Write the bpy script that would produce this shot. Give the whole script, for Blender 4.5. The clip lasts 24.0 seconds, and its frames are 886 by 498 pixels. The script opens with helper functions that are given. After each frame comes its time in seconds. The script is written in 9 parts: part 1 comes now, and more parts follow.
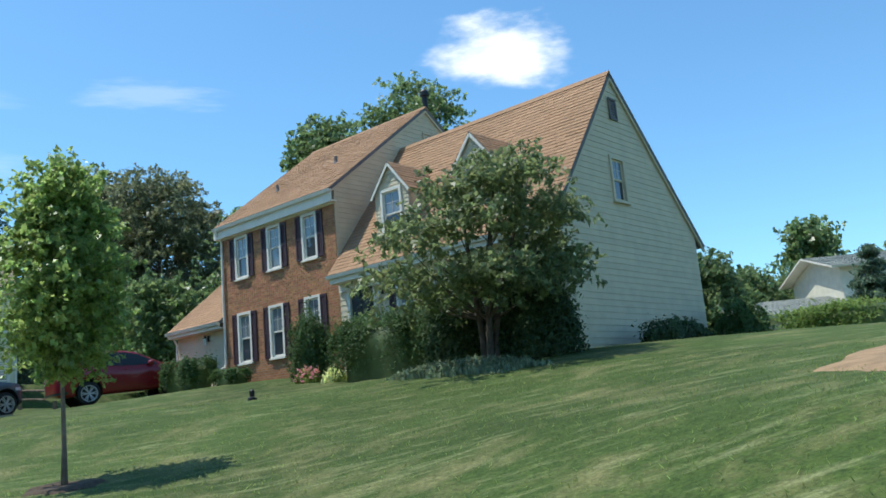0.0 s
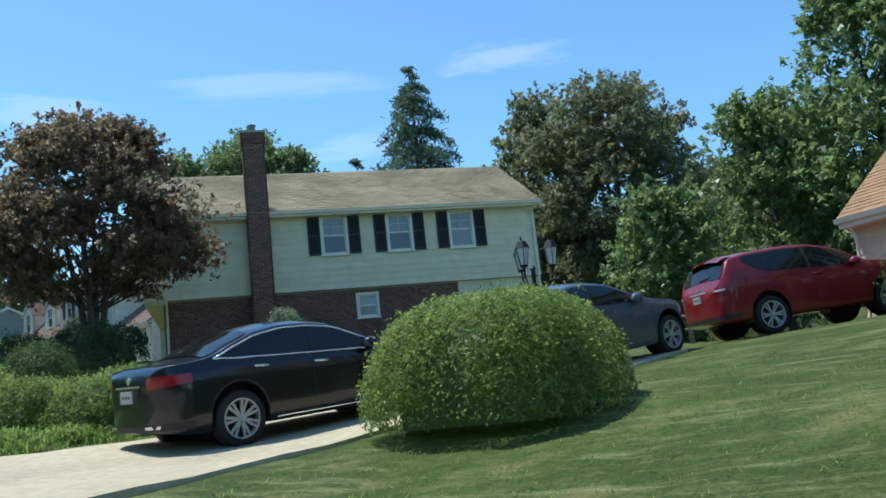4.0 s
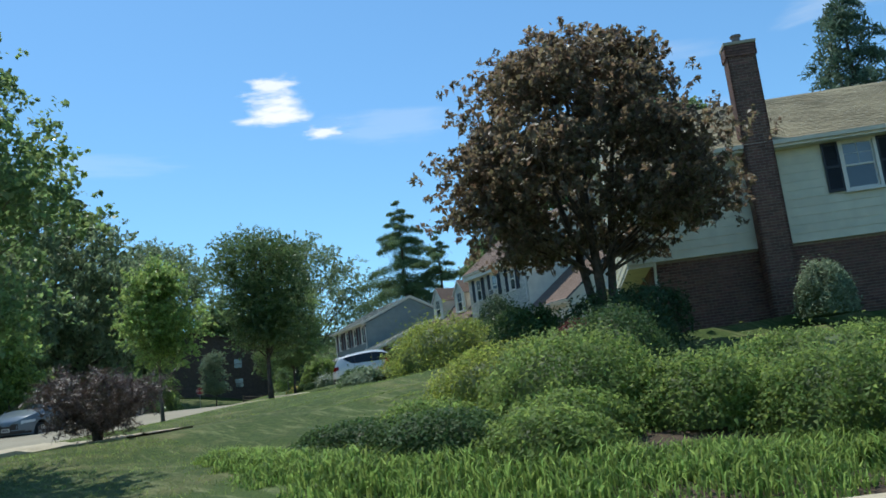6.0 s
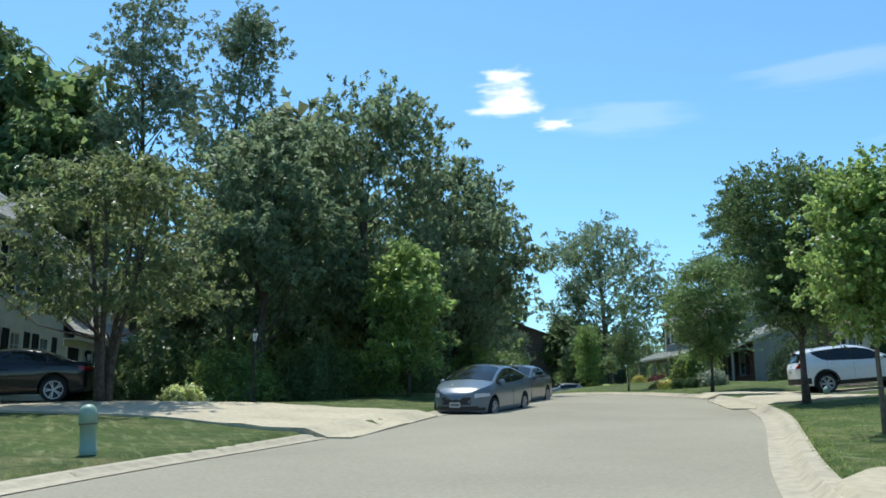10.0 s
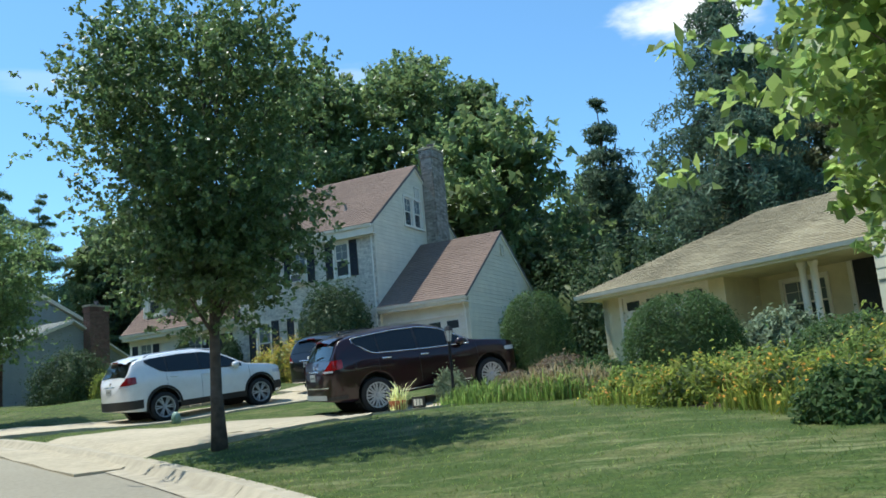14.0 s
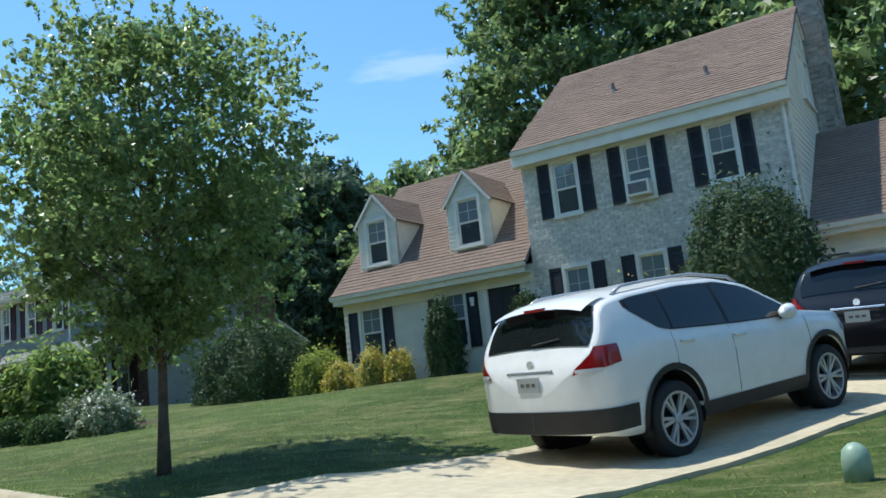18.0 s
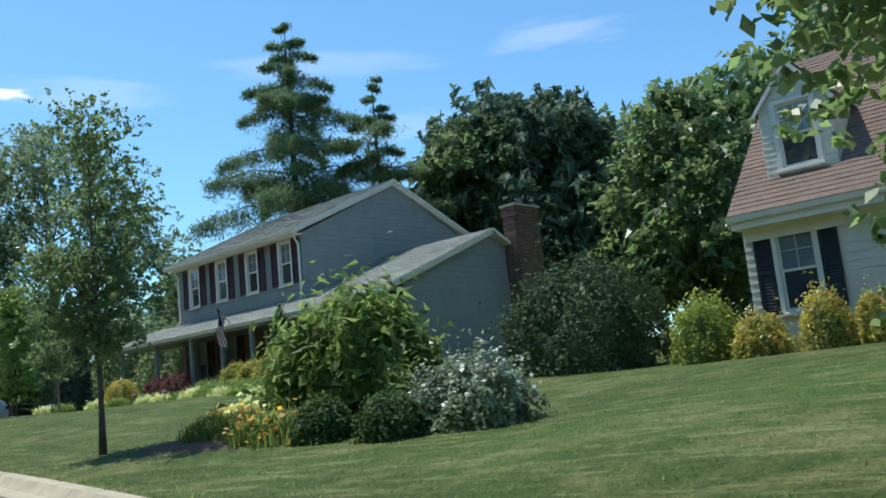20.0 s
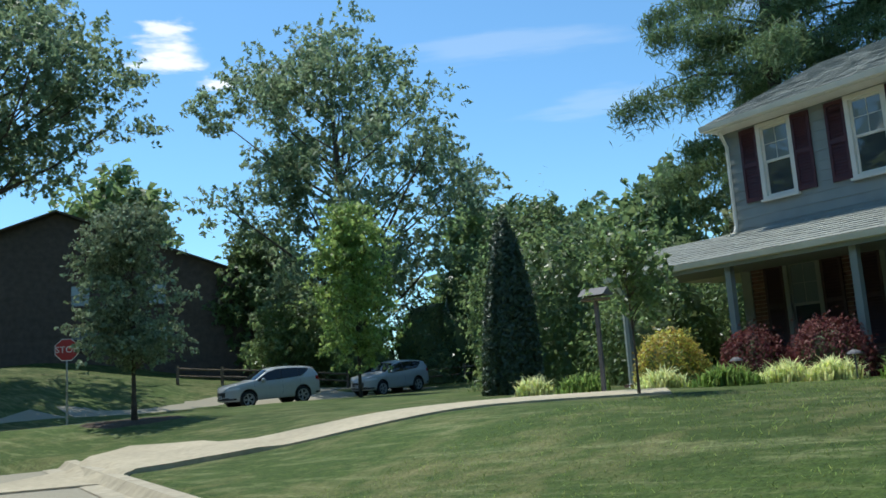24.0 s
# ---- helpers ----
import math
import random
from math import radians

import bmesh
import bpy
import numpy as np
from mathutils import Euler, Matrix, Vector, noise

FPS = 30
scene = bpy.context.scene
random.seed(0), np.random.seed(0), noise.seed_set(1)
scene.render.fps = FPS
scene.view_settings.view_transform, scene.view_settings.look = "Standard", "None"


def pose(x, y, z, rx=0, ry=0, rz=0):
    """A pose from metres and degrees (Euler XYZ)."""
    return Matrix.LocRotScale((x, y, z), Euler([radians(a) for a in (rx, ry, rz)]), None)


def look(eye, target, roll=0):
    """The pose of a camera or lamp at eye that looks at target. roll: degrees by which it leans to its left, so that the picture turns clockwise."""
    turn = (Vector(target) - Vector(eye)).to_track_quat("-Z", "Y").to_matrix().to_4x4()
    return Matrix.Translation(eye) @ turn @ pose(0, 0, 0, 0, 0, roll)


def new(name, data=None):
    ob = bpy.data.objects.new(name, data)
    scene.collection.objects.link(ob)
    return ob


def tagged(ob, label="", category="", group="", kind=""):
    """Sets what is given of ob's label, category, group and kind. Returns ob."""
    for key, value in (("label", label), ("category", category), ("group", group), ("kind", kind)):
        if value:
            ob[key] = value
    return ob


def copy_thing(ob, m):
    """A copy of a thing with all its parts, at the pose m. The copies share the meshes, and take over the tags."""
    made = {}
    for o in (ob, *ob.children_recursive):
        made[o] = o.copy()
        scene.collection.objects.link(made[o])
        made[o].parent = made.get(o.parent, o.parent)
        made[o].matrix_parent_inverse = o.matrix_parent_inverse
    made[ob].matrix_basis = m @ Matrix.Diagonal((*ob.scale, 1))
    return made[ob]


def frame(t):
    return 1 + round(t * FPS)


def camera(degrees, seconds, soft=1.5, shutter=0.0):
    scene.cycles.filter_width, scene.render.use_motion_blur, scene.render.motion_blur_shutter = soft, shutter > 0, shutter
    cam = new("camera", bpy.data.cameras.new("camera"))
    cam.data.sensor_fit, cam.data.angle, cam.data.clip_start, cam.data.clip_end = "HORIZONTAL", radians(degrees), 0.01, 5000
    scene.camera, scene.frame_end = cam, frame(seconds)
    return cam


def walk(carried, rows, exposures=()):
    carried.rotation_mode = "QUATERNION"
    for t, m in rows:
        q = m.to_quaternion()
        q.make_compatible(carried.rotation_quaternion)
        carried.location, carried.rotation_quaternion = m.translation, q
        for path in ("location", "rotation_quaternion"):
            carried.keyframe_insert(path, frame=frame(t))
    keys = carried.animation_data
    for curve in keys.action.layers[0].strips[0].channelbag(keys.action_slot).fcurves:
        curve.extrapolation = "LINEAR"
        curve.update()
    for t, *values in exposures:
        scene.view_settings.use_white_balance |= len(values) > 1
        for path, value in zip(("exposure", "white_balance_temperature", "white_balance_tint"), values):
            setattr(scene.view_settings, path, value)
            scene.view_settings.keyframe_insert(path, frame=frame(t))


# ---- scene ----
cam = camera(54.3, 24.0, soft=1.65)
METRES, EYE, TILT, LEAN, TURN = 92.0, 1.3, 0.0, 0.0, 0.0
ROWS = [
    (0.0, 0.0, 0.0, 0.0, 0.97, 10.96, 5.03),
    (0.5, -0.0105, 0.0142, 0.001, 3.75, 10.49, 4.92),
    (1.0, -0.022, 0.0282, 0.002, 5.83, 9.94, 4.85),
    (1.5, -0.0341, 0.0422, 0.0028, 8.02, 9.47, 4.92),
    (3.5, -0.0922, 0.0931, 0.0071, 20.82, 9.5, 5.77),
    (4.0, -0.1098, 0.1039, 0.0085, 25.28, 9.69, 5.99),
    (4.5, -0.1279, 0.1124, 0.0103, 30.23, 10.2, 6.38),
    (5.0, -0.1464, 0.119, 0.0117, 35.62, 10.68, 6.57),
    (5.5, -0.1655, 0.1239, 0.0135, 41.44, 10.84, 6.64),
    (6.0, -0.1848, 0.1257, 0.0151, 48.05, 11.01, 6.52),
    (6.5, -0.2047, 0.1255, 0.0167, 55.18, 11.03, 5.97),
    (7.0, -0.2246, 0.1225, 0.0181, 62.4, 10.86, 4.94),
    (7.5, -0.2427, 0.117, 0.0192, 68.61, 10.93, 3.9),
    (8.0, -0.2599, 0.1112, 0.0203, 72.46, 11.36, 2.8),
    (8.5, -0.2777, 0.1064, 0.0216, 74.16, 11.56, 1.65),
    (9.0, -0.293, 0.1025, 0.0226, 73.22, 11.48, 0.51),
    (9.5, -0.3096, 0.1007, 0.0233, 68.71, 11.45, -0.05),
    (10.0, -0.3264, 0.1022, 0.0241, 61.49, 11.34, 0.01),
    (10.5, -0.3418, 0.1067, 0.0252, 52.92, 11.4, 0.7),
    (11.0, -0.3561, 0.1138, 0.0262, 43.7, 11.61, 1.76),
    (11.5, -0.3702, 0.123, 0.0272, 34.63, 11.65, 2.62),
    (13.5, -0.4211, 0.1745, 0.0319, 14.28, 10.36, 4.78),
    (14.0, -0.434, 0.1895, 0.0331, 12.84, 10.18, 5.14),
    (14.5, -0.4474, 0.2046, 0.0343, 12.08, 9.87, 5.3),
    (15.0, -0.461, 0.2201, 0.0357, 11.84, 9.64, 5.64),
    (15.5, -0.4745, 0.2351, 0.037, 11.98, 9.51, 6.0),
    (16.0, -0.4883, 0.2503, 0.0384, 12.49, 9.27, 6.29),
    (16.5, -0.5026, 0.2647, 0.0396, 13.4, 9.2, 6.37),
    (17.0, -0.5178, 0.279, 0.0408, 14.82, 9.35, 6.35),
    (17.5, -0.5343, 0.2941, 0.0423, 16.56, 9.51, 6.24),
    (18.0, -0.5524, 0.3087, 0.0438, 18.49, 9.76, 6.03),
    (18.5, -0.5716, 0.3233, 0.0454, 20.76, 9.82, 5.79),
    (19.0, -0.592, 0.3376, 0.0468, 23.17, 9.54, 5.76),
    (19.5, -0.6139, 0.352, 0.0482, 25.52, 9.07, 5.75),
    (21.5, -0.7143, 0.4057, 0.0529, 33.89, 9.19, 4.91),
    (22.0, -0.7397, 0.4162, 0.0538, 35.57, 8.92, 4.55),
    (22.5, -0.7637, 0.4259, 0.0549, 36.93, 8.6, 4.39),
    (23.0, -0.7871, 0.4348, 0.0557, 38.0, 8.51, 4.18),
    (23.5, -0.809, 0.4425, 0.0563, 39.03, 8.47, 3.97),
    (24.0, -0.8301, 0.4495, 0.057, 39.98, 8.63, 3.91),
]
walk(cam, [(t, pose(0, 0, EYE, TILT, LEAN, TURN) @ pose(METRES * x, METRES * y, METRES * z, 90 + pitch, roll, yaw)) for t, x, y, z, yaw, pitch, roll in ROWS],
     exposures=[(0, 0.44, 6150, 5), (4, 0.39, 6150, 5), (5, 0.30, 6150, 5), (6.2, 0.12, 6150, 5), (7.5, 0.34, 6150, 5), (9, 0.43, 6150, 5), (11, 0.32, 6150, 5), (14, 0.52, 6150, 5), (17, 0.52, 6150, 5), (19, 0.46, 6150, 5), (21.5, 0.22, 6150, 5), (24, 0.23, 6150, 5)])
# ---- world and light ----
SUN_EL, SUN_DIR = radians(67), Vector((-0.9945, 0.105))     # height of the sun, and the way towards it on the plan
world = bpy.data.worlds.new("sky")
scene.world = world
world.use_nodes = True
wn = world.node_tree.nodes
sky = wn.new("ShaderNodeTexSky")
sky.sky_type, sky.sun_disc = "NISHITA", False
sky.sun_elevation = SUN_EL
sky.sun_rotation = math.atan2(SUN_DIR.x, SUN_DIR.y)
sky.air_density, sky.dust_density, sky.ozone_density = 1.0, 0.3, 1.6
tint = wn.new("ShaderNodeMix")
tint.data_type, tint.blend_type = "RGBA", "MULTIPLY"
tint.inputs[0].default_value = 1.0
tint.inputs[7].default_value = (0.73, 1.0, 1.10, 1)      # the blue-green of the windscreen's glass on the sky
world.node_tree.links.new(sky.outputs[0], tint.inputs[6])
world.node_tree.links.new(tint.outputs[2], wn["Background"].inputs[0])
wn["Background"].inputs[1].default_value = 0.138
sun = new("sun", bpy.data.lights.new("sun", "SUN"))
sun.data.energy, sun.data.angle, sun.data.color = 3.65, radians(0.53), (1.0, 0.95, 0.86)
sun.matrix_world = look((SUN_DIR.x * 60, SUN_DIR.y * 60, 60 * math.tan(SUN_EL)), (0, 0, 0))


# ---- materials ----
def mat(name, col, rough=0.6, metal=0.0, var=0.15, scale=6.0, bump=0.0, bscale=40.0, island=0.0, obj=0.0, hue=0.0,
        col2=None, trans=0.0, coat=0.0, spec=0.5, big=0.0, bigscale=0.35):
    """A principled material: base colour with grain, stains at a larger scale, relief, and changes from piece to piece."""
    m = bpy.data.materials.new(name)
    m.use_nodes = True
    nt = m.node_tree
    n, l = nt.nodes, nt.links
    p = n["Principled BSDF"]
    p.inputs["Roughness"].default_value, p.inputs["Metallic"].default_value = rough, metal
    p.inputs["Specular IOR Level"].default_value = spec
    p.inputs["Coat Weight"].default_value = coat
    p.inputs["Coat Roughness"].default_value = 0.03
    tc = n.new("ShaderNodeTexCoord")
    nz = n.new("ShaderNodeTexNoise")
    nz.inputs["Scale"].default_value, nz.inputs["Detail"].default_value = scale, 5.0
    l.new(tc.outputs["Object"], nz.inputs["Vector"])
    mix = n.new("ShaderNodeMix")
    mix.data_type = "RGBA"
    c2 = col2 or tuple(c * (1 - 2.2 * var) for c in col)
    mix.inputs[6].default_value, mix.inputs[7].default_value = (*col, 1), (*c2, 1)
    ramp = n.new("ShaderNodeMapRange")
    ramp.inputs["From Min"].default_value, ramp.inputs["From Max"].default_value = 0.32, 0.68
    l.new(nz.outputs["Fac"], ramp.inputs["Value"])
    l.new(ramp.outputs[0], mix.inputs[0])
    out = mix.outputs[2]
    hs = n.new("ShaderNodeHueSaturation")
    l.new(out, hs.inputs["Color"])
    value = None
    if island:
        g = n.new("ShaderNodeNewGeometry")
        value = (g.outputs["Random Per Island"], island)
    elif obj:
        g = n.new("ShaderNodeObjectInfo")
        value = (g.outputs["Random"], obj)
    if value:
        r = n.new("ShaderNodeMapRange")
        r.inputs["To Min"].default_value, r.inputs["To Max"].default_value = 1 - value[1], 1 + value[1]
        l.new(value[0], r.inputs["Value"])
        l.new(r.outputs[0], hs.inputs["Value"])
        if hue:
            w = n.new("ShaderNodeTexWhiteNoise")
            w.noise_dimensions = "1D"
            l.new(value[0], w.inputs["W"])
            h = n.new("ShaderNodeMapRange")
            h.inputs["To Min"].default_value, h.inputs["To Max"].default_value = 0.5 - hue, 0.5 + hue
            l.new(w.outputs["Value"], h.inputs["Value"])
            l.new(h.outputs[0], hs.inputs["Hue"])
    out = hs.outputs["Color"]
    if big:
        n2 = n.new("ShaderNodeTexNoise")
        n2.inputs["Scale"].default_value, n2.inputs["Detail"].default_value = bigscale, 3.0
        l.new(tc.outputs["Object"], n2.inputs["Vector"])
        r2 = n.new("ShaderNodeMapRange")
        r2.inputs["From Min"].default_value, r2.inputs["From Max"].default_value = 0.3, 0.7
        r2.inputs["To Min"].default_value, r2.inputs["To Max"].default_value = 1 - big, 1 + big * 0.5
        l.new(n2.outputs["Fac"], r2.inputs["Value"])
        hb = n.new("ShaderNodeHueSaturation")
        l.new(out, hb.inputs["Color"])
        l.new(r2.outputs[0], hb.inputs["Value"])
        out = hb.outputs["Color"]
    l.new(out, p.inputs["Base Color"])
    if bump:
        nb = n.new("ShaderNodeTexNoise")
        nb.inputs["Scale"].default_value, nb.inputs["Detail"].default_value = bscale, 4.0
        l.new(tc.outputs["Object"], nb.inputs["Vector"])
        b = n.new("ShaderNodeBump")
        b.inputs["Strength"].default_value, b.inputs["Distance"].default_value = bump, 0.02
        l.new(nb.outputs["Fac"], b.inputs["Height"])
        l.new(b.outputs[0], p.inputs["Normal"])
    if trans:
        t = n.new("ShaderNodeBsdfTranslucent")
        ht = n.new("ShaderNodeHueSaturation")
        ht.inputs["Hue"].default_value, ht.inputs["Saturation"].default_value, ht.inputs["Value"].default_value = 0.488, 1.0, 2.1
        l.new(out, ht.inputs["Color"])
        l.new(ht.outputs[0], t.inputs["Color"])
        ms = n.new("ShaderNodeMixShader")
        ms.inputs[0].default_value = trans
        l.new(p.outputs[0], ms.inputs[1])
        l.new(t.outputs[0], ms.inputs[2])
        l.new(ms.outputs[0], n["Material Output"].inputs[0])
    return m


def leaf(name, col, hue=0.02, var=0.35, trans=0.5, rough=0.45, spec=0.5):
    # lost light and haze put into the colour: leaves brightened, then greyed
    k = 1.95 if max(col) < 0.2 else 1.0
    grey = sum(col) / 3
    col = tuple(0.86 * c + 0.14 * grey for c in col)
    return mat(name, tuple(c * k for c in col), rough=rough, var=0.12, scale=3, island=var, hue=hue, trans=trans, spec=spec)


def glass_mat(name, tint, rough=0.02, coat=0.6, ior=1.6):
    """Window glass seen from the street: the dark room behind is put into its colour, bright reflection of the sky."""
    m = bpy.data.materials.new(name)
    m.use_nodes = True
    n, l = m.node_tree.nodes, m.node_tree.links
    p = n["Principled BSDF"]
    p.inputs["Base Color"].default_value = (*tint, 1)
    p.inputs["Roughness"].default_value = rough
    p.inputs["IOR"].default_value = ior
    p.inputs["Coat Weight"].default_value = coat
    return m


M = {}
M["asphalt"] = mat("asphalt", (0.36, 0.325, 0.245), 0.9, var=0.08, scale=18, bump=0.25, bscale=90, big=0.12, bigscale=0.25, spec=0.08)
M["concrete"] = mat("concrete", (0.54, 0.465, 0.33), 0.85, var=0.09, scale=9, bump=0.2, bscale=60, obj=0.06, big=0.15, bigscale=0.6, spec=0.1)
M["curb"] = mat("curb_concrete", (0.48, 0.415, 0.295), 0.9, var=0.12, scale=5, bump=0.25, bscale=50, obj=0.07)
M["lawn"] = mat("lawn", (0.068, 0.100, 0.022), 0.85, var=0.16, scale=9, bump=1.0, bscale=24, big=0.30, bigscale=0.22, col2=(0.042, 0.072, 0.016), spec=0.15)


def dry_lawn(m):
    """Straw-coloured dry patches and the faint bands of the mower on the lawn."""
    n, l = m.node_tree.nodes, m.node_tree.links
    p = n["Principled BSDF"]
    src = p.inputs["Base Color"].links[0].from_socket
    tc = n.new("ShaderNodeTexCoord")
    nz = n.new("ShaderNodeTexNoise")
    nz.inputs["Scale"].default_value, nz.inputs["Detail"].default_value, nz.inputs["Roughness"].default_value = 0.8, 10.0, 0.72
    l.new(tc.outputs["Object"], nz.inputs["Vector"])
    mp = n.new("ShaderNodeMapping")
    mp.inputs["Rotation"].default_value = (0, 0, radians(48))
    l.new(tc.outputs["Object"], mp.inputs[0])
    wv = n.new("ShaderNodeTexWave")
    wv.inputs["Scale"].default_value, wv.inputs["Distortion"].default_value, wv.inputs["Detail"].default_value = 0.55, 9.0, 4.0
    l.new(mp.outputs[0], wv.inputs["Vector"])
    mul = n.new("ShaderNodeMath")
    mul.operation = "MULTIPLY_ADD"
    mul.inputs[1].default_value = 0.06
    l.new(wv.outputs["Fac"], mul.inputs[0])
    l.new(nz.outputs["Fac"], mul.inputs[2])
    rg = n.new("ShaderNodeMapRange")
    rg.inputs["From Min"].default_value, rg.inputs["From Max"].default_value, rg.inputs["To Max"].default_value = 0.52, 0.76, 0.70
    l.new(mul.outputs[0], rg.inputs["Value"])
    mx = n.new("ShaderNodeMix")
    mx.data_type = "RGBA"
    mx.inputs[7].default_value = (0.24, 0.21, 0.095, 1)
    l.new(rg.outputs[0], mx.inputs[0])
    l.new(src, mx.inputs[6])
    ms = n.new("ShaderNodeMapping")                      # thin clippings lying in streaks
    ms.inputs["Rotation"].default_value, ms.inputs["Scale"].default_value = (0, 0, radians(-28)), (0.9, 5.5, 1)
    l.new(tc.outputs["Object"], ms.inputs[0])
    ns = n.new("ShaderNodeTexNoise")
    ns.inputs["Scale"].default_value, ns.inputs["Detail"].default_value, ns.inputs["Roughness"].default_value = 0.9, 8.0, 0.75
    l.new(ms.outputs[0], ns.inputs["Vector"])
    rs = n.new("ShaderNodeMapRange")
    rs.inputs["From Min"].default_value, rs.inputs["From Max"].default_value, rs.inputs["To Max"].default_value = 0.52, 0.70, 0.70
    l.new(ns.outputs["Fac"], rs.inputs["Value"])
    m2 = n.new("ShaderNodeMix")
    m2.data_type = "RGBA"
    m2.inputs[7].default_value = (0.27, 0.28, 0.13, 1)
    l.new(rs.outputs[0], m2.inputs[0])
    l.new(mx.outputs[2], m2.inputs[6])
    nf = n.new("ShaderNodeTexNoise")                     # single tufts
    nf.inputs["Scale"].default_value, nf.inputs["Detail"].default_value, nf.inputs["Roughness"].default_value = 26.0, 6.0, 0.8
    l.new(tc.outputs["Object"], nf.inputs["Vector"])
    rf = n.new("ShaderNodeMapRange")
    rf.inputs["From Min"].default_value, rf.inputs["From Max"].default_value = 0.34, 0.66
    rf.inputs["To Min"].default_value, rf.inputs["To Max"].default_value = 0.55, 1.40
    l.new(nf.outputs["Fac"], rf.inputs["Value"])
    hv = n.new("ShaderNodeHueSaturation")
    l.new(rf.outputs[0], hv.inputs["Value"])
    l.new(m2.outputs[2], hv.inputs["Color"])
    l.new(hv.outputs[0], p.inputs["Base Color"])


dry_lawn(M["lawn"])
M["grass_blade"] = leaf("grass_blade", (0.085, 0.120, 0.028), 0.02, trans=0.6, rough=0.6, spec=0.2)
M["brown_wall"] = mat("brown_shingle_wall", (0.125, 0.088, 0.070), 0.85, var=0.15, scale=3, obj=0.05)
M["sign_red"] = mat("sign_red", (0.42, 0.03, 0.025), 0.45, var=0.04)
M["flag_red"] = mat("flag_red", (0.26, 0.022, 0.03), 0.8, var=0.05)
M["flag_blue"] = mat("flag_blue", (0.016, 0.022, 0.07), 0.8, var=0.05)
M["soil"] = mat("mulch", (0.10, 0.065, 0.04), 0.95, var=0.25, scale=14, bump=0.9, bscale=30)
M["dirt"] = mat("bare_dirt", (0.36, 0.23, 0.12), 0.95, var=0.18, scale=4, bump=0.5, bscale=25)
M["bark"] = mat("bark", (0.135, 0.105, 0.08), 0.95, var=0.25, scale=9, bump=0.8, bscale=22)
M["bark_pale"] = mat("bark_pale", (0.24, 0.19, 0.14), 0.95, var=0.2, scale=9, bump=0.6, bscale=22)
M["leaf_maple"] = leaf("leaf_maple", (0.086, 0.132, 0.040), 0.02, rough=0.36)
M["leaf_light"] = leaf("leaf_light", (0.118, 0.172, 0.040), 0.02, rough=0.4)
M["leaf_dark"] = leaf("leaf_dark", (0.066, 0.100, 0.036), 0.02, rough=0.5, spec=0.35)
M["leaf_cypress"] = leaf("leaf_cypress", (0.030, 0.052, 0.022), 0.01, trans=0.15)
M["leaf_willow"] = leaf("leaf_willow", (0.084, 0.116, 0.056), 0.02, rough=0.5, spec=0.35)
M["leaf_vase"] = leaf("leaf_vase", (0.056, 0.094, 0.028), 0.02, trans=0.4, rough=0.4)
M["leaf_mid"] = leaf("leaf_mid", (0.074, 0.112, 0.036), 0.02, rough=0.38)
M["leaf_dogwood"] = leaf("leaf_dogwood", (0.075, 0.098, 0.034), 0.03)
M["leaf_purple"] = leaf("leaf_purple", (0.088, 0.068, 0.036), 0.035, trans=0.5)
M["leaf_bronze"] = leaf("leaf_bronze", (0.076, 0.086, 0.038), 0.02)
M["leaf_red"] = leaf("leaf_red", (0.095, 0.026, 0.022), 0.02, trans=0.2, rough=0.6, spec=0.2)
M["leaf_yellow"] = leaf("leaf_yellow", (0.44, 0.40, 0.045), 0.05, trans=0.45)
M["leaf_holly"] = leaf("leaf_holly", (0.030, 0.054, 0.018), 0.012, trans=0.2, rough=0.62, spec=0.2)
M["leaf_hedge"] = leaf("leaf_hedge", (0.038, 0.072, 0.018), 0.012, trans=0.3, rough=0.6, spec=0.2)
M["leaf_box"] = leaf("leaf_box", (0.095, 0.140, 0.028), 0.015, trans=0.45, rough=0.6, spec=0.2)
M["leaf_lime"] = leaf("leaf_lime", (0.225, 0.285, 0.040), 0.02, trans=0.5, rough=0.6, spec=0.2)
M["leaf_silver"] = leaf("leaf_silver", (0.120, 0.155, 0.085), 0.02, trans=0.2, rough=0.6, spec=0.2)
M["leaf_grass"] = leaf("leaf_grass", (0.085, 0.135, 0.026), 0.02, trans=0.55, rough=0.6, spec=0.2)
M["leaf_tan"] = leaf("leaf_tan", (0.37, 0.30, 0.13), 0.02, trans=0.3)
M["leaf_variegated"] = leaf("leaf_variegated", (0.56, 0.60, 0.26), 0.03, trans=0.5)
M["needle"] = leaf("needle", (0.072, 0.112, 0.044), 0.02, trans=0.3, rough=0.6, spec=0.2)
M["needle_blue"] = leaf("needle_blue", (0.058, 0.092, 0.054), 0.02, trans=0.25, rough=0.6, spec=0.2)
M["twig_brown"] = leaf("twig_brown", (0.085, 0.056, 0.042), 0.02, trans=0.05)
M["petal_orange"] = leaf("petal_orange", (0.80, 0.43, 0.02), 0.03, trans=0.3)
M["petal_pink"] = leaf("petal_pink", (0.62, 0.20, 0.22), 0.02, trans=0.3)
M["petal_mauve"] = leaf("petal_mauve", (0.42, 0.22, 0.24), 0.03, trans=0.3)
M["petal_white"] = leaf("petal_white", (0.72, 0.70, 0.66), 0.02, trans=0.3)
M["white"] = mat("white_paint", (0.80, 0.75, 0.65), 0.55, var=0.05, scale=3, bump=0.05, bscale=30)
M["cream"] = mat("cream_paint", (0.66, 0.58, 0.36), 0.6, var=0.06, scale=3)
M["siding_white"] = mat("siding_white", (0.74, 0.69, 0.56), 0.6, var=0.06, scale=2.5, obj=0.03, bump=0.06, bscale=25)
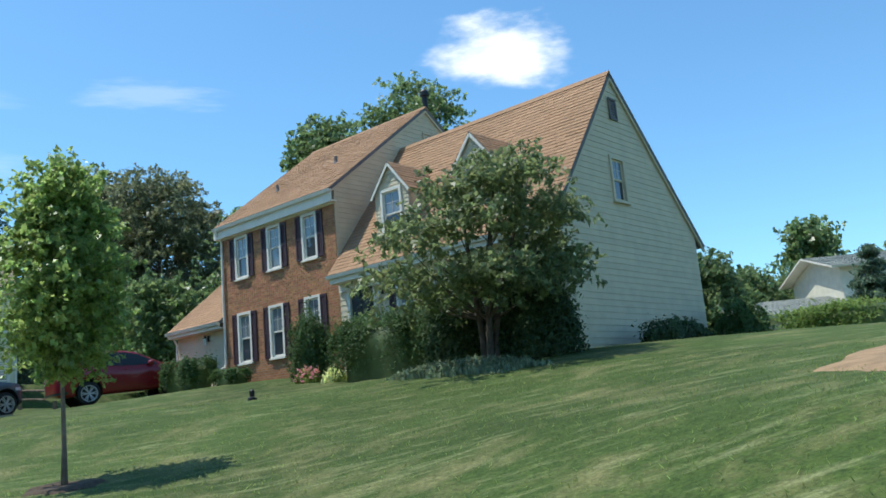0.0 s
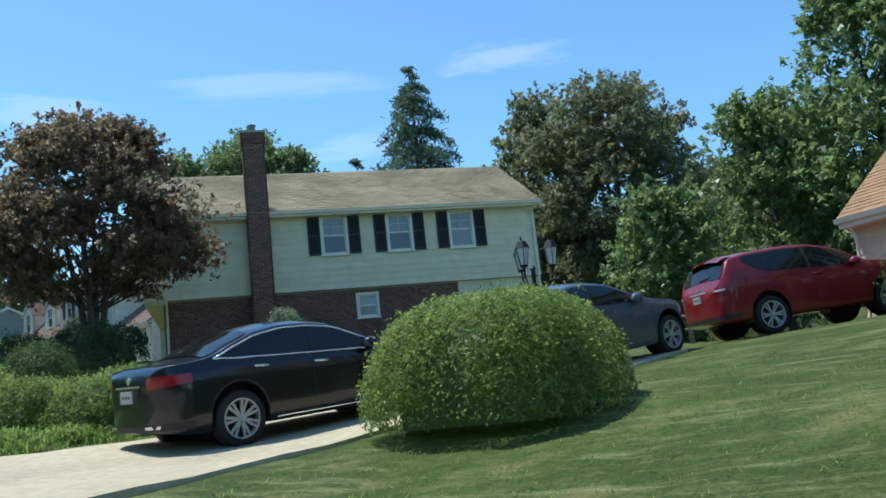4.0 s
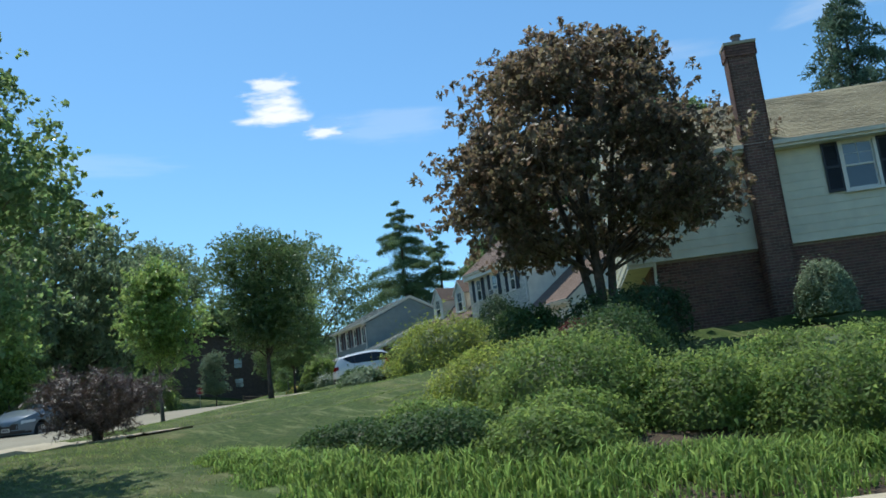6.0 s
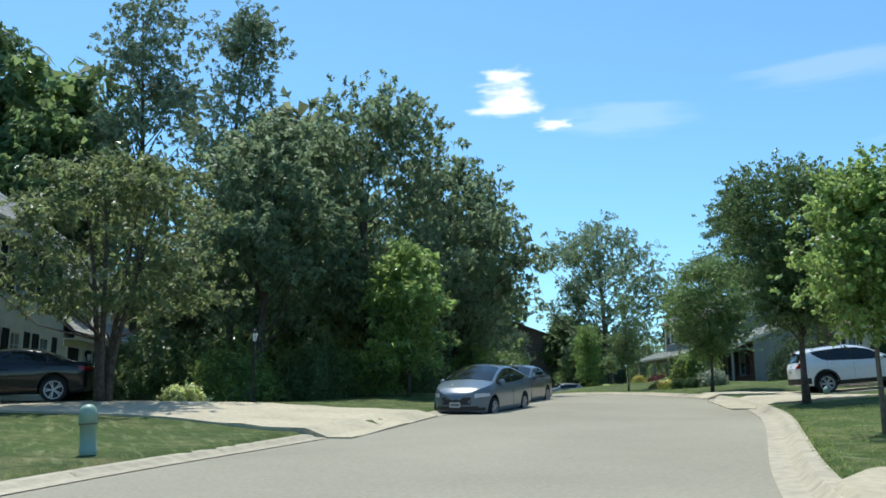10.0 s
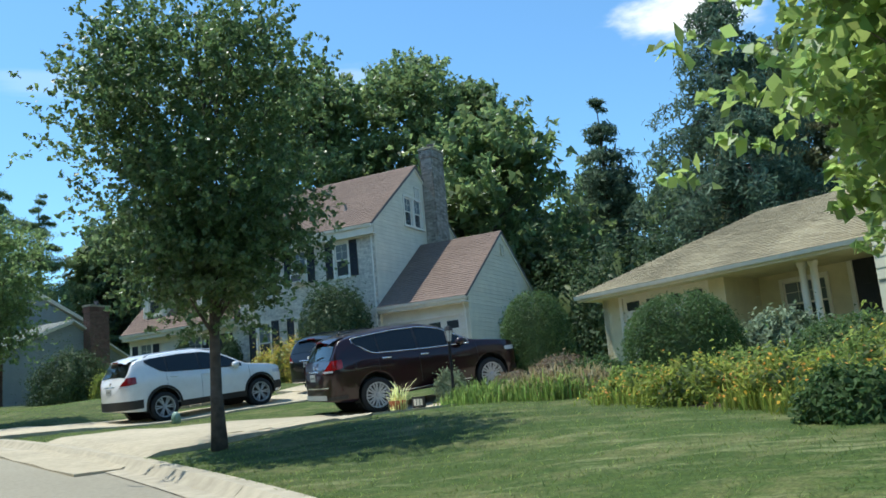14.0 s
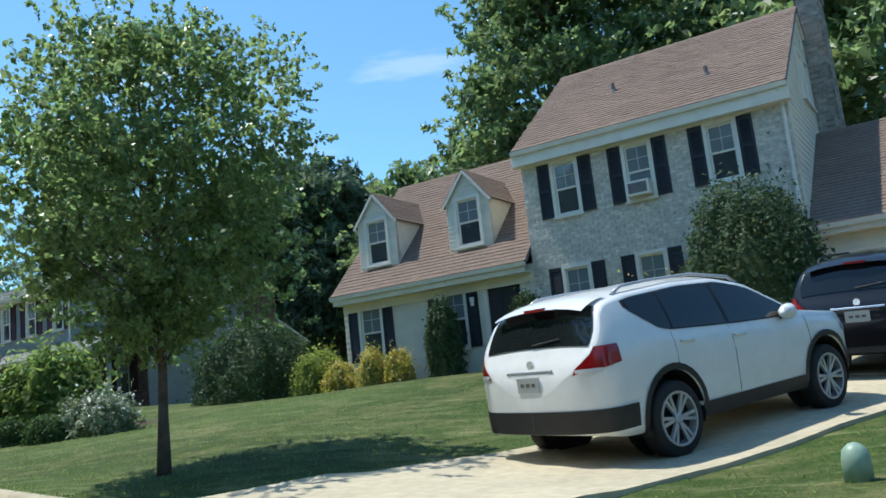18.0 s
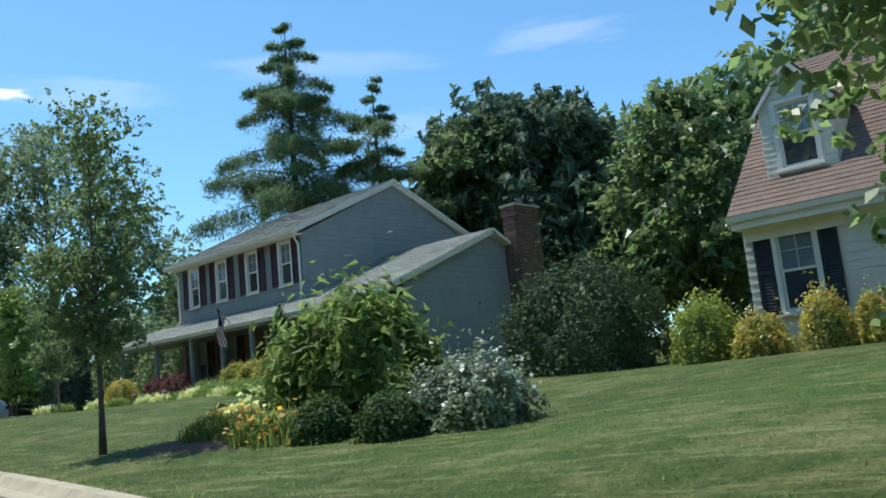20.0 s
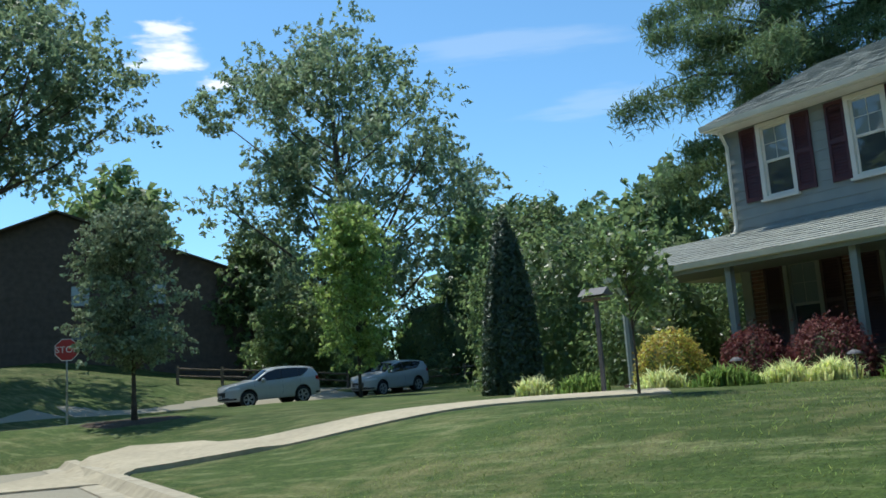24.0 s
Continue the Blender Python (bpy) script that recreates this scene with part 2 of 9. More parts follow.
M["siding_beige"] = mat("siding_beige", (0.64, 0.54, 0.37), 0.6, var=0.06, scale=2.5, obj=0.03, bump=0.06, bscale=25)
M["siding_cream"] = mat("siding_cream", (0.74, 0.69, 0.50), 0.6, var=0.06, scale=2.5, obj=0.03, bump=0.06, bscale=25)
M["siding_grey"] = mat("siding_grey", (0.27, 0.295, 0.275), 0.6, var=0.06, scale=2.5, obj=0.03, bump=0.06, bscale=25)
M["siding_tan"] = mat("siding_tan", (0.42, 0.40, 0.34), 0.6, var=0.06, scale=2.5, obj=0.03)
M["brick_red"] = mat("brick_orange", (0.50, 0.235, 0.115), 0.85, var=0.14, scale=9, bump=0.3, bscale=40, island=0.2, hue=0.012)
M["brick_red_one"] = mat("brick_orange_piece", (0.50, 0.235, 0.115), 0.85, var=0.14, scale=9, bump=0.3, bscale=40, obj=0.2)
M["brick_brown"] = mat("brick_brown", (0.20, 0.105, 0.075), 0.85, var=0.18, scale=9, bump=0.3, bscale=40, island=0.3, hue=0.012)
M["brick_brown_one"] = mat("brick_brown_piece", (0.20, 0.105, 0.075), 0.85, var=0.18, scale=9, bump=0.3, bscale=40, obj=0.3)
M["brick_white"] = mat("brick_whitewashed", (0.74, 0.68, 0.58), 0.8, var=0.14, scale=9, bump=0.3, bscale=40, island=0.14)
M["brick_white_one"] = mat("brick_whitewashed_piece", (0.74, 0.68, 0.58), 0.8, var=0.14, scale=9, bump=0.3, bscale=40, obj=0.14)
M["brick_worn"] = mat("brick_worn", (0.36, 0.33, 0.29), 0.85, var=0.2, scale=5, bump=0.4, bscale=30, island=0.35)
M["mortar"] = mat("mortar", (0.42, 0.36, 0.29), 0.95, var=0.1, scale=9)
M["mortar_white"] = mat("mortar_white", (0.58, 0.55, 0.49), 0.95, var=0.1, scale=9)
M["shingle_tan"] = mat("shingle_tan", (0.40, 0.245, 0.145), 0.95, var=0.12, scale=12, bump=0.3, bscale=60, island=0.09, big=0.12, spec=0.15)
M["shingle_grey"] = mat("shingle_grey", (0.36, 0.31, 0.20), 0.95, var=0.14, scale=12, bump=0.3, bscale=60, island=0.07, big=0.35, bigscale=0.5, spec=0.15)
M["shingle_brown"] = mat("shingle_brown", (0.245, 0.178, 0.142), 0.95, var=0.10, scale=12, bump=0.3, bscale=60, island=0.06, big=0.14, spec=0.15)
M["shingle_pale"] = mat("shingle_pale", (0.50, 0.49, 0.45), 0.95, var=0.14, scale=12, bump=0.3, bscale=60, island=0.06, big=0.12, spec=0.15)
M["shingle_green"] = mat("shingle_green", (0.34, 0.35, 0.31), 0.95, var=0.12, scale=12, bump=0.3, bscale=60, island=0.06, big=0.12, spec=0.15)
M["shutter_black"] = mat("shutter_black", (0.018, 0.020, 0.024), 0.5, var=0.1)
M["shutter_plum"] = mat("shutter_plum", (0.055, 0.022, 0.026), 0.5, var=0.1)
M["shutter_wine"] = mat("shutter_wine", (0.075, 0.020, 0.024), 0.5, var=0.1)
M["pane"] = glass_mat("window_pane", (0.045, 0.055, 0.065))
# paler tint: blinds, and the sky's reflection put into the colour
M["pane_light"] = glass_mat("window_pane_blind_and_sky", (0.17, 0.20, 0.22))
M["dark_metal"] = mat("dark_metal", (0.02, 0.02, 0.022), 0.45, metal=0.4, var=0.1)
M["steel"] = mat("steel", (0.55, 0.55, 0.55), 0.3, metal=1.0, var=0.05)
M["lead"] = mat("vent_grey", (0.16, 0.15, 0.15), 0.7, var=0.1)
M["wood"] = mat("weathered_wood", (0.24, 0.17, 0.11), 0.85, var=0.2, scale=7, bump=0.3)
M["green_box"] = mat("green_enamel", (0.28, 0.40, 0.31), 0.45, var=0.08)
M["terracotta"] = mat("terracotta", (0.42, 0.15, 0.07), 0.8, var=0.12)
M["rubber"] = mat("tyre_rubber", (0.018, 0.018, 0.018), 0.8, var=0.15)
M["trim_black"] = mat("black_plastic", (0.02, 0.02, 0.021), 0.55, var=0.1)
M["chrome"] = mat("chrome", (0.78, 0.80, 0.83), 0.22, metal=0.8, var=0.02)
M["rim"] = mat("alloy", (0.46, 0.47, 0.49), 0.35, metal=0.35, var=0.04)
M["car_glass"] = glass_mat("car_glass", (0.010, 0.013, 0.014), coat=0.0, ior=1.5)
M["tail_red"] = mat("tail_lamp", (0.30, 0.006, 0.008), 0.22, var=0.15, scale=14, coat=0.25)
M["lamp_clear"] = mat("headlamp_glass", (0.62, 0.64, 0.66), 0.1, var=0.05, coat=0.8)
M["plate"] = mat("plate", (0.40, 0.42, 0.41), 0.5, var=0.03)
M["ink"] = mat("dark_lettering", (0.03, 0.03, 0.06), 0.6, var=0.03)
for key, c in dict(black=(0.004, 0.006, 0.012), white=(0.78, 0.78, 0.77), maroon=(0.018, 0.004, 0.007), red=(0.22, 0.010, 0.018), slate=(0.075, 0.098, 0.122),
                   bluegrey=(0.13, 0.17, 0.21), silver=(0.42, 0.43, 0.42), grey=(0.10, 0.105, 0.11), ink=(0.006, 0.006, 0.008)).items():
    M["car_" + key] = mat("car_paint_" + key, c, 0.28, metal=0.0, var=0.03, coat=0.7, spec=0.25)


# ---- building blocks ----
class Geo:
    """Collects plain geometry: boxes, prisms, tubes and sheets; flat lists of corners and faces."""

    def __init__(self):
        self.v, self.f, self.n = [], [], 0

    def add(self, verts, faces):
        self.v.extend(verts)
        self.f.extend(tuple(i + self.n for i in f) for f in faces)
        self.n += len(verts)
        return self

    def box(self, x0, y0, z0, x1, y1, z1):
        return self.add([(x0, y0, z0), (x1, y0, z0), (x1, y1, z0), (x0, y1, z0), (x0, y0, z1), (x1, y0, z1), (x1, y1, z1), (x0, y1, z1)],
                        [(0, 3, 2, 1), (4, 5, 6, 7), (0, 1, 5, 4), (1, 2, 6, 5), (2, 3, 7, 6), (3, 0, 4, 7)])

    def prism(self, pts, off):
        """A flat outline, carried along off."""
        k = len(pts)
        off = Vector(off)
        v = [tuple(p) for p in pts] + [tuple(Vector(p) + off) for p in pts]
        return self.add(v, [tuple(range(k - 1, -1, -1)), tuple(range(k, 2 * k))] + [(i, (i + 1) % k, k + (i + 1) % k, k + i) for i in range(k)])

    def tube(self, pts, radii, k=7, caps=True):
        pts = [Vector(p) for p in pts]
        v, f = [], []
        for i, p in enumerate(pts):
            d = (pts[min(i + 1, len(pts) - 1)] - pts[max(i - 1, 0)])
            d = d.normalized() if d.length > 1e-6 else Vector((0, 0, 1))
            a = d.orthogonal().normalized() if abs(d.z) < 0.95 else (Vector((0, 1, 0)).cross(d)).normalized()
            b = d.cross(a)
            for j in range(k):
                t = 2 * math.pi * j / k
                v.append(tuple(p + radii[i] * (math.cos(t) * a + math.sin(t) * b)))
        for i in range(len(pts) - 1):
            for j in range(k):
                f.append((i * k + j, i * k + (j + 1) % k, (i + 1) * k + (j + 1) % k, (i + 1) * k + j))
        if caps:
            f.append(tuple(range(k - 1, -1, -1)))
            f.append(tuple(range((len(pts) - 1) * k, len(pts) * k)))
        return self.add(v, f)

    def lathe(self, prof, at=(0, 0, 0), k=12, axis="z", caps=True):
        """A profile of (radius, height) turned round an axis."""
        v, f = [], []
        for r, h in prof:
            for j in range(k):
                t = 2 * math.pi * j / k
                c, s = r * math.cos(t), r * math.sin(t)
                p = (c, s, h) if axis == "z" else (c, h, s) if axis == "y" else (h, c, s)
                v.append((p[0] + at[0], p[1] + at[1], p[2] + at[2]))
        m = len(prof)
        for i in range(m - 1):
            for j in range(k):
                q = (i * k + j, i * k + (j + 1) % k, (i + 1) * k + (j + 1) % k, (i + 1) * k + j)
                f.append(q if axis != "y" else q[::-1])
        if caps:
            f.append(tuple(range(k)) if axis == "y" else tuple(range(k - 1, -1, -1)))
            f.append(tuple(range((m - 1) * k, m * k)))
        return self.add(v, f)

    def mesh(self, name, material, smooth=False):
        me = bpy.data.meshes.new(name)
        me.from_pydata(self.v, [], self.f)
        me.materials.append(material)
        if smooth:
            me.shade_smooth()
        me.update()
        return me


def part(name, geo, material, parent, label="", smooth=False, m=None, kind=""):
    """One mesh object under a thing or under a part. geo: a Geo, or a mesh to be shared."""
    me = geo.mesh(name, material, smooth) if isinstance(geo, Geo) else geo
    ob = new(name, me)
    ob.parent = parent
    if m is not None:
        ob.matrix_basis = m
    if label:
        ob["label"] = label
    if kind:
        ob["kind"] = kind
    return ob


def thing(name, m, label, category, group="", kind=""):
    ob = new(name)
    ob.empty_display_size = 0.2
    ob.matrix_basis = m
    return tagged(ob, label, category, group, kind)


def solo(name, geo, material, label, category, m=None, group="", kind="", smooth=False):
    ob = new(name, geo.mesh(name, material, smooth) if isinstance(geo, Geo) else geo)
    if m is not None:
        ob.matrix_basis = m
    return tagged(ob, label, category, group, kind)


def facing(x, y, z, ux, uy):
    """A pose at a place whose x axis runs along (ux, uy) on the plan."""
    return pose(x, y, z, 0, 0, math.degrees(math.atan2(uy, ux)))


# ---- the street: its line, its height, and the ground round it ----
LINE = np.array([(METRES * r[1], METRES * r[2], METRES * r[3]) for r in ROWS])
LINE[:, 2] += EYE - 1.28
head, tail = LINE[1] - LINE[0], LINE[-1] - LINE[-2]
lead_in = [LINE[0] - head / np.linalg.norm(head[:2]) * d for d in (70, 50, 34, 22, 12, 5)]
lead_out = [LINE[-1] + np.array((*(tail[:2] / np.linalg.norm(tail[:2]) * d), 0.010 * d)) for d in (3, 6, 9, 12, 15, 18)]
knots = np.array([*lead_in, *LINE, *lead_out])
seg = np.r_[0, np.cumsum(np.linalg.norm(np.diff(knots[:, :2], axis=0), axis=1))]
STEP = 0.5
S = np.arange(0, seg[-1], STEP)


def smooth_line():
    p = np.stack([np.interp(S, seg, knots[:, i]) for i in range(3)], 1)
    k = np.hanning(15)
    k /= k.sum()
    pad = np.concatenate([p[:1] + (p[0] - p[1]) * np.arange(7, 0, -1)[:, None], p, p[-1:] + (p[-1] - p[-2]) * np.arange(1, 8)[:, None]])
    return np.stack([np.convolve(pad[:, i], k, "valid") for i in range(3)], 1)


C = smooth_line()
D2 = np.gradient(C[:, :2], axis=0)
D2 /= np.linalg.norm(D2, axis=1)[:, None]
R2 = np.stack([D2[:, 1], -D2[:, 0]], 1)          # to the right of the way of travel
RIGHT, LEFT = 2.55, -6.1                         # the two kerb lines, from the line of travel


def street(x, y):
    """For arrays of places: index along the street, distance to its right, and the road's height there."""
    x, y = np.atleast_1d(x).astype(float), np.atleast_1d(y).astype(float)
    idx = np.empty(len(x), int)
    for a in range(0, len(x), 4000):
        d = (C[None, :, 0] - x[a:a + 4000, None]) ** 2 + (C[None, :, 1] - y[a:a + 4000, None]) ** 2
        idx[a:a + 4000] = d.argmin(1)
    dx, dy = x - C[idx, 0], y - C[idx, 1]
    off = dx * R2[idx, 0] + dy * R2[idx, 1]
    return idx, np.sign(off) * np.hypot(dx, dy), C[idx, 2]


# ground heights on the plan, triangulated and then fitted to the camera's view
PADS = np.array([
    (-5, 11, 1.0), (-4.1, 17.5, 1.96), (-5.9, 26.8, 3.1), (2, 20.0, 2.6), (8, 20.5, 2.6), (9, 28, 3.0), (16, 14, 1.9), (-11, 25.5, 2.55),
    (-12.5, 19, 2.15), (-16.8, 18.1, 1.59), (-15.8, 20.7, 1.95), (-20, 36, 3.3), (-29, 29, 3.95), (-24, 24, 3.2), (-28.9, 14, 2.7), (-31.7, 17.6, 2.95), (-38.5, 35, 5.0),
    (-45.4, 35.8, 4.10), (-42.5, 41, 5.0), (-49.9, 39.2, 4.84), (-51.5, 37.2, 4.38), (-50, 46, 5.6), (-57, 48.5, 6.0), (-61, 48.5, 5.75),
    (-41, 31.8, 4.16), (-39.3, 29.8, 4.0), (-37.6, 27.8, 3.78), (-64, 44, 5.3), (-57.5, 37.4, 5.0), (-70, 43.4, 5.5), (-72, 52, 6.2), (-83, 54, 6.2), (-88, 57, 6.1)])
FAR_PADS = np.array([(-13.3, 16.6, 1.28), (-91, 50, 5.95), (-108, 66, 5.8), (-107, 72, 5.85), (-130, 92, 5.4), (-109, 58, 5.6), (-107.5, 54, 5.6), (-109, 62.5, 5.7), (-100.4, 59.6, 6.22), (-103, 65, 6.15), (-112.8, 70.2, 7.1), (-105, 79, 6.5), (-131, 68, 9.6), (-121, 62, 9.0), (-116.5, 66, 7.6), (-115, 57.5, 7.9), (-104, 56.5, 5.98), (-43, 11.2, 3.05), (-56, 10, 4.0), (-62, 18, 4.3), (-70, 30, 4.9), (-50, 0, 3.2), (-75, 85, 7.5), (-30, 60, 5.5), (30, 50, 4)])
ALL_PADS = np.concatenate([PADS, FAR_PADS])
PAD_RISE = ALL_PADS[:, 2] - street(ALL_PADS[:, 0], ALL_PADS[:, 1])[2] - 0.12


def raw_ground(x, y):
    x, y = np.atleast_1d(x).astype(float), np.atleast_1d(y).astype(float)
    i, off, z = street(x, y)
    d2 = (ALL_PADS[None, :, 0] - x[:, None]) ** 2 + (ALL_PADS[None, :, 1] - y[:, None]) ** 2
    w = 1 / (d2 + 6.0) ** 1.6
    rise = (w * PAD_RISE).sum(1) / w.sum(1)
    d = np.where(off > 0, off - RIGHT, LEFT - off)          # from the kerb outwards
    k = np.clip(d / 4.5, 0, 1)
    out = z + 0.12 + rise * (k * k * (3 - 2 * k))
    t = np.clip((d + 0.10) / 0.14, 0, 1)
    return np.where(d > 0.04, out, z - 0.22 + (out - z + 0.22) * t), d


def ground(x, y):
    """The height of the ground at arrays of places; evened out where it lies well back from the street."""
    x, y = np.atleast_1d(x).astype(float), np.atleast_1d(y).astype(float)
    h, d = raw_ground(x, y)
    far = d > 3.6
    if far.any():
        xf, yf = x[far], y[far]
        r = np.clip((d[far] - 3.6) * 0.5, 0, 2.4)
        mean = h[far].copy()
        for k in range(6):
            a = k * math.pi / 3
            mean += raw_ground(xf + r * math.cos(a), yf + r * math.sin(a))[0]
        h[far] = mean / 7
    return h


def gz(x, y):
    return float(ground(x, y)[0])


def build_ground():
    def axis(lo, hi, fine, far):
        near = np.arange(lo, hi, fine)
        grow = np.cumsum(fine * 1.25 ** np.arange(1, 34))
        grow = grow[grow < far]
        return np.concatenate([(lo - grow)[::-1], near, near[-1] + grow])
    xs, ys = axis(-100, 12, 0.42, 2500), axis(-6, 62, 0.42, 2500)
    X, Y = np.meshgrid(xs, ys)
    Z = ground(X.ravel(), Y.ravel())
    v = np.stack([X.ravel(), Y.ravel(), Z], 1)
    nx, ny = len(xs), len(ys)
    a = (np.arange(ny - 1)[:, None] * nx + np.arange(nx - 1)[None, :]).ravel()
    f = np.stack([a, a + 1, a + nx + 1, a + nx], 1)
    me = bpy.data.meshes.new("ground")
    me.from_pydata(v.tolist(), [], f.tolist())
    me.materials.append(M["lawn"])
    me.shade_smooth()
    return tagged(new("ground", me), "mown green lawn sloping up from the street, dry in patches", "lawn", kind="structure")


def strip(lo, hi, i0, i1, dz):
    """A sheet along the street between two distances from its line."""
    g = Geo()
    offs = np.linspace(lo, hi, max(2, int(abs(hi - lo) / 0.8) + 1))
    v = []
    for i in range(i0, i1):
        for o in offs:
            v.append((C[i, 0] + R2[i, 0] * o, C[i, 1] + R2[i, 1] * o, C[i, 2] + dz))
    k = len(offs)
    f = [(r * k + c, r * k + c + 1, (r + 1) * k + c + 1, (r + 1) * k + c) for r in range(i1 - i0 - 1) for c in range(k - 1)]
    return g.add(v, f)


def drape(name, a, b, w0, w1, material, label, category, lift=0.045, n=24):
    """A paved strip laid on the ground from a to b, of width w0 to w1."""
    a, b = Vector(a), Vector(b)
    d = (b - a).normalized()
    side = Vector((-d.y, d.x))
    m = 9
    g = Geo()
    v = []
    for i in range(n + 1):
        t = i / n
        c, w = a.lerp(b, t), w0 + (w1 - w0) * min(1, t * 3.0)
        for j in range(m):
            q = c + side * w * (j / (m - 1) - 0.5)
            v.append((q.x, q.y))
    v = np.array(v)
    z = ground(v[:, 0], v[:, 1]) + lift
    k = len(v)
    _, off, zr = street(v[:, 0], v[:, 1])
    d_out = np.where(off > 0, off - RIGHT, LEFT - off)
    z = np.where(d_out < 0.6, zr + 0.03 + 0.13 * np.clip((d_out + 0.1) / 0.7, 0, 1), z)
    z = np.where(d_out > -0.02, np.maximum(z, ground(v[:, 0], v[:, 1]) + np.where(d_out < 2.0, 0.075, 0.03)), z)
    pts = [(x, y, h) for (x, y), h in zip(v.tolist(), z.tolist())] + [(x, y, h - 0.18) for (x, y), h in zip(v.tolist(), z.tolist())]
    f = [(i * m + j, (i + 1) * m + j, (i + 1) * m + j + 1, i * m + j + 1) for i in range(n) for j in range(m - 1)]
    f = [q[::-1] for q in f]
    for i in range(n):
        for j in (0, m - 1):
            q = (i * m + j, (i + 1) * m + j, k + (i + 1) * m + j, k + i * m + j)
            f.append(q if j else q[::-1])
    f += [tuple([j, j + 1, k + j + 1, k + j][::-1]) for j in range(m - 1)]
    g.add(pts, f)
    ob = solo(name, g, material, label, category, kind="structure")
    return ob


# ---- houses ----
def span(poly, z):
    xs = []
    for (x0, z0), (x1, z1) in zip(poly, poly[1:] + poly[:1]):
        if (z0 - z) * (z1 - z) <= 0 and z0 != z1:
            xs.append(x0 + (x1 - x0) * (z - z0) / (z1 - z0))
    return (min(xs), max(xs)) if xs else None


def cells(poly, holes, zs):
    """Cuts an outline with holes into level strips: (a0, b0, a1, b1, z0, z1)."""
    out = []
    for z0, z1 in zip(zs, zs[1:]):
        lo, hi = span(poly, z0 + 1e-4), span(poly, z1 - 1e-4)
        if not lo or not hi:
            continue
        runs = [(lo[0], lo[1], hi[0], hi[1])]
        for s0, h0, s1, h1 in holes:
            if min(z1, h1) - max(z0, h0) < 0.45 * (z1 - z0):
                continue
            nxt = []
            for a0, b0, a1, b1 in runs:
                if s1 <= min(a0, a1) or s0 >= max(b0, b1):
                    nxt.append((a0, b0, a1, b1))
                    continue
                if s0 > max(a0, a1):
                    nxt.append((a0, s0, a1, s0))
                if s1 < min(b0, b1):
                    nxt.append((s1, b0, s1, b1))
            runs = nxt
        out += [(*r, z0, z1) for r in runs if r[1] - r[0] > 0.02 or r[3] - r[2] > 0.02]
    return out


def wall(house, m, poly, holes, clad, backing, thick=0.2, lap=0.155, singles=0):
    """A wall with its openings. Its x runs along the wall, and it faces -y. Clad with lap boards, or with bricks."""
    top, low = max(z for _, z in poly), min(z for _, z in poly)
    zs = sorted({*[z for _, z in poly], *[h for s0, h0, s1, h1 in holes for h in (h0, h1) if low < h < top]})
    g = Geo()
    for a0, b0, a1, b1, z0, z1 in cells(poly, holes, zs):
        g.prism([(a0, 0, z0), (b0, 0, z0), (b1, 0, z1), (a1, 0, z1)], (0, thick, 0))
    w = part("wall", g, M[backing], house, m=m)
    if clad.startswith("brick"):
        row, length = 0.078, 0.215
        n = int((top - low) / row)
        g, count, one = Geo(), 0, None
        for a0, b0, a1, b1, z0, z1 in cells(poly, holes, [low + row * i for i in range(n + 1)]):
            k = round((z0 - low) / row)
            x = min(a0, a1) - (length / 2 if k % 2 else 0)
            while x < max(b0, b1) - 0.03:
                l, r = max(x, a0), min(x + length - 0.012, b0)
                if r - l > 0.03:
                    if r - l > length - 0.02 and count < singles and z0 - low > 0.3:
                        if one is None:
                            one = Geo().box(0, -0.02, 0, length - 0.012, 0.004, row - 0.012).mesh("brick", M[clad + "_one"])
                        part("brick", one, None, w, m=pose(l, random.uniform(-0.002, 0.002), z0))
                        count += 1
                    else:
                        g.box(l, -0.02 + random.uniform(-0.003, 0.003), z0, r, 0.004, z0 + row - 0.012)
                x += length
        part("brickwork", g, M[clad], w, kind="stuff")
    elif clad:
        n = math.ceil((top - low) / lap)
        for a0, b0, a1, b1, z0, z1 in cells(poly, holes, [min(low + lap * i, top) for i in range(n + 1)]):
            g = Geo().add([(a0, -0.019, z0), (b0, -0.019, z0), (b1, -0.006, z1), (a1, -0.006, z1), (a0, 0.002, z0), (b0, 0.002, z0), (b1, 0.002, z1), (a1, 0.002, z1)],
                          [(0, 1, 2, 3), (0, 4, 5, 1), (0, 3, 7, 4), (1, 5, 6, 2)])
            part("siding_board", g, M[clad], w)
    return w


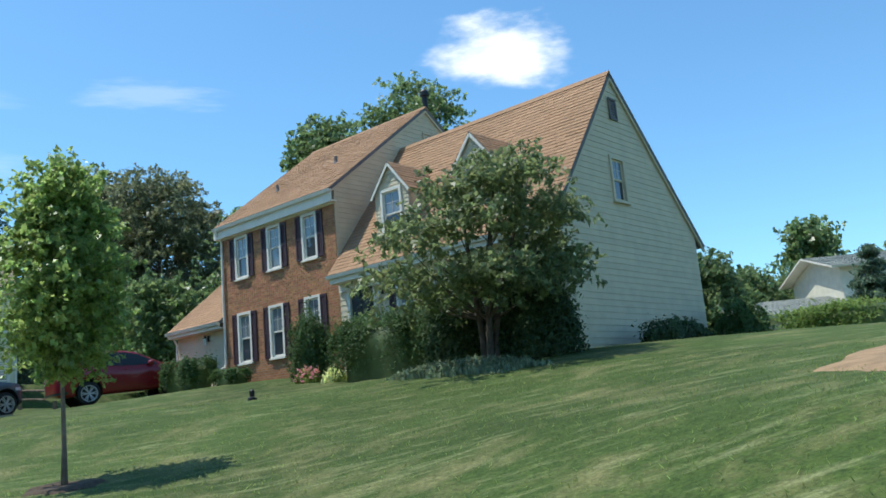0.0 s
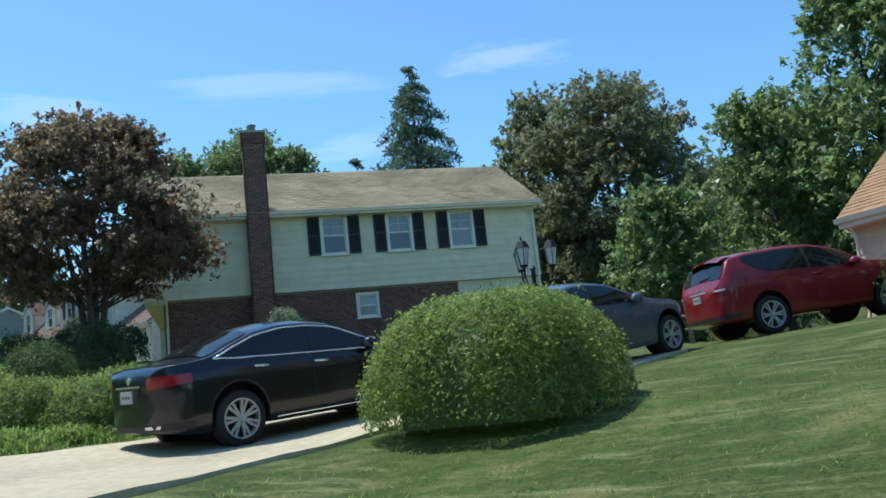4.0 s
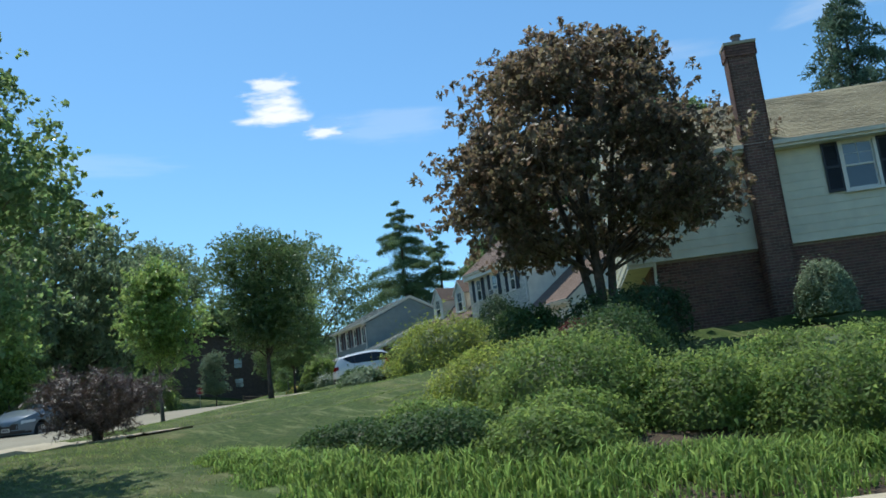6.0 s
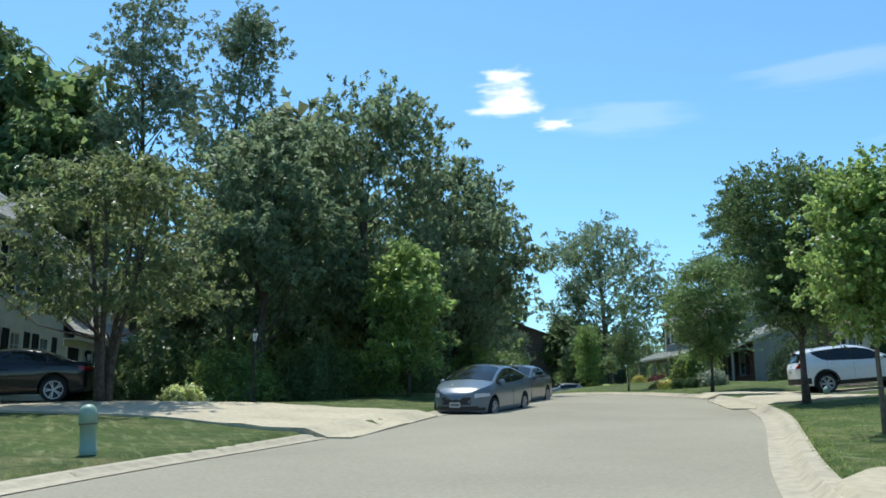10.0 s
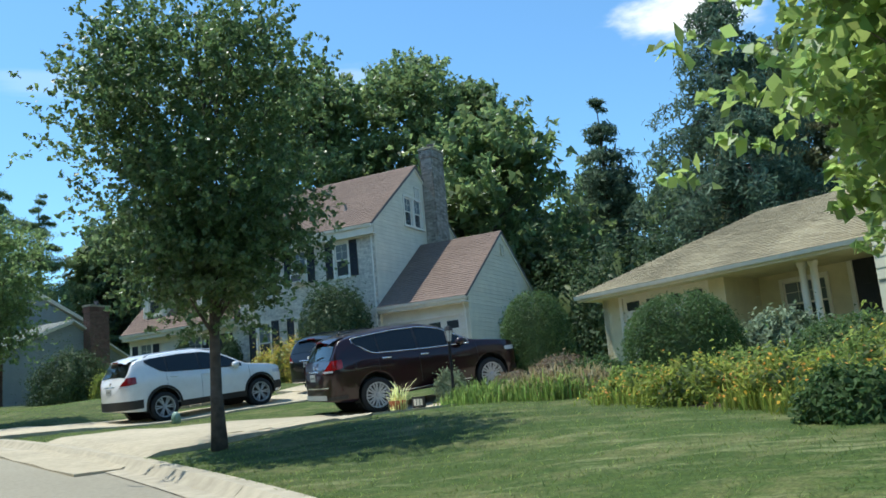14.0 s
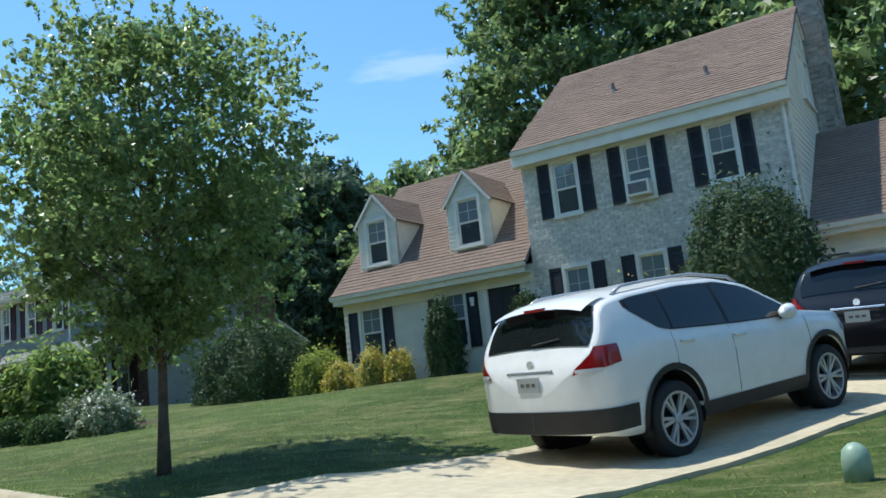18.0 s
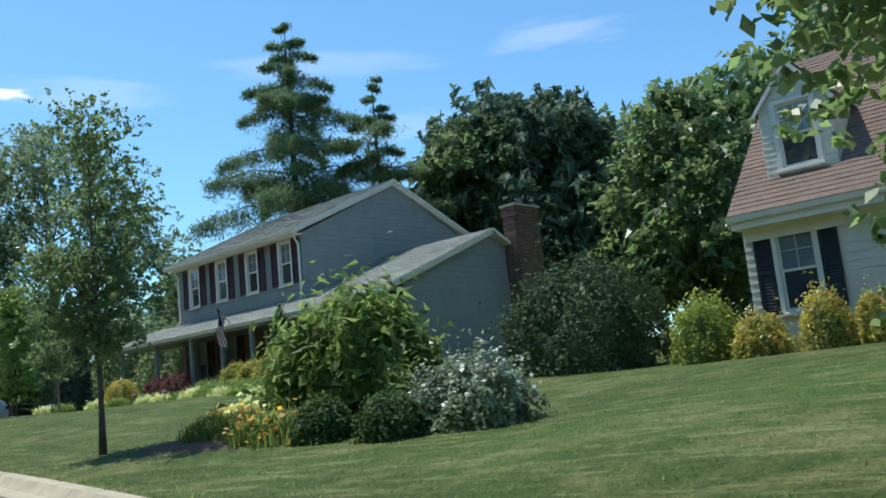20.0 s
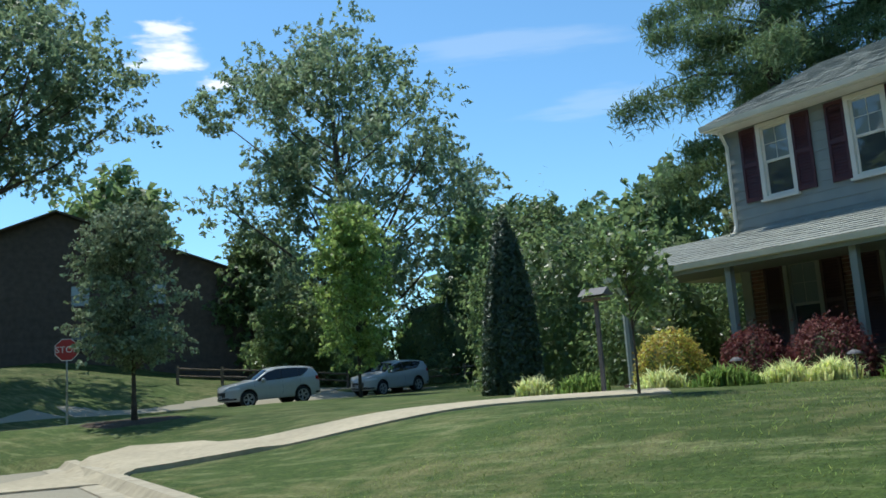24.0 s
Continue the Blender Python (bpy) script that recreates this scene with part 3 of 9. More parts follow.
def window(house, m, w, h, trim="white", grid=(2, 2), pane="pane_light", lower="pane", sill=True, deep=0.09):
    """A sash window; m: the middle of its sill line on the wall's face."""
    g = Geo()
    t = 0.085
    g.box(-w / 2 - t, -0.045, -t * 0.6, -w / 2, deep, h + t).box(w / 2, -0.045, -t * 0.6, w / 2 + t, deep, h + t)
    g.box(-w / 2, -0.045, h, w / 2, deep, h + t).box(-w / 2, -0.043, -t * 0.6, w / 2, deep, 0)
    ob = part("window", g, M[trim], house, m=m)
    s = Geo()
    mid = h * 0.5
    for z0, z1, y in ((0, mid + 0.02, 0.035), (mid - 0.02, h, 0.015)):
        s.box(-w / 2, y, z0, -w / 2 + 0.04, y + 0.03, z1).box(w / 2 - 0.04, y, z0, w / 2, y + 0.03, z1)
        s.box(-w / 2 + 0.04, y, z0, w / 2 - 0.04, y + 0.03, z0 + 0.045).box(-w / 2 + 0.04, y, z1 - 0.045, w / 2 - 0.04, y + 0.03, z1)
    for i in range(1, grid[0]):
        x = -w / 2 + w * i / grid[0]
        s.box(x - 0.005, 0.018, mid, x + 0.005, 0.034, h - 0.04)
    for i in range(1, grid[1]):
        z = mid + mid * i / grid[1]
        s.box(-w / 2 + 0.04, 0.020, z - 0.005, w / 2 - 0.04, 0.032, z + 0.005)
    part("sash", s, M[trim], ob)
    part("pane", Geo().box(-w / 2 + 0.03, 0.028, mid, w / 2 - 0.03, 0.034, h - 0.03), M[pane], ob)
    part("pane", Geo().box(-w / 2 + 0.03, 0.048, 0.03, w / 2 - 0.03, 0.054, mid), M[lower], ob)
    if sill:
        part("sill", Geo().box(-w / 2 - t - 0.03, -0.085, -t * 0.6 - 0.045, w / 2 + t + 0.03, 0.0, -t * 0.6), M[trim], ob)
    return ob


SHUTTERS = {}


def shutter(house, m, w, h, material):
    """A louvred shutter; m: the middle of its foot."""
    key = (round(w, 2), round(h, 2), material)
    if key not in SHUTTERS:
        g = Geo()
        g.box(-w / 2, -0.035, 0, -w / 2 + 0.055, 0, h).box(w / 2 - 0.055, -0.035, 0, w / 2, 0, h)
        for z in (0, h * 0.5 - 0.04, h - 0.08):
            g.box(-w / 2 + 0.055, -0.033, z, w / 2 - 0.055, 0, z + 0.08)
        n = int((h - 0.24) / 0.055)
        for i in range(n):
            z = 0.09 + (h - 0.2) * i / n
            g.add([(-w / 2 + 0.05, -0.028, z), (w / 2 - 0.05, -0.028, z), (w / 2 - 0.05, -0.006, z + 0.045), (-w / 2 + 0.05, -0.006, z + 0.045)], [(0, 1, 2, 3)])
        g.box(-w / 2 + 0.05, -0.006, 0.05, w / 2 - 0.05, 0, h - 0.05)
        SHUTTERS[key] = g.mesh("shutter", M[material])
    return part("shutter", SHUTTERS[key], None, house, m=m)


def window_set(house, wall_m, s, z, w, h, trim="white", shut="", sw=0.4, pane="pane_light", lower="pane", grid=(2, 2)):
    """A window with its pair of shutters, on the wall with that pose."""
    window(house, wall_m @ pose(s, -0.012, z), w, h, trim, grid, pane, lower)
    if shut:
        for d in (-1, 1):
            shutter(house, wall_m @ pose(s + d * (w / 2 + 0.09 + sw / 2), -0.024, z - 0.04), sw, h + 0.1, shut)
    return (s - w / 2 - 0.01, z - 0.05, s + w / 2 + 0.01, z + h + 0.01)


def slope(house, e0, e1, r1, r0, material, thick=0.09, tab=0.31, course=0.145, edge="white"):
    """A roof slope from its eave (e0 to e1) up to its ridge (r0 to r1): the deck and its shingles."""
    e0, e1, r1, r0 = (Vector(p) for p in (e0, e1, r1, r0))
    nrm = (e1 - e0).cross(r0 - e0).normalized()
    if nrm.z < 0:
        nrm = -nrm
    down = -nrm * thick
    ob = part("roof", Geo().prism([e0, e1, r1, r0], down), M[edge], house)
    g = Geo()
    length = ((r0 - e0).length + (r1 - e1).length) / 2
    n = max(2, int(length / course))
    for k in range(n):
        t0, t1 = k / n, min(1, (k + 1.12) / n)
        a, b = e0.lerp(r0, t0), e1.lerp(r1, t0)
        c, d = e1.lerp(r1, t1), e0.lerp(r0, t1)
        w = (b - a).length
        m = max(1, int(w / tab))
        shift = (k % 3) / 3
        cuts = [0] + [(i + shift) / m for i in range(0 if shift else 1, m)] + [1]
        for u0, u1 in zip(cuts, cuts[1:]):
            if u1 - u0 < 0.002:
                continue
            gap = 0.006 / w
            h = 0.016 + random.uniform(-0.004, 0.005)
            p0, p1 = a.lerp(b, u0), a.lerp(b, u1 - gap)
            p2, p3 = d.lerp(c, u1 - gap), d.lerp(c, u0)
            if k == 0:
                low = (p3 - p0).normalized() * -0.02
                p0, p1 = p0 + low, p1 + low
            g.add([tuple(p0 + nrm * h), tuple(p1 + nrm * h), tuple(p2 + nrm * 0.004), tuple(p3 + nrm * 0.004), tuple(p0 + nrm * 0.001), tuple(p1 + nrm * 0.001)],
                  [(0, 1, 2, 3), (4, 5, 1, 0)])
    part("shingles", g, M[material], ob, kind="stuff")
    return ob


def bars(house, name, segs, size, material, label=""):
    """Straight trim: boxes between pairs of points."""
    g = Geo()
    for p, q in segs:
        p, q = Vector(p), Vector(q)
        d = (q - p).normalized()
        side = d.cross(Vector((0, 0, 1)))
        side = Vector((1, 0, 0)) if side.length < 1e-3 else side.normalized()
        up = side.cross(d)
        a, b = side * size[0] / 2, up * size[1] / 2
        v = [tuple(o + s * a + t * b) for o in (p, q) for s, t in ((-1, -1), (1, -1), (1, 1), (-1, 1))]
        g.add(v, [(3, 2, 1, 0), (4, 5, 6, 7), (0, 1, 5, 4), (1, 2, 6, 5), (2, 3, 7, 6), (3, 0, 4, 7)])
    return part(name, g, M[material], house, label)


def gutter(house, x0, x1, y, z, material="white"):
    g = Geo()
    g.prism([(x0, y, z), (x0, y - 0.11, z), (x0, y - 0.08, z - 0.10), (x0, y, z - 0.11)], (x1 - x0, 0, 0))
    part("gutter", g, M[material], house)


def downspout(house, x, y, z0, z1, material="white"):
    g = Geo().tube([(x, y - 0.28, z1), (x, y - 0.25, z1 - 0.1), (x, y - 0.05, z1 - 0.4), (x, y - 0.05, z0 + 0.25), (x, y - 0.1, z0 + 0.12), (x, y - 0.25, z0 + 0.05)], [0.04] * 6, 6)
    part("downspout", g, M[material], house)


def soffit_set(house, material, *boxes):
    """The boards under an eave: soffit, fascia and frieze."""
    for name, b in zip(("soffit", "fascia", "frieze"), boxes):
        part(name, Geo().box(*b), M[material], house)


def chimney(house, x0, y0, x1, y1, z0, z1, clad="brick_brown", cap=True):
    """A brick stack with a corbelled head."""
    g = Geo()
    row, n = 0.078, int((z1 - z0) / 0.078)
    core = part("chimney", Geo().box(x0 + 0.012, y0 + 0.012, z0, x1 - 0.012, y1 - 0.012, z1 - 0.01), M["mortar_white" if "white" in clad else "mortar"], house)
    for k in range(n):
        z = z0 + row * k
        e = 0.035 if k > n - 5 else 0.0
        X0, X1, Y0, Y1 = x0 - e, x1 + e, y0 - e, y1 + e
        h = (k % 2) * 0.1
        for a, b, horizontal in ((X0, X1, True), (Y0, Y1, False)):
            x = a - h
            while x < b - 0.02:
                l, r = max(a, x), min(b, x + 0.203)
                if r - l > 0.025:
                    if horizontal:
                        g.box(l, Y0, z, r, Y0 + 0.06, z + 0.066).box(l, Y1 - 0.06, z, r, Y1, z + 0.066)
                    else:
                        g.box(X0, l, z, X0 + 0.06, r, z + 0.066).box(X1 - 0.06, l, z, X1, r, z + 0.066)
                x += 0.215
    part("brickwork", g, M[clad], core, kind="stuff")
    if cap:
        part("chimney_cap", Geo().box(x0 - 0.05, y0 - 0.05, z1, x1 + 0.05, y1 + 0.05, z1 + 0.08), M["curb"], core)
        xm, ym = (x0 + x1) / 2, (y0 + y1) / 2
        part("flue", Geo().lathe([(0.11, z1 + 0.08), (0.11, z1 + 0.28), (0.15, z1 + 0.30), (0.15, z1 + 0.34)], (xm, ym, 0)), M["lead"], core)
    return core


def dormer(house, x, y, z, w, h, depth_to, roof_mat, clad, face="white", pane="pane_light"):
    """A gabled dormer: its face at y, its foot at z, the middle at x; depth_to gives the main roof's y at a height."""
    top, peak = z + h, z + h + w * 0.62
    poly = [(-w / 2, 0), (w / 2, 0), (w / 2, h), (0, h + w * 0.56), (-w / 2, h)]
    m = pose(x, y, z)
    hole = window_set(house, m, 0, 0.17, w * 0.50, h * 0.86, face, pane=pane)
    wall(house, m, poly, [hole], clad, "white", 0.12, 0.115)
    for sx in (-1, 1):
        yb0, yb1 = depth_to(z), depth_to(top)
        g = Geo()
        xs = x + sx * w / 2
        g.prism([(xs, y + 0.02, z - 0.05), (xs, max(yb0, y + 0.05), z - 0.05), (xs, yb1 + 0.1, top), (xs, y + 0.02, top)], (-sx * 0.08, 0, 0))
        cheek = part("cheek", g, M[clad], house)
        q = x + sx * (w / 2 + 0.09)
        zlow = top - 0.09 * 1.1
        slope(house, (q, y - 0.09, zlow), (q, depth_to(zlow) + 0.25, zlow), (x, depth_to(peak) + 0.3, peak), (x, y - 0.09, peak), roof_mat, 0.04, 0.26, 0.14, edge="lead")
    bars(house, "bargeboard", [((x - w / 2 - 0.09, y - 0.085, top - 0.17), (x, y - 0.085, peak - 0.07)), ((x + w / 2 + 0.09, y - 0.085, top - 0.17), (x, y - 0.085, peak - 0.07))], (0.03, 0.07), face)


def wall_lantern(house, m):
    g = part("wall_lantern", Geo().box(-0.05, -0.02, -0.1, 0.05, 0, 0.1).tube([(0, 0, 0.02), (0, -0.1, 0.08), (0, -0.14, 0.02)], [0.012] * 3, 6), M["dark_metal"], house, m=m)
    part("lantern_glass", Geo().lathe([(0.05, -0.22), (0.075, -0.05), (0.075, 0.0)], (0, -0.14, 0.0), 6), M["lamp_clear"], g)
    part("lantern_roof", Geo().lathe([(0.085, 0.0), (0.02, 0.07), (0.01, 0.12)], (0, -0.14, 0.0), 6), M["dark_metal"], g)


def vent_pipe(house, x, y, z):
    part("vent_pipe", Geo().lathe([(0.10, -0.05), (0.055, 0.06), (0.05, 0.22)], (x, y, z), 8), M["lead"], house, "dark roof vent pipe")


def louvre(house, m, w, h, material):
    g = Geo().box(-w / 2, -0.04, 0, -w / 2 + 0.05, 0.0, h).box(w / 2 - 0.05, -0.04, 0, w / 2, 0.0, h).box(-w / 2, -0.04, h - 0.05, w / 2, 0.0, h).box(-w / 2, -0.04, 0, w / 2, 0.0, 0.05)
    for i in range(int((h - 0.1) / 0.07)):
        z = 0.05 + i * 0.07
        g.add([(-w / 2 + 0.04, -0.035, z), (w / 2 - 0.04, -0.035, z), (w / 2 - 0.04, -0.01, z + 0.065), (-w / 2 + 0.04, -0.01, z + 0.065)], [(0, 1, 2, 3)])
    part("gable_vent", g, M[material], house, m=m)


def panel_door(house, m, w, h, material, lights=0):
    g = Geo().box(-w / 2, 0.02, 0, w / 2, 0.07, h)
    d = part("door", g, M[material], house, m=m)
    for i in range(2):
        for j in range(3):
            x, z = -w / 2 + 0.12 + i * (w / 2 - 0.04), 0.15 + j * (h - 0.2) / 3
            part("door_panel", Geo().box(x, 0.0, z, x + w / 2 - 0.2, 0.02, z + (h - 0.2) / 3 - 0.12), M[material], d)
    part("door_handle", Geo().lathe([(0.03, -0.06), (0.03, -0.02), (0.015, 0.03)], (w / 2 - 0.08, 0, 1.0), 8, "y"), M["steel"], d)
    part("door_frame", Geo().box(-w / 2 - 0.12, -0.05, 0, -w / 2, 0.12, h + 0.14).box(w / 2, -0.05, 0, w / 2 + 0.12, 0.12, h + 0.14).box(-w / 2, -0.05, h, w / 2, 0.12, h + 0.14), M["white"], d)


def garage_door(house, m, w, h, material, windows=4):
    """A sectional door with a row of small lights near its head."""
    g = Geo()
    for k in range(4):
        g.box(-w / 2, 0.03 + 0.004 * (k % 2), k * h / 4 + 0.008, w / 2, 0.08, (k + 1) * h / 4 - 0.004)
    d = part("garage_door", g, M[material], house, m=m)
    for k in range(3):
        for i in range(int(w / 0.6)):
            x = -w / 2 + (i + 0.5) * w / int(w / 0.6)
            part("door_panel", Geo().box(x - 0.22, 0.018, k * h / 4 + 0.1, x + 0.22, 0.03, (k + 1) * h / 4 - 0.1), M[material], d)
    for i in range(windows):
        x = -w / 2 + (i + 0.5) * w / windows
        part("pane", Geo().box(x - w / windows * 0.32, 0.022, h * 0.80, x + w / windows * 0.32, 0.029, h * 0.93), M["pane"], d)
    part("door_frame", Geo().box(-w / 2 - 0.12, -0.035, 0, -w / 2, 0.1, h + 0.12).box(w / 2, -0.035, 0, w / 2 + 0.12, 0.1, h + 0.12).box(-w / 2, -0.035, h, w / 2, 0.1, h + 0.12), M["white"], d)


TURN_R, TURN_L = 90, -90


def colonial(m, label, d, brick, mortar, roof, siding, shut, W=6.1, D=8.6, CW=7.7, CD=6.9, GW=3.0, soffit=4.65, ridge=8.5, cridge=6.8, ceave=2.45,
             geave=1.95, gridge=4.6, gback=6.6, uppers=(-4.65, -2.95, -1.2), lowers=(-4.65, -2.95, -1.2), dormers=(2.3, 5.4), singles=0, door_at=0.9, cape_windows=(2.6, 5.6),
             gable_window=True, stack=None, lamp_x=None, foot=-0.9, sw=0.36, low_h=1.5, conditioner=-1, gdoor=True, cshift=0.0, ov=0.38, ww=0.62, uz=3.22, uh=1.28, lz=0.55, dh=1.45):
    """A two-storey brick front with a lower wing on one side (d = 1: on its right) and a garage on the other. The origin: the corner where the front meets the wing."""
    house = thing("house", m, label, "house", "houses along the street")
    X = lambda a, b: (min(d * a, d * b), max(d * a, d * b))
    flat = pose(0, 0, 0)
    eave, ev = soffit + 0.42, -ov
    # brick front
    x0, x1 = X(-W, 0)
    holes = [window_set(house, flat, d * u, uz, ww, uh, "white", shut, sw, lower="pane" if i != 1 else "pane_light") for i, u in enumerate(uppers)]
    holes += [window_set(house, flat, d * u, lz, ww + 0.02, low_h, "white", shut, sw) for u in lowers]
    wall(house, flat, [(x0, foot), (x1, foot), (x1, soffit), (x0, soffit)], holes, brick, mortar, singles=singles)
    if conditioner >= 0:
        ac = part("air_conditioner", Geo().box(-0.27, -0.28, 0, 0.27, 0.02, 0.34), M["white"], house, "white window air conditioner", m=pose(d * uppers[conditioner], -0.03, uz + 0.02))
        part("grille", Geo().box(-0.22, -0.285, 0.05, 0.22, -0.28, 0.29), M["lead"], ac)
    # gable ends of the main block
    for side in (-1, 1):
        xs = x1 if side > 0 else x0
        gm = pose(xs, 0, 0, 0, 0, 90 * side)
        sg = 1 if side > 0 else -1
        zt = eave + (ridge - eave) * ov / (D / 2 + ov) - 0.11
        pts = [(0, foot), (D, foot), (D, zt), (D / 2, ridge - 0.11), (0, zt)]
        poly = pts if side > 0 else [(-a, b) for a, b in pts]
        holes = []
        outer = (side < 0) == (d > 0)      # the end over the garage
        if outer and gable_window:
            s = sg * D * 0.44
            for k in (-0.4, 0.4):
                holes.append(window_set(house, gm, s + k, soffit + 0.75, 0.62, 1.15, "white"))
        louvre(house, gm @ pose(sg * D / 2, -0.03, ridge - 1.55), 0.42, 0.62, "white" if outer else siding)
        wall(house, gm, poly, holes, siding, "siding_white" if "white" in siding else siding)
        bars(house, "rake_board", [((xs + side * 0.05, ev, eave - 0.12), (xs + side * 0.05, D / 2, ridge - 0.13)), ((xs + side * 0.05, D - ev, eave - 0.12), (xs + side * 0.05, D / 2, ridge - 0.13))], (0.05, 0.10), siding)
    bm = pose(0, D, 0, 0, 0, 180)
    wall(house, bm, [(-x1, foot), (-x0, foot), (-x0, soffit), (-x1, soffit)], [], siding, siding)
    slope(house, (x0 - 0.09, ev, eave), (x1 + 0.09, ev, eave), (x1 + 0.09, D / 2, ridge), (x0 - 0.09, D / 2, ridge), roof, edge="lead")
    slope(house, (x1 + 0.09, D - ev, eave), (x0 - 0.09, D - ev, eave), (x0 - 0.09, D / 2, ridge), (x1 + 0.09, D / 2, ridge), roof, tab=0.9, edge="lead")
    part("ridge_cap", Geo().prism([(x0 - 0.1, D / 2 - 0.14, ridge - 0.09), (x0 - 0.1, D / 2, ridge + 0.035), (x0 - 0.1, D / 2 + 0.14, ridge - 0.09)], (x1 - x0 + 0.2, 0, 0)), M[roof], house)
    soffit_set(house, "white", (x0 - 0.12, ev + 0.03, soffit, x1 + 0.12, 0.0, soffit + 0.05), (x0 - 0.12, ev, soffit, x1 + 0.12, ev + 0.03, eave - 0.06), (x0, -0.05, soffit - 0.04, x1, -0.022, soffit))
    gutter(house, x0 - 0.09, x1 + 0.09, ev - 0.005, eave - 0.05)
    vent_pipe(house, d * -W * 0.33, D * 0.22, eave + (ridge - eave) * (D * 0.22 - ev) / (D / 2 - ev))
    vent_pipe(house, d * -W * 0.72, D * 0.14, eave + (ridge - eave) * (D * 0.14 - ev) / (D / 2 - ev))
    # the lower wing with dormers
    c0, c1 = X(0, CW)
    cv = -0.42
    holes = []
    for u in cape_windows:
        holes.append(window_set(house, flat, d * u, 0.55, 0.66, 1.45, "white", shut, sw))
    dx = d * door_at
    panel_door(house, pose(dx, 0.02, 0), 0.95, 2.05, "shutter_black")
    holes.append((dx - 0.5, foot, dx + 0.5, 2.06))
    wall_lantern(house, pose(d * (door_at + 0.85), -0.03, 1.75))
    wall(house, flat, [(c0 + (0.002 if d > 0 else 0), foot), (c1, foot), (c1, ceave - 0.05), (c0, ceave - 0.05)], holes, siding if True else brick, siding)
    cm = (CD - 2 * cv) / 2 + cv + cshift
    rise = (cridge - ceave) * 0.42
    pts = [(0, foot), (CD, foot), (CD, ceave + rise / (CD - cv - cm) - 0.11), (cm, cridge - 0.11), (0, ceave + rise / (cm - cv) - 0.11)]
    side = d
    gm = pose(d * CW, 0, 0, 0, 0, 90 * side)
    poly = pts if side > 0 else [(-a, b) for a, b in pts]
    holes = [window_set(house, gm, side * cm * 0.96, 3.27, 0.56, 1.08, "siding_beige" if siding == "siding_beige" else "white")]
    louvre(house, gm @ pose(side * cm, -0.03, cridge - 1.35), 0.36, 0.6, "lead" if siding == "siding_beige" else siding)
    wall(house, gm, poly, holes, siding, siding)
    xs = d * CW
    bars(house, "rake_board", [((xs + side * 0.05, cv, ceave - 0.15), (xs + side * 0.05, cm, cridge - 0.15)), ((xs + side * 0.05, CD - cv, ceave - 0.15), (xs + side * 0.05, cm, cridge - 0.15))], (0.05, 0.10), siding)
    wall(house, pose(0, CD, 0, 0, 0, 180), [(-c1, foot), (-c0, foot), (-c0, ceave), (-c1, ceave)], [], siding, siding)
    o0, o1 = (c0, c1 + 0.09) if d > 0 else (c0 - 0.09, c1)
    slope(house, (o0, cv, ceave), (o1, cv, ceave), (o1, cm, cridge), (o0, cm, cridge), roof, edge="lead")
    slope(house, (o1, CD - cv, ceave), (o0, CD - cv, ceave), (o0, cm, cridge), (o1, cm, cridge), roof, tab=0.9, edge="lead")
    part("ridge_cap", Geo().prism([(o0, cm - 0.14, cridge - 0.13), (o0, cm, cridge + 0.035), (o0, cm + 0.14, cridge - 0.13)], (o1 - o0, 0, 0)), M[roof], house)
    soffit_set(house, "white", (o0 + 0.05, cv + 0.03, ceave - 0.28, o1 - 0.05, 0.0, ceave - 0.24), (o0 + 0.05, cv, ceave - 0.28, o1 - 0.05, cv + 0.03, ceave - 0.05), (c0 + 0.02, -0.06, ceave - 0.5, c1, -0.03, ceave - 0.28))
    gutter(house, o0, o1, cv - 0.005, ceave - 0.04)
    up = (cm - cv) / (cridge - ceave)
    yat = lambda z: cv + (z - ceave) * up
    for u in dormers:
        dormer(house, d * u, 0.28, ceave + 0.62, 1.3, dh, yat, roof, siding)
    vent_pipe(house, d * 0.9, yat(ceave + 2.6), ceave + 2.6)
    if not stack:
        part("flue", Geo().lathe([(0.09, -0.1), (0.09, 0.42), (0.15, 0.44), (0.15, 0.58), (0.09, 0.66)], (d * 0.0, D / 2 + 0.1, ridge), 12), M["dark_metal"], house, "black metal flue on the ridge")
    # the garage
    g0, g1 = X(-W - GW, -W)
    gy = 0.15
    gcm = (gback - gy) / 2 + gy
    holes = []
    if gdoor:
        garage_door(house, pose((g0 + g1) / 2, gy + 0.02, foot + 0.15), GW - 0.7, 2.1, "white")
        holes = [((g0 + g1) / 2 - GW / 2 + 0.34, foot, (g0 + g1) / 2 + GW / 2 - 0.34, foot + 2.26)]
    else:
        wall_lantern(house, pose((g0 + g1) / 2 + 0.4, gy - 0.03, 1.5))
    wall(house, pose(0, gy, 0), [(g0, foot), (g1, foot), (g1, geave), (g0, geave)], holes, siding, siding)
    side = -d
    gm = pose(d * (-W - GW), 0, 0, 0, 0, 90 * side)
    zt = geave + (gridge - geave) * 0.35 / (gcm - gy + 0.35) - 0.11
    pts = [(gy, foot), (gback, foot), (gback, zt), (gcm, gridge - 0.11), (gy, zt)]
    wall(house, gm, pts if side > 0 else [(-a, b) for a, b in pts], [], siding, siding)
    louvre(house, gm @ pose(side * gcm, -0.03, gridge - 1.0), 0.3, 0.45, siding)
    wall(house, pose(0, gback, 0, 0, 0, 180), [(-g1, foot), (-g0, foot), (-g0, geave), (-g1, geave)], [], siding, siding)
    o0, o1 = (g0 - 0.09, g1) if d > 0 else (g0, g1 + 0.09)
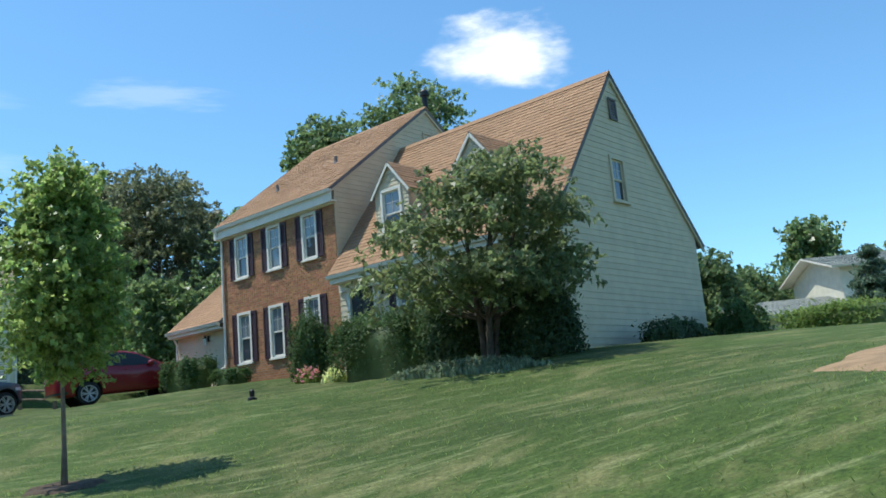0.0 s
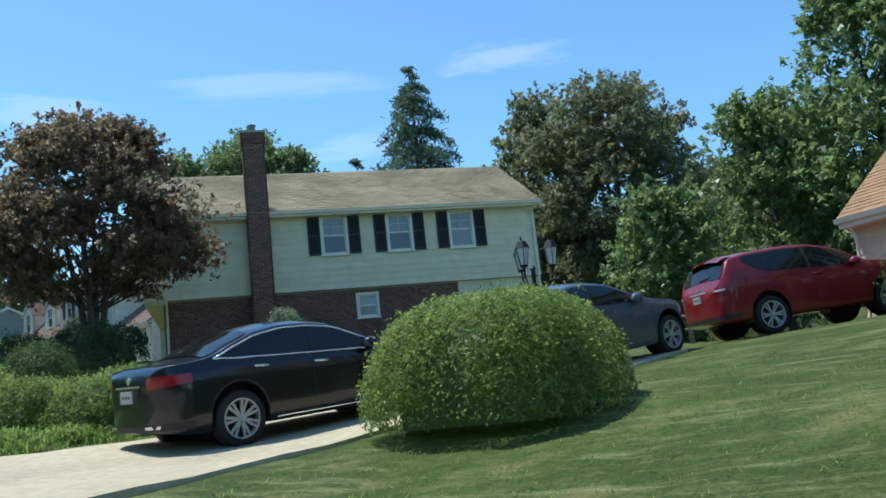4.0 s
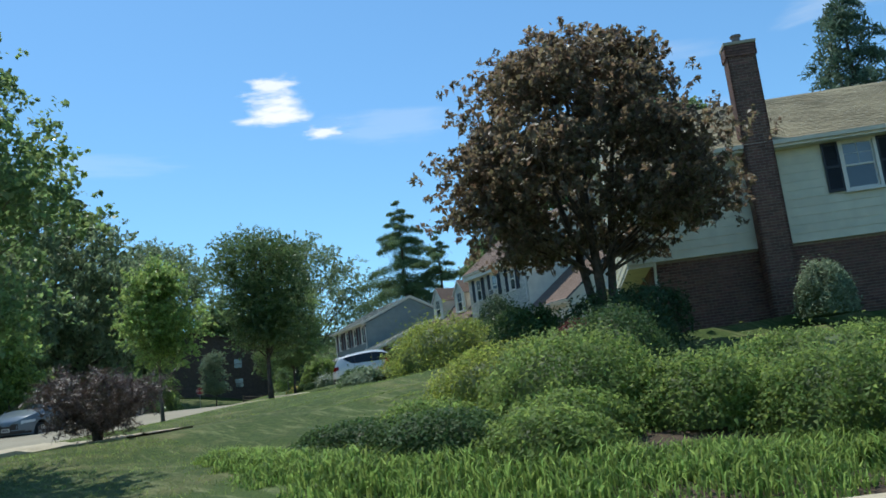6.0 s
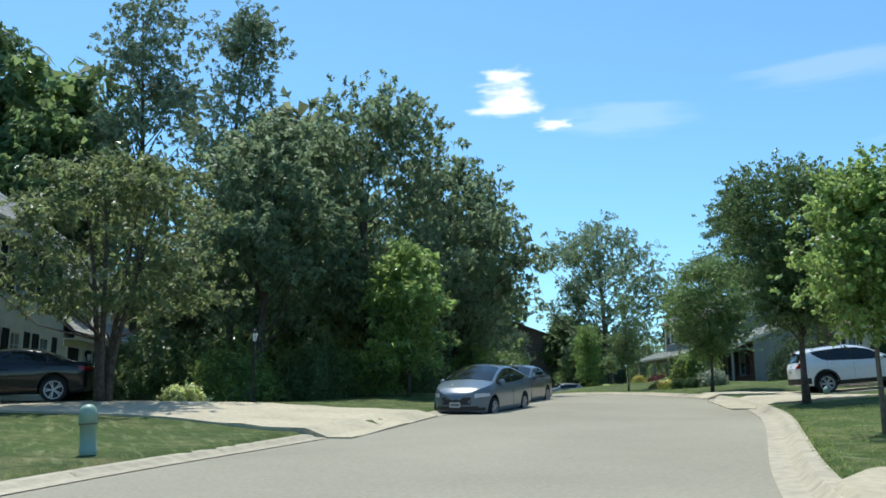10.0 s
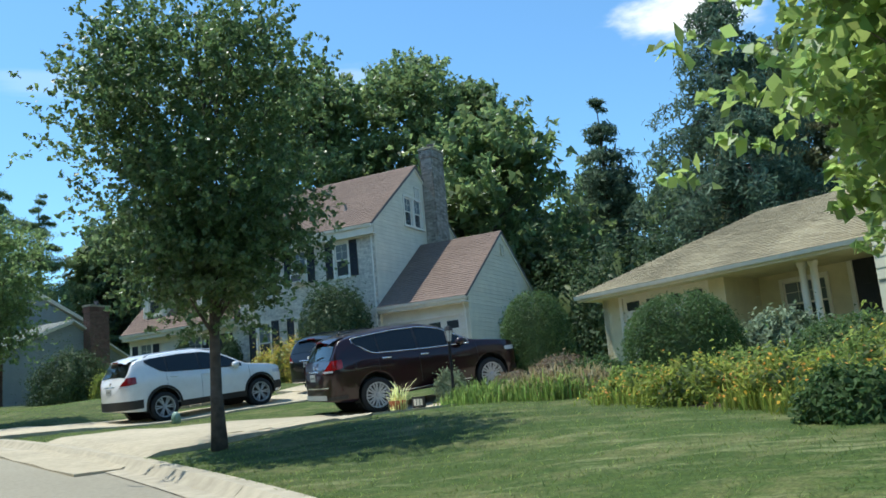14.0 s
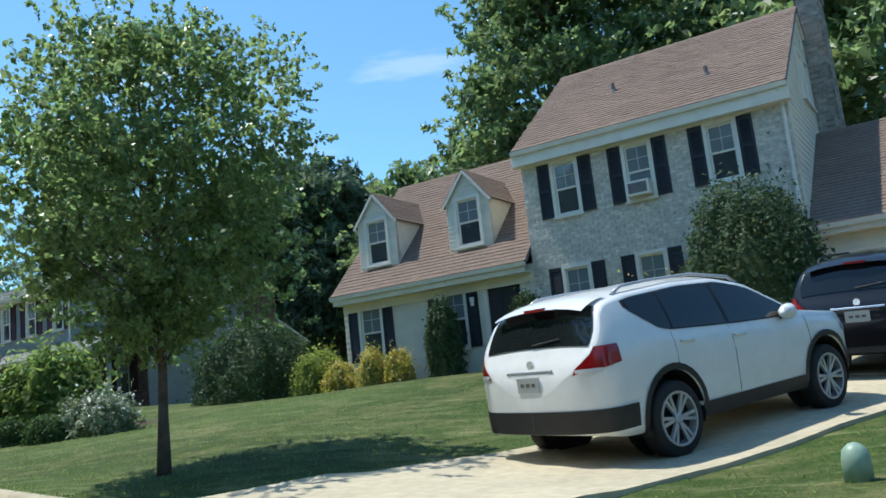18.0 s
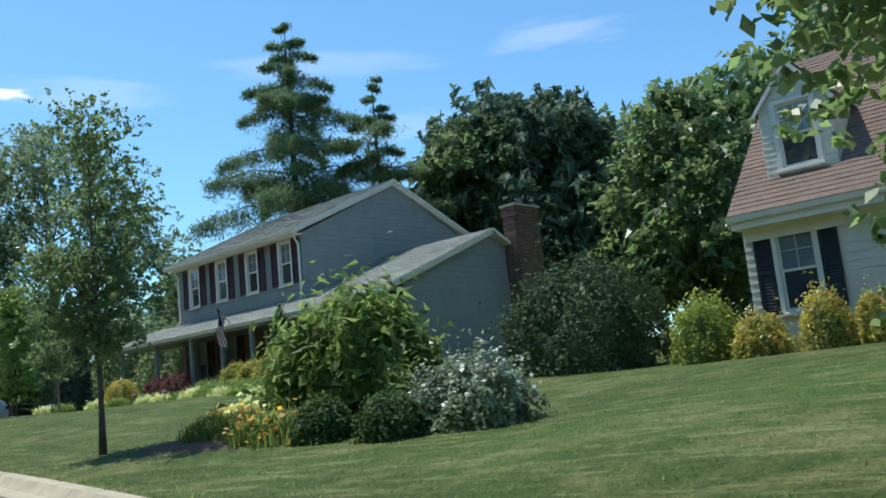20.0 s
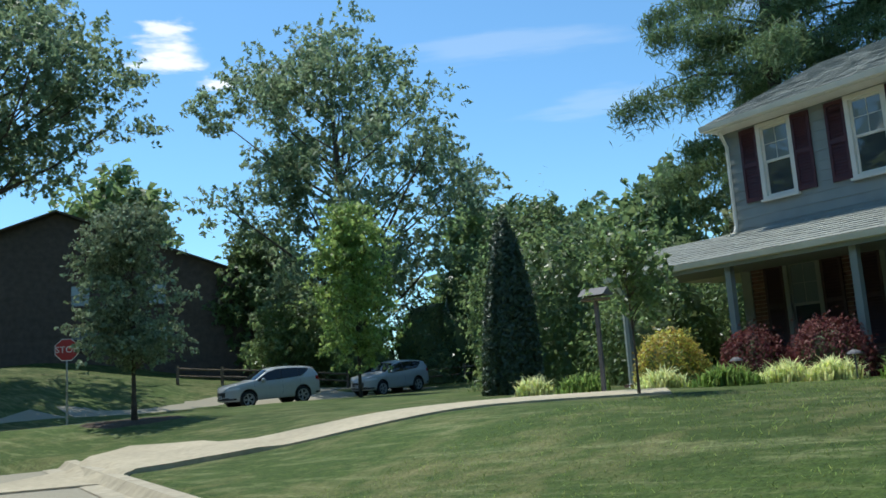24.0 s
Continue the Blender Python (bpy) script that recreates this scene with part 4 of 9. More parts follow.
    slope(house, (o0, gy - 0.35, geave), (o1, gy - 0.35, geave), (o1, gcm, gridge), (o0, gcm, gridge), roof, edge="lead")
    slope(house, (o1, gback + 0.35, geave), (o0, gback + 0.35, geave), (o0, gcm, gridge), (o1, gcm, gridge), roof, tab=0.9, edge="lead")
    xs = d * (-W - GW)
    bars(house, "rake_board", [((xs + side * 0.05, gy - 0.35, geave - 0.14), (xs + side * 0.05, gcm, gridge - 0.14)), ((xs + side * 0.05, gback + 0.35, geave - 0.14), (xs + side * 0.05, gcm, gridge - 0.14))], (0.05, 0.10), siding)
    soffit_set(house, "white", (o0 + 0.03, gy - 0.33, geave - 0.24, o1 - 0.03, gy, geave - 0.20), (o0 + 0.03, gy - 0.36, geave - 0.24, o1 - 0.03, gy - 0.33, geave - 0.04))
    gutter(house, o0, o1, gy - 0.365, geave - 0.03)
    downspout(house, xs - side * 0.12, gy - 0.06, foot + 0.5, geave - 0.05)
    downspout(house, d * -W + d * 0.1, -0.03, 0.3, soffit + 0.3)
    if stack:
        s0, s1, top, clad = stack
        xa = d * -W
        chimney(house, min(xa, xa - d * 0.55), s0, max(xa, xa - d * 0.55), s1, foot, top, clad)
    return house


# ---- plants ----
def quad_mesh(name, v, material, k=4):
    """A mesh of loose leaves with k corners each; v: corners, leaf after leaf."""
    n = len(v) // k
    me = bpy.data.meshes.new(name)
    me.vertices.add(k * n)
    me.vertices.foreach_set("co", np.ascontiguousarray(v, dtype=np.float32).ravel())
    me.loops.add(k * n)
    me.loops.foreach_set("vertex_index", np.arange(k * n, dtype=np.int32))
    me.polygons.add(n)
    me.polygons.foreach_set("loop_start", np.arange(0, k * n, k, dtype=np.int32))
    me.update(calc_edges=True)
    me.validate()
    me.materials.append(material)
    return me


def leaves(rng, pos, size, out=None, flat=0.5, long=1.5, droop=0.2, k=4):
    """Kite-shaped (or, with k = 3, pointed) leaves of about that size at places; out: the way that they lean towards."""
    n = len(pos)
    nrm = rng.normal(size=(n, 3)) * flat
    nrm += np.array((0, 0, 0.8)) if out is None else out
    nrm /= np.linalg.norm(nrm, axis=1)[:, None] + 1e-9
    a = np.cross(nrm, rng.normal(size=(n, 3)))
    a /= np.linalg.norm(a, axis=1)[:, None] + 1e-9
    a[:, 2] -= droop
    b = np.cross(nrm, a)
    s = size * rng.uniform(0.6, 1.35, n)[:, None]
    if k == 3:
        v = np.empty((n, 3, 3))
        v[:, 0] = pos - a * s * long * 0.42 - b * s * 0.42
        v[:, 1] = pos - a * s * long * 0.30 + b * s * 0.42 + nrm * s * 0.15
        v[:, 2] = pos + a * s * long * 0.58 - np.array((0, 0, 0.15)) * s
        return v.reshape(-1, 3)
    v = np.empty((n, 4, 3))
    v[:, 0] = pos - a * s * long * 0.5
    v[:, 1] = pos + b * s * 0.5 + nrm * s * 0.12
    v[:, 2] = pos + a * s * long * 0.5 - np.array((0, 0, 0.15)) * s
    v[:, 3] = pos - b * s * 0.5 + nrm * s * 0.12
    return v.reshape(-1, 3)


PROFILE = {
    "oval": lambda t: np.sin(np.pi * np.clip(t, 0, 1) ** 0.72) ** 0.62,
    "round": lambda t: np.sin(np.pi * np.clip(t, 0, 1)) ** 0.5,
    "vase": lambda t: np.clip(0.35 + 0.75 * t, 0, 1) * np.clip((1.02 - t) * 4.5, 0, 1) ** 0.45,
    "dome": lambda t: (1 - np.clip(t, 0, 1) ** 2.2) ** 0.5 * np.clip(0.55 + t * 2.5, 0, 1),
    "spindle": lambda t: np.sin(np.pi * np.clip(t, 0, 1)) ** 0.95,
    "cone": lambda t: np.clip(1.02 - t, 0, 1) ** 0.8 * np.clip(0.4 + t * 5, 0, 1),
}


def tree(x, y, height, radius, clear, label, leaf_mat="leaf_mid", bark="bark", shape="oval", n=9000, size=0.13, clumps=70, seed=1, trunk=0.12, stems=1,
         category="tree", group="", lean=(0, 0), spread=0.17, squash=1.0, name="tree", fill=0.45, z=None, ragged=0.25, long=1.45, droop=0.2, side=0.0, rise=0.25, twig_length=4.0, fine=1.45, corners=3):
    """A broad-leaved tree: tapered trunk, curved limbs, and a crown of clumps of small leaves with gaps."""
    rng = np.random.default_rng(seed)
    base = gz(x, y) - 0.06 if z is None else z
    n, size, twig_length = int(n * fine), size * 1.42 / fine ** 0.5, twig_length * fine ** 0.5 / 1.42
    ob = thing(name, pose(x, y, base), label, category, group)
    pad = 1.15 * spread * radius + 2.2 * size            # room for the twigs round a clump
    H = height - clear - (0.62 * squash + 0.1) * pad
    t = rng.uniform(0.02, 0.99, clumps)
    ang = rng.uniform(0, 2 * np.pi, clumps)
    rr = (radius - 0.75 * pad) * PROFILE[shape](t) * (fill + (1 - fill) * rng.uniform(0, 1, clumps) ** 0.5) * rng.uniform(1 - ragged, 1 + ragged * 0.45, clumps)
    lx, ly = lean
    c = np.stack([rr * np.cos(ang) + lx * t + side * rr * 0, rr * np.sin(ang) + ly * t, clear + H * t], 1)
    g = Geo()
    for s in range(stems):
        a = 2 * math.pi * s / max(stems, 1) + seed
        o = 0.0 if stems == 1 else trunk * 1.1
        k = 0 if stems == 1 else 0.16 * height
        pts, rad = [], []
        for i in range(8):
            u = i / 7
            pts.append((o * math.cos(a) + k * u ** 1.4 * math.cos(a) + lx * u * 0.8 + 0.03 * height * u * math.sin(3 * u + seed), o * math.sin(a) + k * u ** 1.4 * math.sin(a) + ly * u * 0.8 + 0.02 * height * u * math.sin(4 * u + 2 * seed),
                        (height * 0.9) * u))
            rad.append(trunk * ((1.45 if i == 0 else 1.0) - 0.86 * u))
        pts[0] = (pts[0][0], pts[0][1], -0.15)
        g.tube(pts, rad, 9)
    order = rng.permutation(clumps)[:min(clumps, 46)]
    for i in order:
        p = Vector(c[i])
        h = math.hypot(p.x, p.y)
        z0 = max(clear * 0.75, p.z - 0.55 * h - 0.10 * H)
        u = z0 / (height * 0.9)
        st = Vector((lx * u * 0.8 + 0.03 * height * u * math.sin(3 * u + seed), ly * u * 0.8 + 0.02 * height * u * math.sin(4 * u + 2 * seed), z0))
        if stems > 1:
            k = 0.16 * height * u ** 1.4
            best = min(range(stems), key=lambda s: (math.cos(2 * math.pi * s / stems + seed) * k - p.x) ** 2 + (math.sin(2 * math.pi * s / stems + seed) * k - p.y) ** 2)
            a = 2 * math.pi * best / stems + seed
            st += Vector((math.cos(a) * k, math.sin(a) * k, 0))
        r0 = max(0.012, trunk * (1 - 0.86 * u) * 0.42)
        mid = st.lerp(p, 0.5) + Vector((0, 0, -0.06 * h)) + Vector(rng.normal(size=3)) * 0.04 * h
        g.tube([st, st.lerp(mid, 0.55), mid, mid.lerp(p, 0.6), p], [r0, r0 * 0.8, r0 * 0.6, r0 * 0.4, r0 * 0.18], 5, False)
    part("trunk", g, M[bark], ob, smooth=True)
    per = 14                                             # leaves on a twig
    m = max(1, n // per)
    which = rng.integers(0, clumps, m)
    sig = spread * radius * rng.uniform(0.55, 1.35, clumps)[which][:, None]
    off = np.clip(rng.normal(size=(m, 3)), -1.8, 1.8) * sig * np.array((1, 1, 0.62 * squash))
    off[:, 2] -= np.hypot(off[:, 0], off[:, 1]) * 0.25 * squash
    twig = c[which] + off
    way = off / (np.linalg.norm(off, axis=1)[:, None] + 1e-6) + 0.7 * rng.normal(size=(m, 3)) * np.array((1, 1, squash))
    way[:, :2] += 0.6 * twig[:, :2] / (radius + 1e-6)
    way[:, 2] += rise
    way /= np.linalg.norm(way, axis=1)[:, None] + 1e-6
    u = rng.uniform(0, 1, (m, per, 1))
    pos = (twig[:, None] + way[:, None] * u * size * twig_length + rng.normal(size=(m, per, 3)) * size * 0.75 * (1.15 - u)).reshape(-1, 3)
    out = np.repeat(way, per, 0) * 0.25 + np.array((0, 0, 0.75))
    crown = part("crown", quad_mesh("crown", leaves(rng, pos, size, out, 0.85, long, droop, corners), M[leaf_mat], corners), None, ob)
    return ob


def conifer(x, y, height, radius, label, leaf_mat="needle", seed=1, n=9000, size=0.22, clear=0.6, name="conifer", droop=0.25, tiers=26, category="tree", z=None, open_top=False, group="", up=0.0, long=2.2, fan=0.5, sheaf=1.0):
    """A spruce or pine: a straight trunk with whorls of boughs that carry sprays of needles."""
    rng = np.random.default_rng(seed)
    base = gz(x, y) - 0.06 if z is None else z
    ob = thing(name, pose(x, y, base), label, category, group)
    g = Geo().tube([(0, 0, -0.15), (0, 0, height * 0.4), (0, 0, height)], [height * 0.018 + 0.05, height * 0.011 + 0.03, 0.012], 8)
    pos, out = [], []
    boughs = []
    for i in range(tiers):
        t = (i + rng.uniform(-0.35, 0.35)) / (tiers - 1)
        t = min(max(t, 0), 0.995)
        z0 = clear + (height - clear) * t
        r = radius * ((1 - t) ** 0.72 if not open_top else (1 - t) ** 0.45 * (0.55 + 0.45 * min(1, t * 3))) * rng.uniform(0.75, 1.1)
        k = max(5, int(9 - 3 * t)) if not open_top else 5
        a0 = rng.uniform(0, 6.28)
        for j in range(k):
            a = a0 + 2 * math.pi * j / k + rng.uniform(-0.3, 0.3)
            rl = r * rng.uniform(0.6, 1.15) + 0.1
            z0 = z0 + rng.normal() * 0.35 * (height - clear) / tiers
            tip = Vector((rl * math.cos(a), rl * math.sin(a), z0 - droop * rl + up * rl))
            mid = Vector((0.5 * rl * math.cos(a), 0.5 * rl * math.sin(a), z0 + 0.02 * rl + up * rl * 0.3))
            boughs.append((Vector((0, 0, z0)), mid, tip, rl))
    tot = sum(b[3] for b in boughs)
    n, size = 2 * n, size * 0.9
    for s, mid, tip, rl in boughs:
        g.tube([s, mid, tip], [0.012 + 0.012 * rl, 0.008 + 0.006 * rl, 0.004], 4, False)
        m = max(3, int(n * rl / tot))
        u = rng.uniform(0.12, 1.05, m) ** 0.8
        p = (1 - u)[:, None] ** 2 * np.array(s) + (2 * u * (1 - u))[:, None] * np.array(mid) + (u ** 2)[:, None] * np.array(tip)
        w = (0.22 * rl * (1.15 - u) + 0.08) * sheaf
        p = p + rng.normal(size=(m, 3)) * w[:, None] * np.array((1, 1, 0.35))
        p[:, 2] -= abs(rng.normal(size=m)) * 0.08 * rl
        pos.append(p)
    pos = np.concatenate(pos)
    radial = pos * np.array((1, 1, 0))
    radial /= np.linalg.norm(radial, axis=1)[:, None] + 1e-6
    part("trunk", g, M["bark"], ob)
    part("crown", quad_mesh("crown", leaves(rng, pos, size, radial * 0.25 + np.array((0, 0, 0.6)), fan, long, 0.25, 3), M[leaf_mat], 3), None, ob)
    return ob


def lump(rng, rx, ry, rz, p=2.0, seg=18, rings=10, rough=0.06, seed=0):
    """A lumpy rounded body standing on its foot: points and faces."""
    v, f = [], []
    for i in range(rings + 1):
        ph = math.pi / 2 * i / rings
        for j in range(seg):
            th = 2 * math.pi * j / seg
            c, s = math.cos(th), math.sin(th)
            cx, sy = abs(c) ** (2 / p) * math.copysign(1, c), abs(s) ** (2 / p) * math.copysign(1, s)
            k = math.cos(ph) ** (2 / p)
            h = math.sin(ph) ** (2 / p)
            w = 1 + rough * noise.noise((3 * c + seed, 3 * s, 2.2 * h + seed))
            v.append((rx * cx * k * w, ry * sy * k * w, rz * h * w))
    for i in range(rings):
        for j in range(seg):
            f.append((i * seg + j, i * seg + (j + 1) % seg, (i + 1) * seg + (j + 1) % seg, (i + 1) * seg + j))
    f.append(tuple(range(rings * seg, (rings + 1) * seg)))
    return v, f


def bush(x, y, rx, ry, rz, label, leaf_mat="leaf_hedge", n=3500, size=0.06, p=2.2, seed=1, yaw=0, name="bush", group="", rough=0.2, category="shrub", shag=0.05, flowers=None,
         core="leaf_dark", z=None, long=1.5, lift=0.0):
    """A clipped or loose shrub: a dense shell of small leaves over an added solid lump that stops it showing through.
    """
    rng = np.random.default_rng(seed)
    base = gz(x, y) - 0.05 if z is None else z
    shag = min(shag, 0.09)
    n, size = int(1.7 * n), size * 0.92
    ob = thing(name, pose(x, y, base, 0, 0, yaw), label, category, group)
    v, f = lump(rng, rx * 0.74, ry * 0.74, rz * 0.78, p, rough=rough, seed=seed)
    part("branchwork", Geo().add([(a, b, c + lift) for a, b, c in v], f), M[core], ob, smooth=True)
    th = rng.uniform(0, 2 * np.pi, n)
    u = rng.uniform(0, 1, n)
    ph = np.arcsin(u ** 0.9)
    c, s = np.cos(th), np.sin(th)
    cx, sy = np.abs(c) ** (2 / p) * np.sign(c), np.abs(s) ** (2 / p) * np.sign(s)
    k, h = np.cos(ph) ** (2 / p), np.sin(ph) ** (2 / p)
    w = 1 + rough * np.array([noise.noise((3 * a + seed, 3 * b, 2.2 * e + seed)) for a, b, e in zip(c, s, h)])
    w *= 1 - abs(rng.normal(size=n)) * 0.10 + rng.exponential(shag, n) * (rng.uniform(size=n) < 0.25)
    pos = np.stack([rx * cx * k * w, ry * sy * k * w, rz * h * w + lift], 1)
    out = np.stack([cx * k / rx, sy * k / ry, h / rz], 1)
    out /= np.linalg.norm(out, axis=1)[:, None] + 1e-6
    part("foliage", quad_mesh("foliage", leaves(rng, pos, size, out * 0.9 + np.array((0, 0, 0.35)), 0.6, long, 0.1, 3), M[leaf_mat], 3), None, ob)
    if flowers:
        fm, fn, fs = flowers
        i = rng.integers(0, n, fn)
        top = pos[i]
        top = top[top[:, 2] > 0.35 * rz]
        q = top * np.array((1.03, 1.03, 1.04))
        part("bloom", quad_mesh("bloom", leaves(rng, q, fs, np.array((0, 0, 1.0)), 0.4, 1.0, 0), M[fm]), None, ob, kind="stuff")
    return ob


def tufts(x, y, rx, ry, h, label, leaf_mat="leaf_grass", n=1500, seed=1, yaw=0, name="ornamental_grass", width=0.012, bend=0.45, group="", category="plant", clumps=0, flowers=None):
    """Long arching blades in clumps."""
    rng = np.random.default_rng(seed)
    base = gz(x, y) - 0.03
    ob = thing(name, pose(x, y, base, 0, 0, yaw), label, category, group)
    ca, sa = math.cos(radians(yaw)), math.sin(radians(yaw))
    if clumps:
        a = rng.uniform(0, 6.28, clumps)
        r = rng.uniform(0, 1, clumps) ** 0.5
        cc = np.stack([rx * r * np.cos(a), ry * r * np.sin(a)], 1)
        o = cc[rng.integers(0, clumps, n)] + rng.normal(size=(n, 2)) * 0.05
    else:
        a = rng.uniform(0, 6.28, n)
        r = rng.uniform(0, 1, n) ** 0.5
        k = 1 + 0.35 * np.sin(3 * a + seed) * np.sin(5 * a + 2 * seed)
        o = np.stack([rx * r * k * np.cos(a), ry * r * k * np.sin(a)], 1) + rng.normal(size=(n, 2)) * 0.1 * min(rx, ry)
    zz = ground(x + o[:, 0] * ca - o[:, 1] * sa, y + o[:, 0] * sa + o[:, 1] * ca) - base - 0.02
    a = rng.uniform(0, 6.28, n)
    d = np.stack([np.cos(a), np.sin(a), np.zeros(n)], 1)
    s = np.stack([-np.sin(a), np.cos(a), np.zeros(n)], 1)
    hh = h * rng.uniform(0.4, 1.1, n) * (1 - 0.45 * np.clip(np.hypot(o[:, 0] / rx, o[:, 1] / ry), 0, 1.3) ** 2)
    b = rng.uniform(0.1, 1, n) * bend * hh
    p0 = np.stack([o[:, 0], o[:, 1], zz], 1)
    p1 = p0 + d * (b * 0.3)[:, None] + np.array((0, 0, 1)) * (hh * 0.7)[:, None]
    p2 = p0 + d * b[:, None] + np.array((0, 0, 1)) * (hh * (1 - 0.35 * rng.uniform(0, 1, n)))[:, None]
    w = width * rng.uniform(0.6, 1.3, n)[:, None]
    v = np.empty((n, 2, 4, 3))
    v[:, 0, 0], v[:, 0, 1], v[:, 0, 2], v[:, 0, 3] = p0 - s * w, p0 + s * w, p1 + s * w * 0.8, p1 - s * w * 0.8
    v[:, 1, 0], v[:, 1, 1], v[:, 1, 2], v[:, 1, 3] = p1 - s * w * 0.8, p1 + s * w * 0.8, p2 + s * w * 0.12, p2 - s * w * 0.12
    part("grass_foliage", quad_mesh("grass_foliage", v.reshape(-1, 3), M[leaf_mat]), None, ob, kind="stuff")
    if flowers:
        fm, fn, fs = flowers
        i = rng.integers(0, n, fn)
        part("bloom", quad_mesh("bloom", leaves(rng, p2[i] + np.array((0, 0, 0.02)), fs, np.array((0, 0, 1.0)), 0.5, 1.0, 0), M[fm]), None, ob, kind="stuff")
    return ob


# ---- vehicles ----
WHEELS = {}


def wheel_mesh(r, w, spokes, ring):
    key = (r, w, spokes)
    if key not in WHEELS:
        tyre = Geo().lathe([(r * 0.70, -w / 2), (r * 0.94, -w / 2), (r, -w / 2 + 0.025), (r, w / 2 - 0.025), (r * 0.94, w / 2), (r * 0.70, w / 2 - 0.01)], (0, 0, 0), 26, "y", False).mesh("tyre", M["rubber"], True)
        g = Geo()
        rr = r * 0.72
        g.lathe([(rr * 0.90, w * 0.1), (rr * 0.92, w / 2 + 0.004), (rr, w / 2 + 0.006), (rr, w * 0.1)], (0, 0, 0), 26, "y", False)
        for k in range(spokes):
            a = 2 * math.pi * k / spokes
            for da in (-0.09, 0.09):
                c, s = math.cos(a + da), math.sin(a + da)
                c2, s2 = math.cos(a + da * 1.7), math.sin(a + da * 1.7)
                t = 0.016
                p = [(rr * 0.12 * c - t * s, w / 2 - 0.02, rr * 0.12 * s + t * c), (rr * 0.12 * c + t * s, w / 2 - 0.02, rr * 0.12 * s - t * c),
                     (rr * 0.94 * c2 + t * s2, w / 2 - 0.002, rr * 0.94 * s2 - t * c2), (rr * 0.94 * c2 - t * s2, w / 2 - 0.002, rr * 0.94 * s2 + t * c2)]
                g.prism(p, (0, -0.03, 0))
        g.lathe([(rr * 0.2, w / 2 - 0.06), (rr * 0.2, w / 2 - 0.012), (rr * 0.12, w / 2)], (0, 0, 0), 12, "y")
        rim = g.mesh("rim", M["rim"])
        disc = Geo().lathe([(rr * 0.9, -w * 0.1), (rr * 0.9, w * 0.12)], (0, 0, 0), 18, "y").mesh("brake_disc", M["dark_metal"])
        WHEELS[key] = (tyre, rim, disc)
    return WHEELS[key]


CARS = dict(
    sedan=dict(L=4.70, W=1.81, r=0.335, wb=2.84, front=0.86, z0=0.19, nose=(0.80, 2.2), tail=(0.42, 2.5), sweep=0.30,
               top=[(0, 0.62), (0.06, 0.74), (0.25, 0.83), (0.6, 0.90), (1.0, 0.96), (1.30, 1.02), (1.75, 1.23), (2.15, 1.39), (2.55, 1.44), (2.95, 1.44), (3.35, 1.38), (3.75, 1.24), (4.08, 1.09), (4.30, 1.05), (4.54, 1.04), (4.62, 1.00), (4.67, 0.86), (4.70, 0.66)],
               belt=[(0, 0.60), (0.06, 0.70), (0.25, 0.78), (0.6, 0.84), (1.3, 0.92), (2.5, 0.95), (3.6, 0.99), (4.1, 0.98), (4.5, 0.97), (4.62, 0.93), (4.67, 0.82), (4.70, 0.64)],
               glass=(1.50, 3.98), wind=(1.36, 2.12), rear=(3.40, 4.06), pillars=(2.62, 3.52), lamp=(0.74, 0.90, 0.40, 0.46), plate=0.62),
    suv=dict(L=4.69, W=1.88, r=0.365, wb=2.70, front=0.95, z0=0.27, nose=(0.75, 2.3), tail=(0.34, 2.9), sweep=0.45,
             top=[(0, 0.72), (0.06, 0.88), (0.2, 0.98), (0.5, 1.06), (1.0, 1.13), (1.25, 1.17), (1.65, 1.40), (2.0, 1.59), (2.45, 1.69), (3.1, 1.705), (3.9, 1.66), (4.25, 1.60), (4.36, 1.53), (4.48, 1.28), (4.56, 1.10), (4.63, 1.00), (4.67, 0.88), (4.69, 0.72)],
             belt=[(0, 0.70), (0.06, 0.82), (0.2, 0.92), (0.5, 0.98), (1.2, 1.05), (2.5, 1.09), (3.6, 1.15), (4.2, 1.19), (4.45, 1.16), (4.56, 1.06), (4.63, 0.96), (4.67, 0.84), (4.69, 0.70)],
             glass=(1.46, 4.02), wind=(1.30, 2.02), rear=(4.31, 4.53), pillars=(2.62, 3.50), lamp=(0.88, 1.14, 0.36, 0.58), plate=0.76),
    hatch=dict(L=4.45, W=1.73, r=0.31, wb=2.70, front=0.86, z0=0.18, nose=(0.85, 2.1), tail=(0.36, 2.6), sweep=0.35,
               top=[(0, 0.58), (0.05, 0.72), (0.3, 0.88), (0.7, 1.0), (0.95, 1.07), (1.5, 1.30), (2.0, 1.45), (2.4, 1.49), (2.9, 1.47), (3.5, 1.33), (3.95, 1.20), (4.26, 1.12), (4.36, 1.02), (4.42, 0.86), (4.45, 0.66)],
               belt=[(0, 0.56), (0.05, 0.66), (0.3, 0.78), (1.0, 0.91), (2.5, 0.94), (3.7, 1.01), (4.2, 1.02), (4.36, 0.94), (4.42, 0.80), (4.45, 0.64)],
               glass=(1.15, 3.80), wind=(0.98, 1.98), rear=(3.0, 4.0), pillars=(2.45, 3.32), lamp=(0.80, 1.05, 0.28, 0.50), plate=0.60),
)


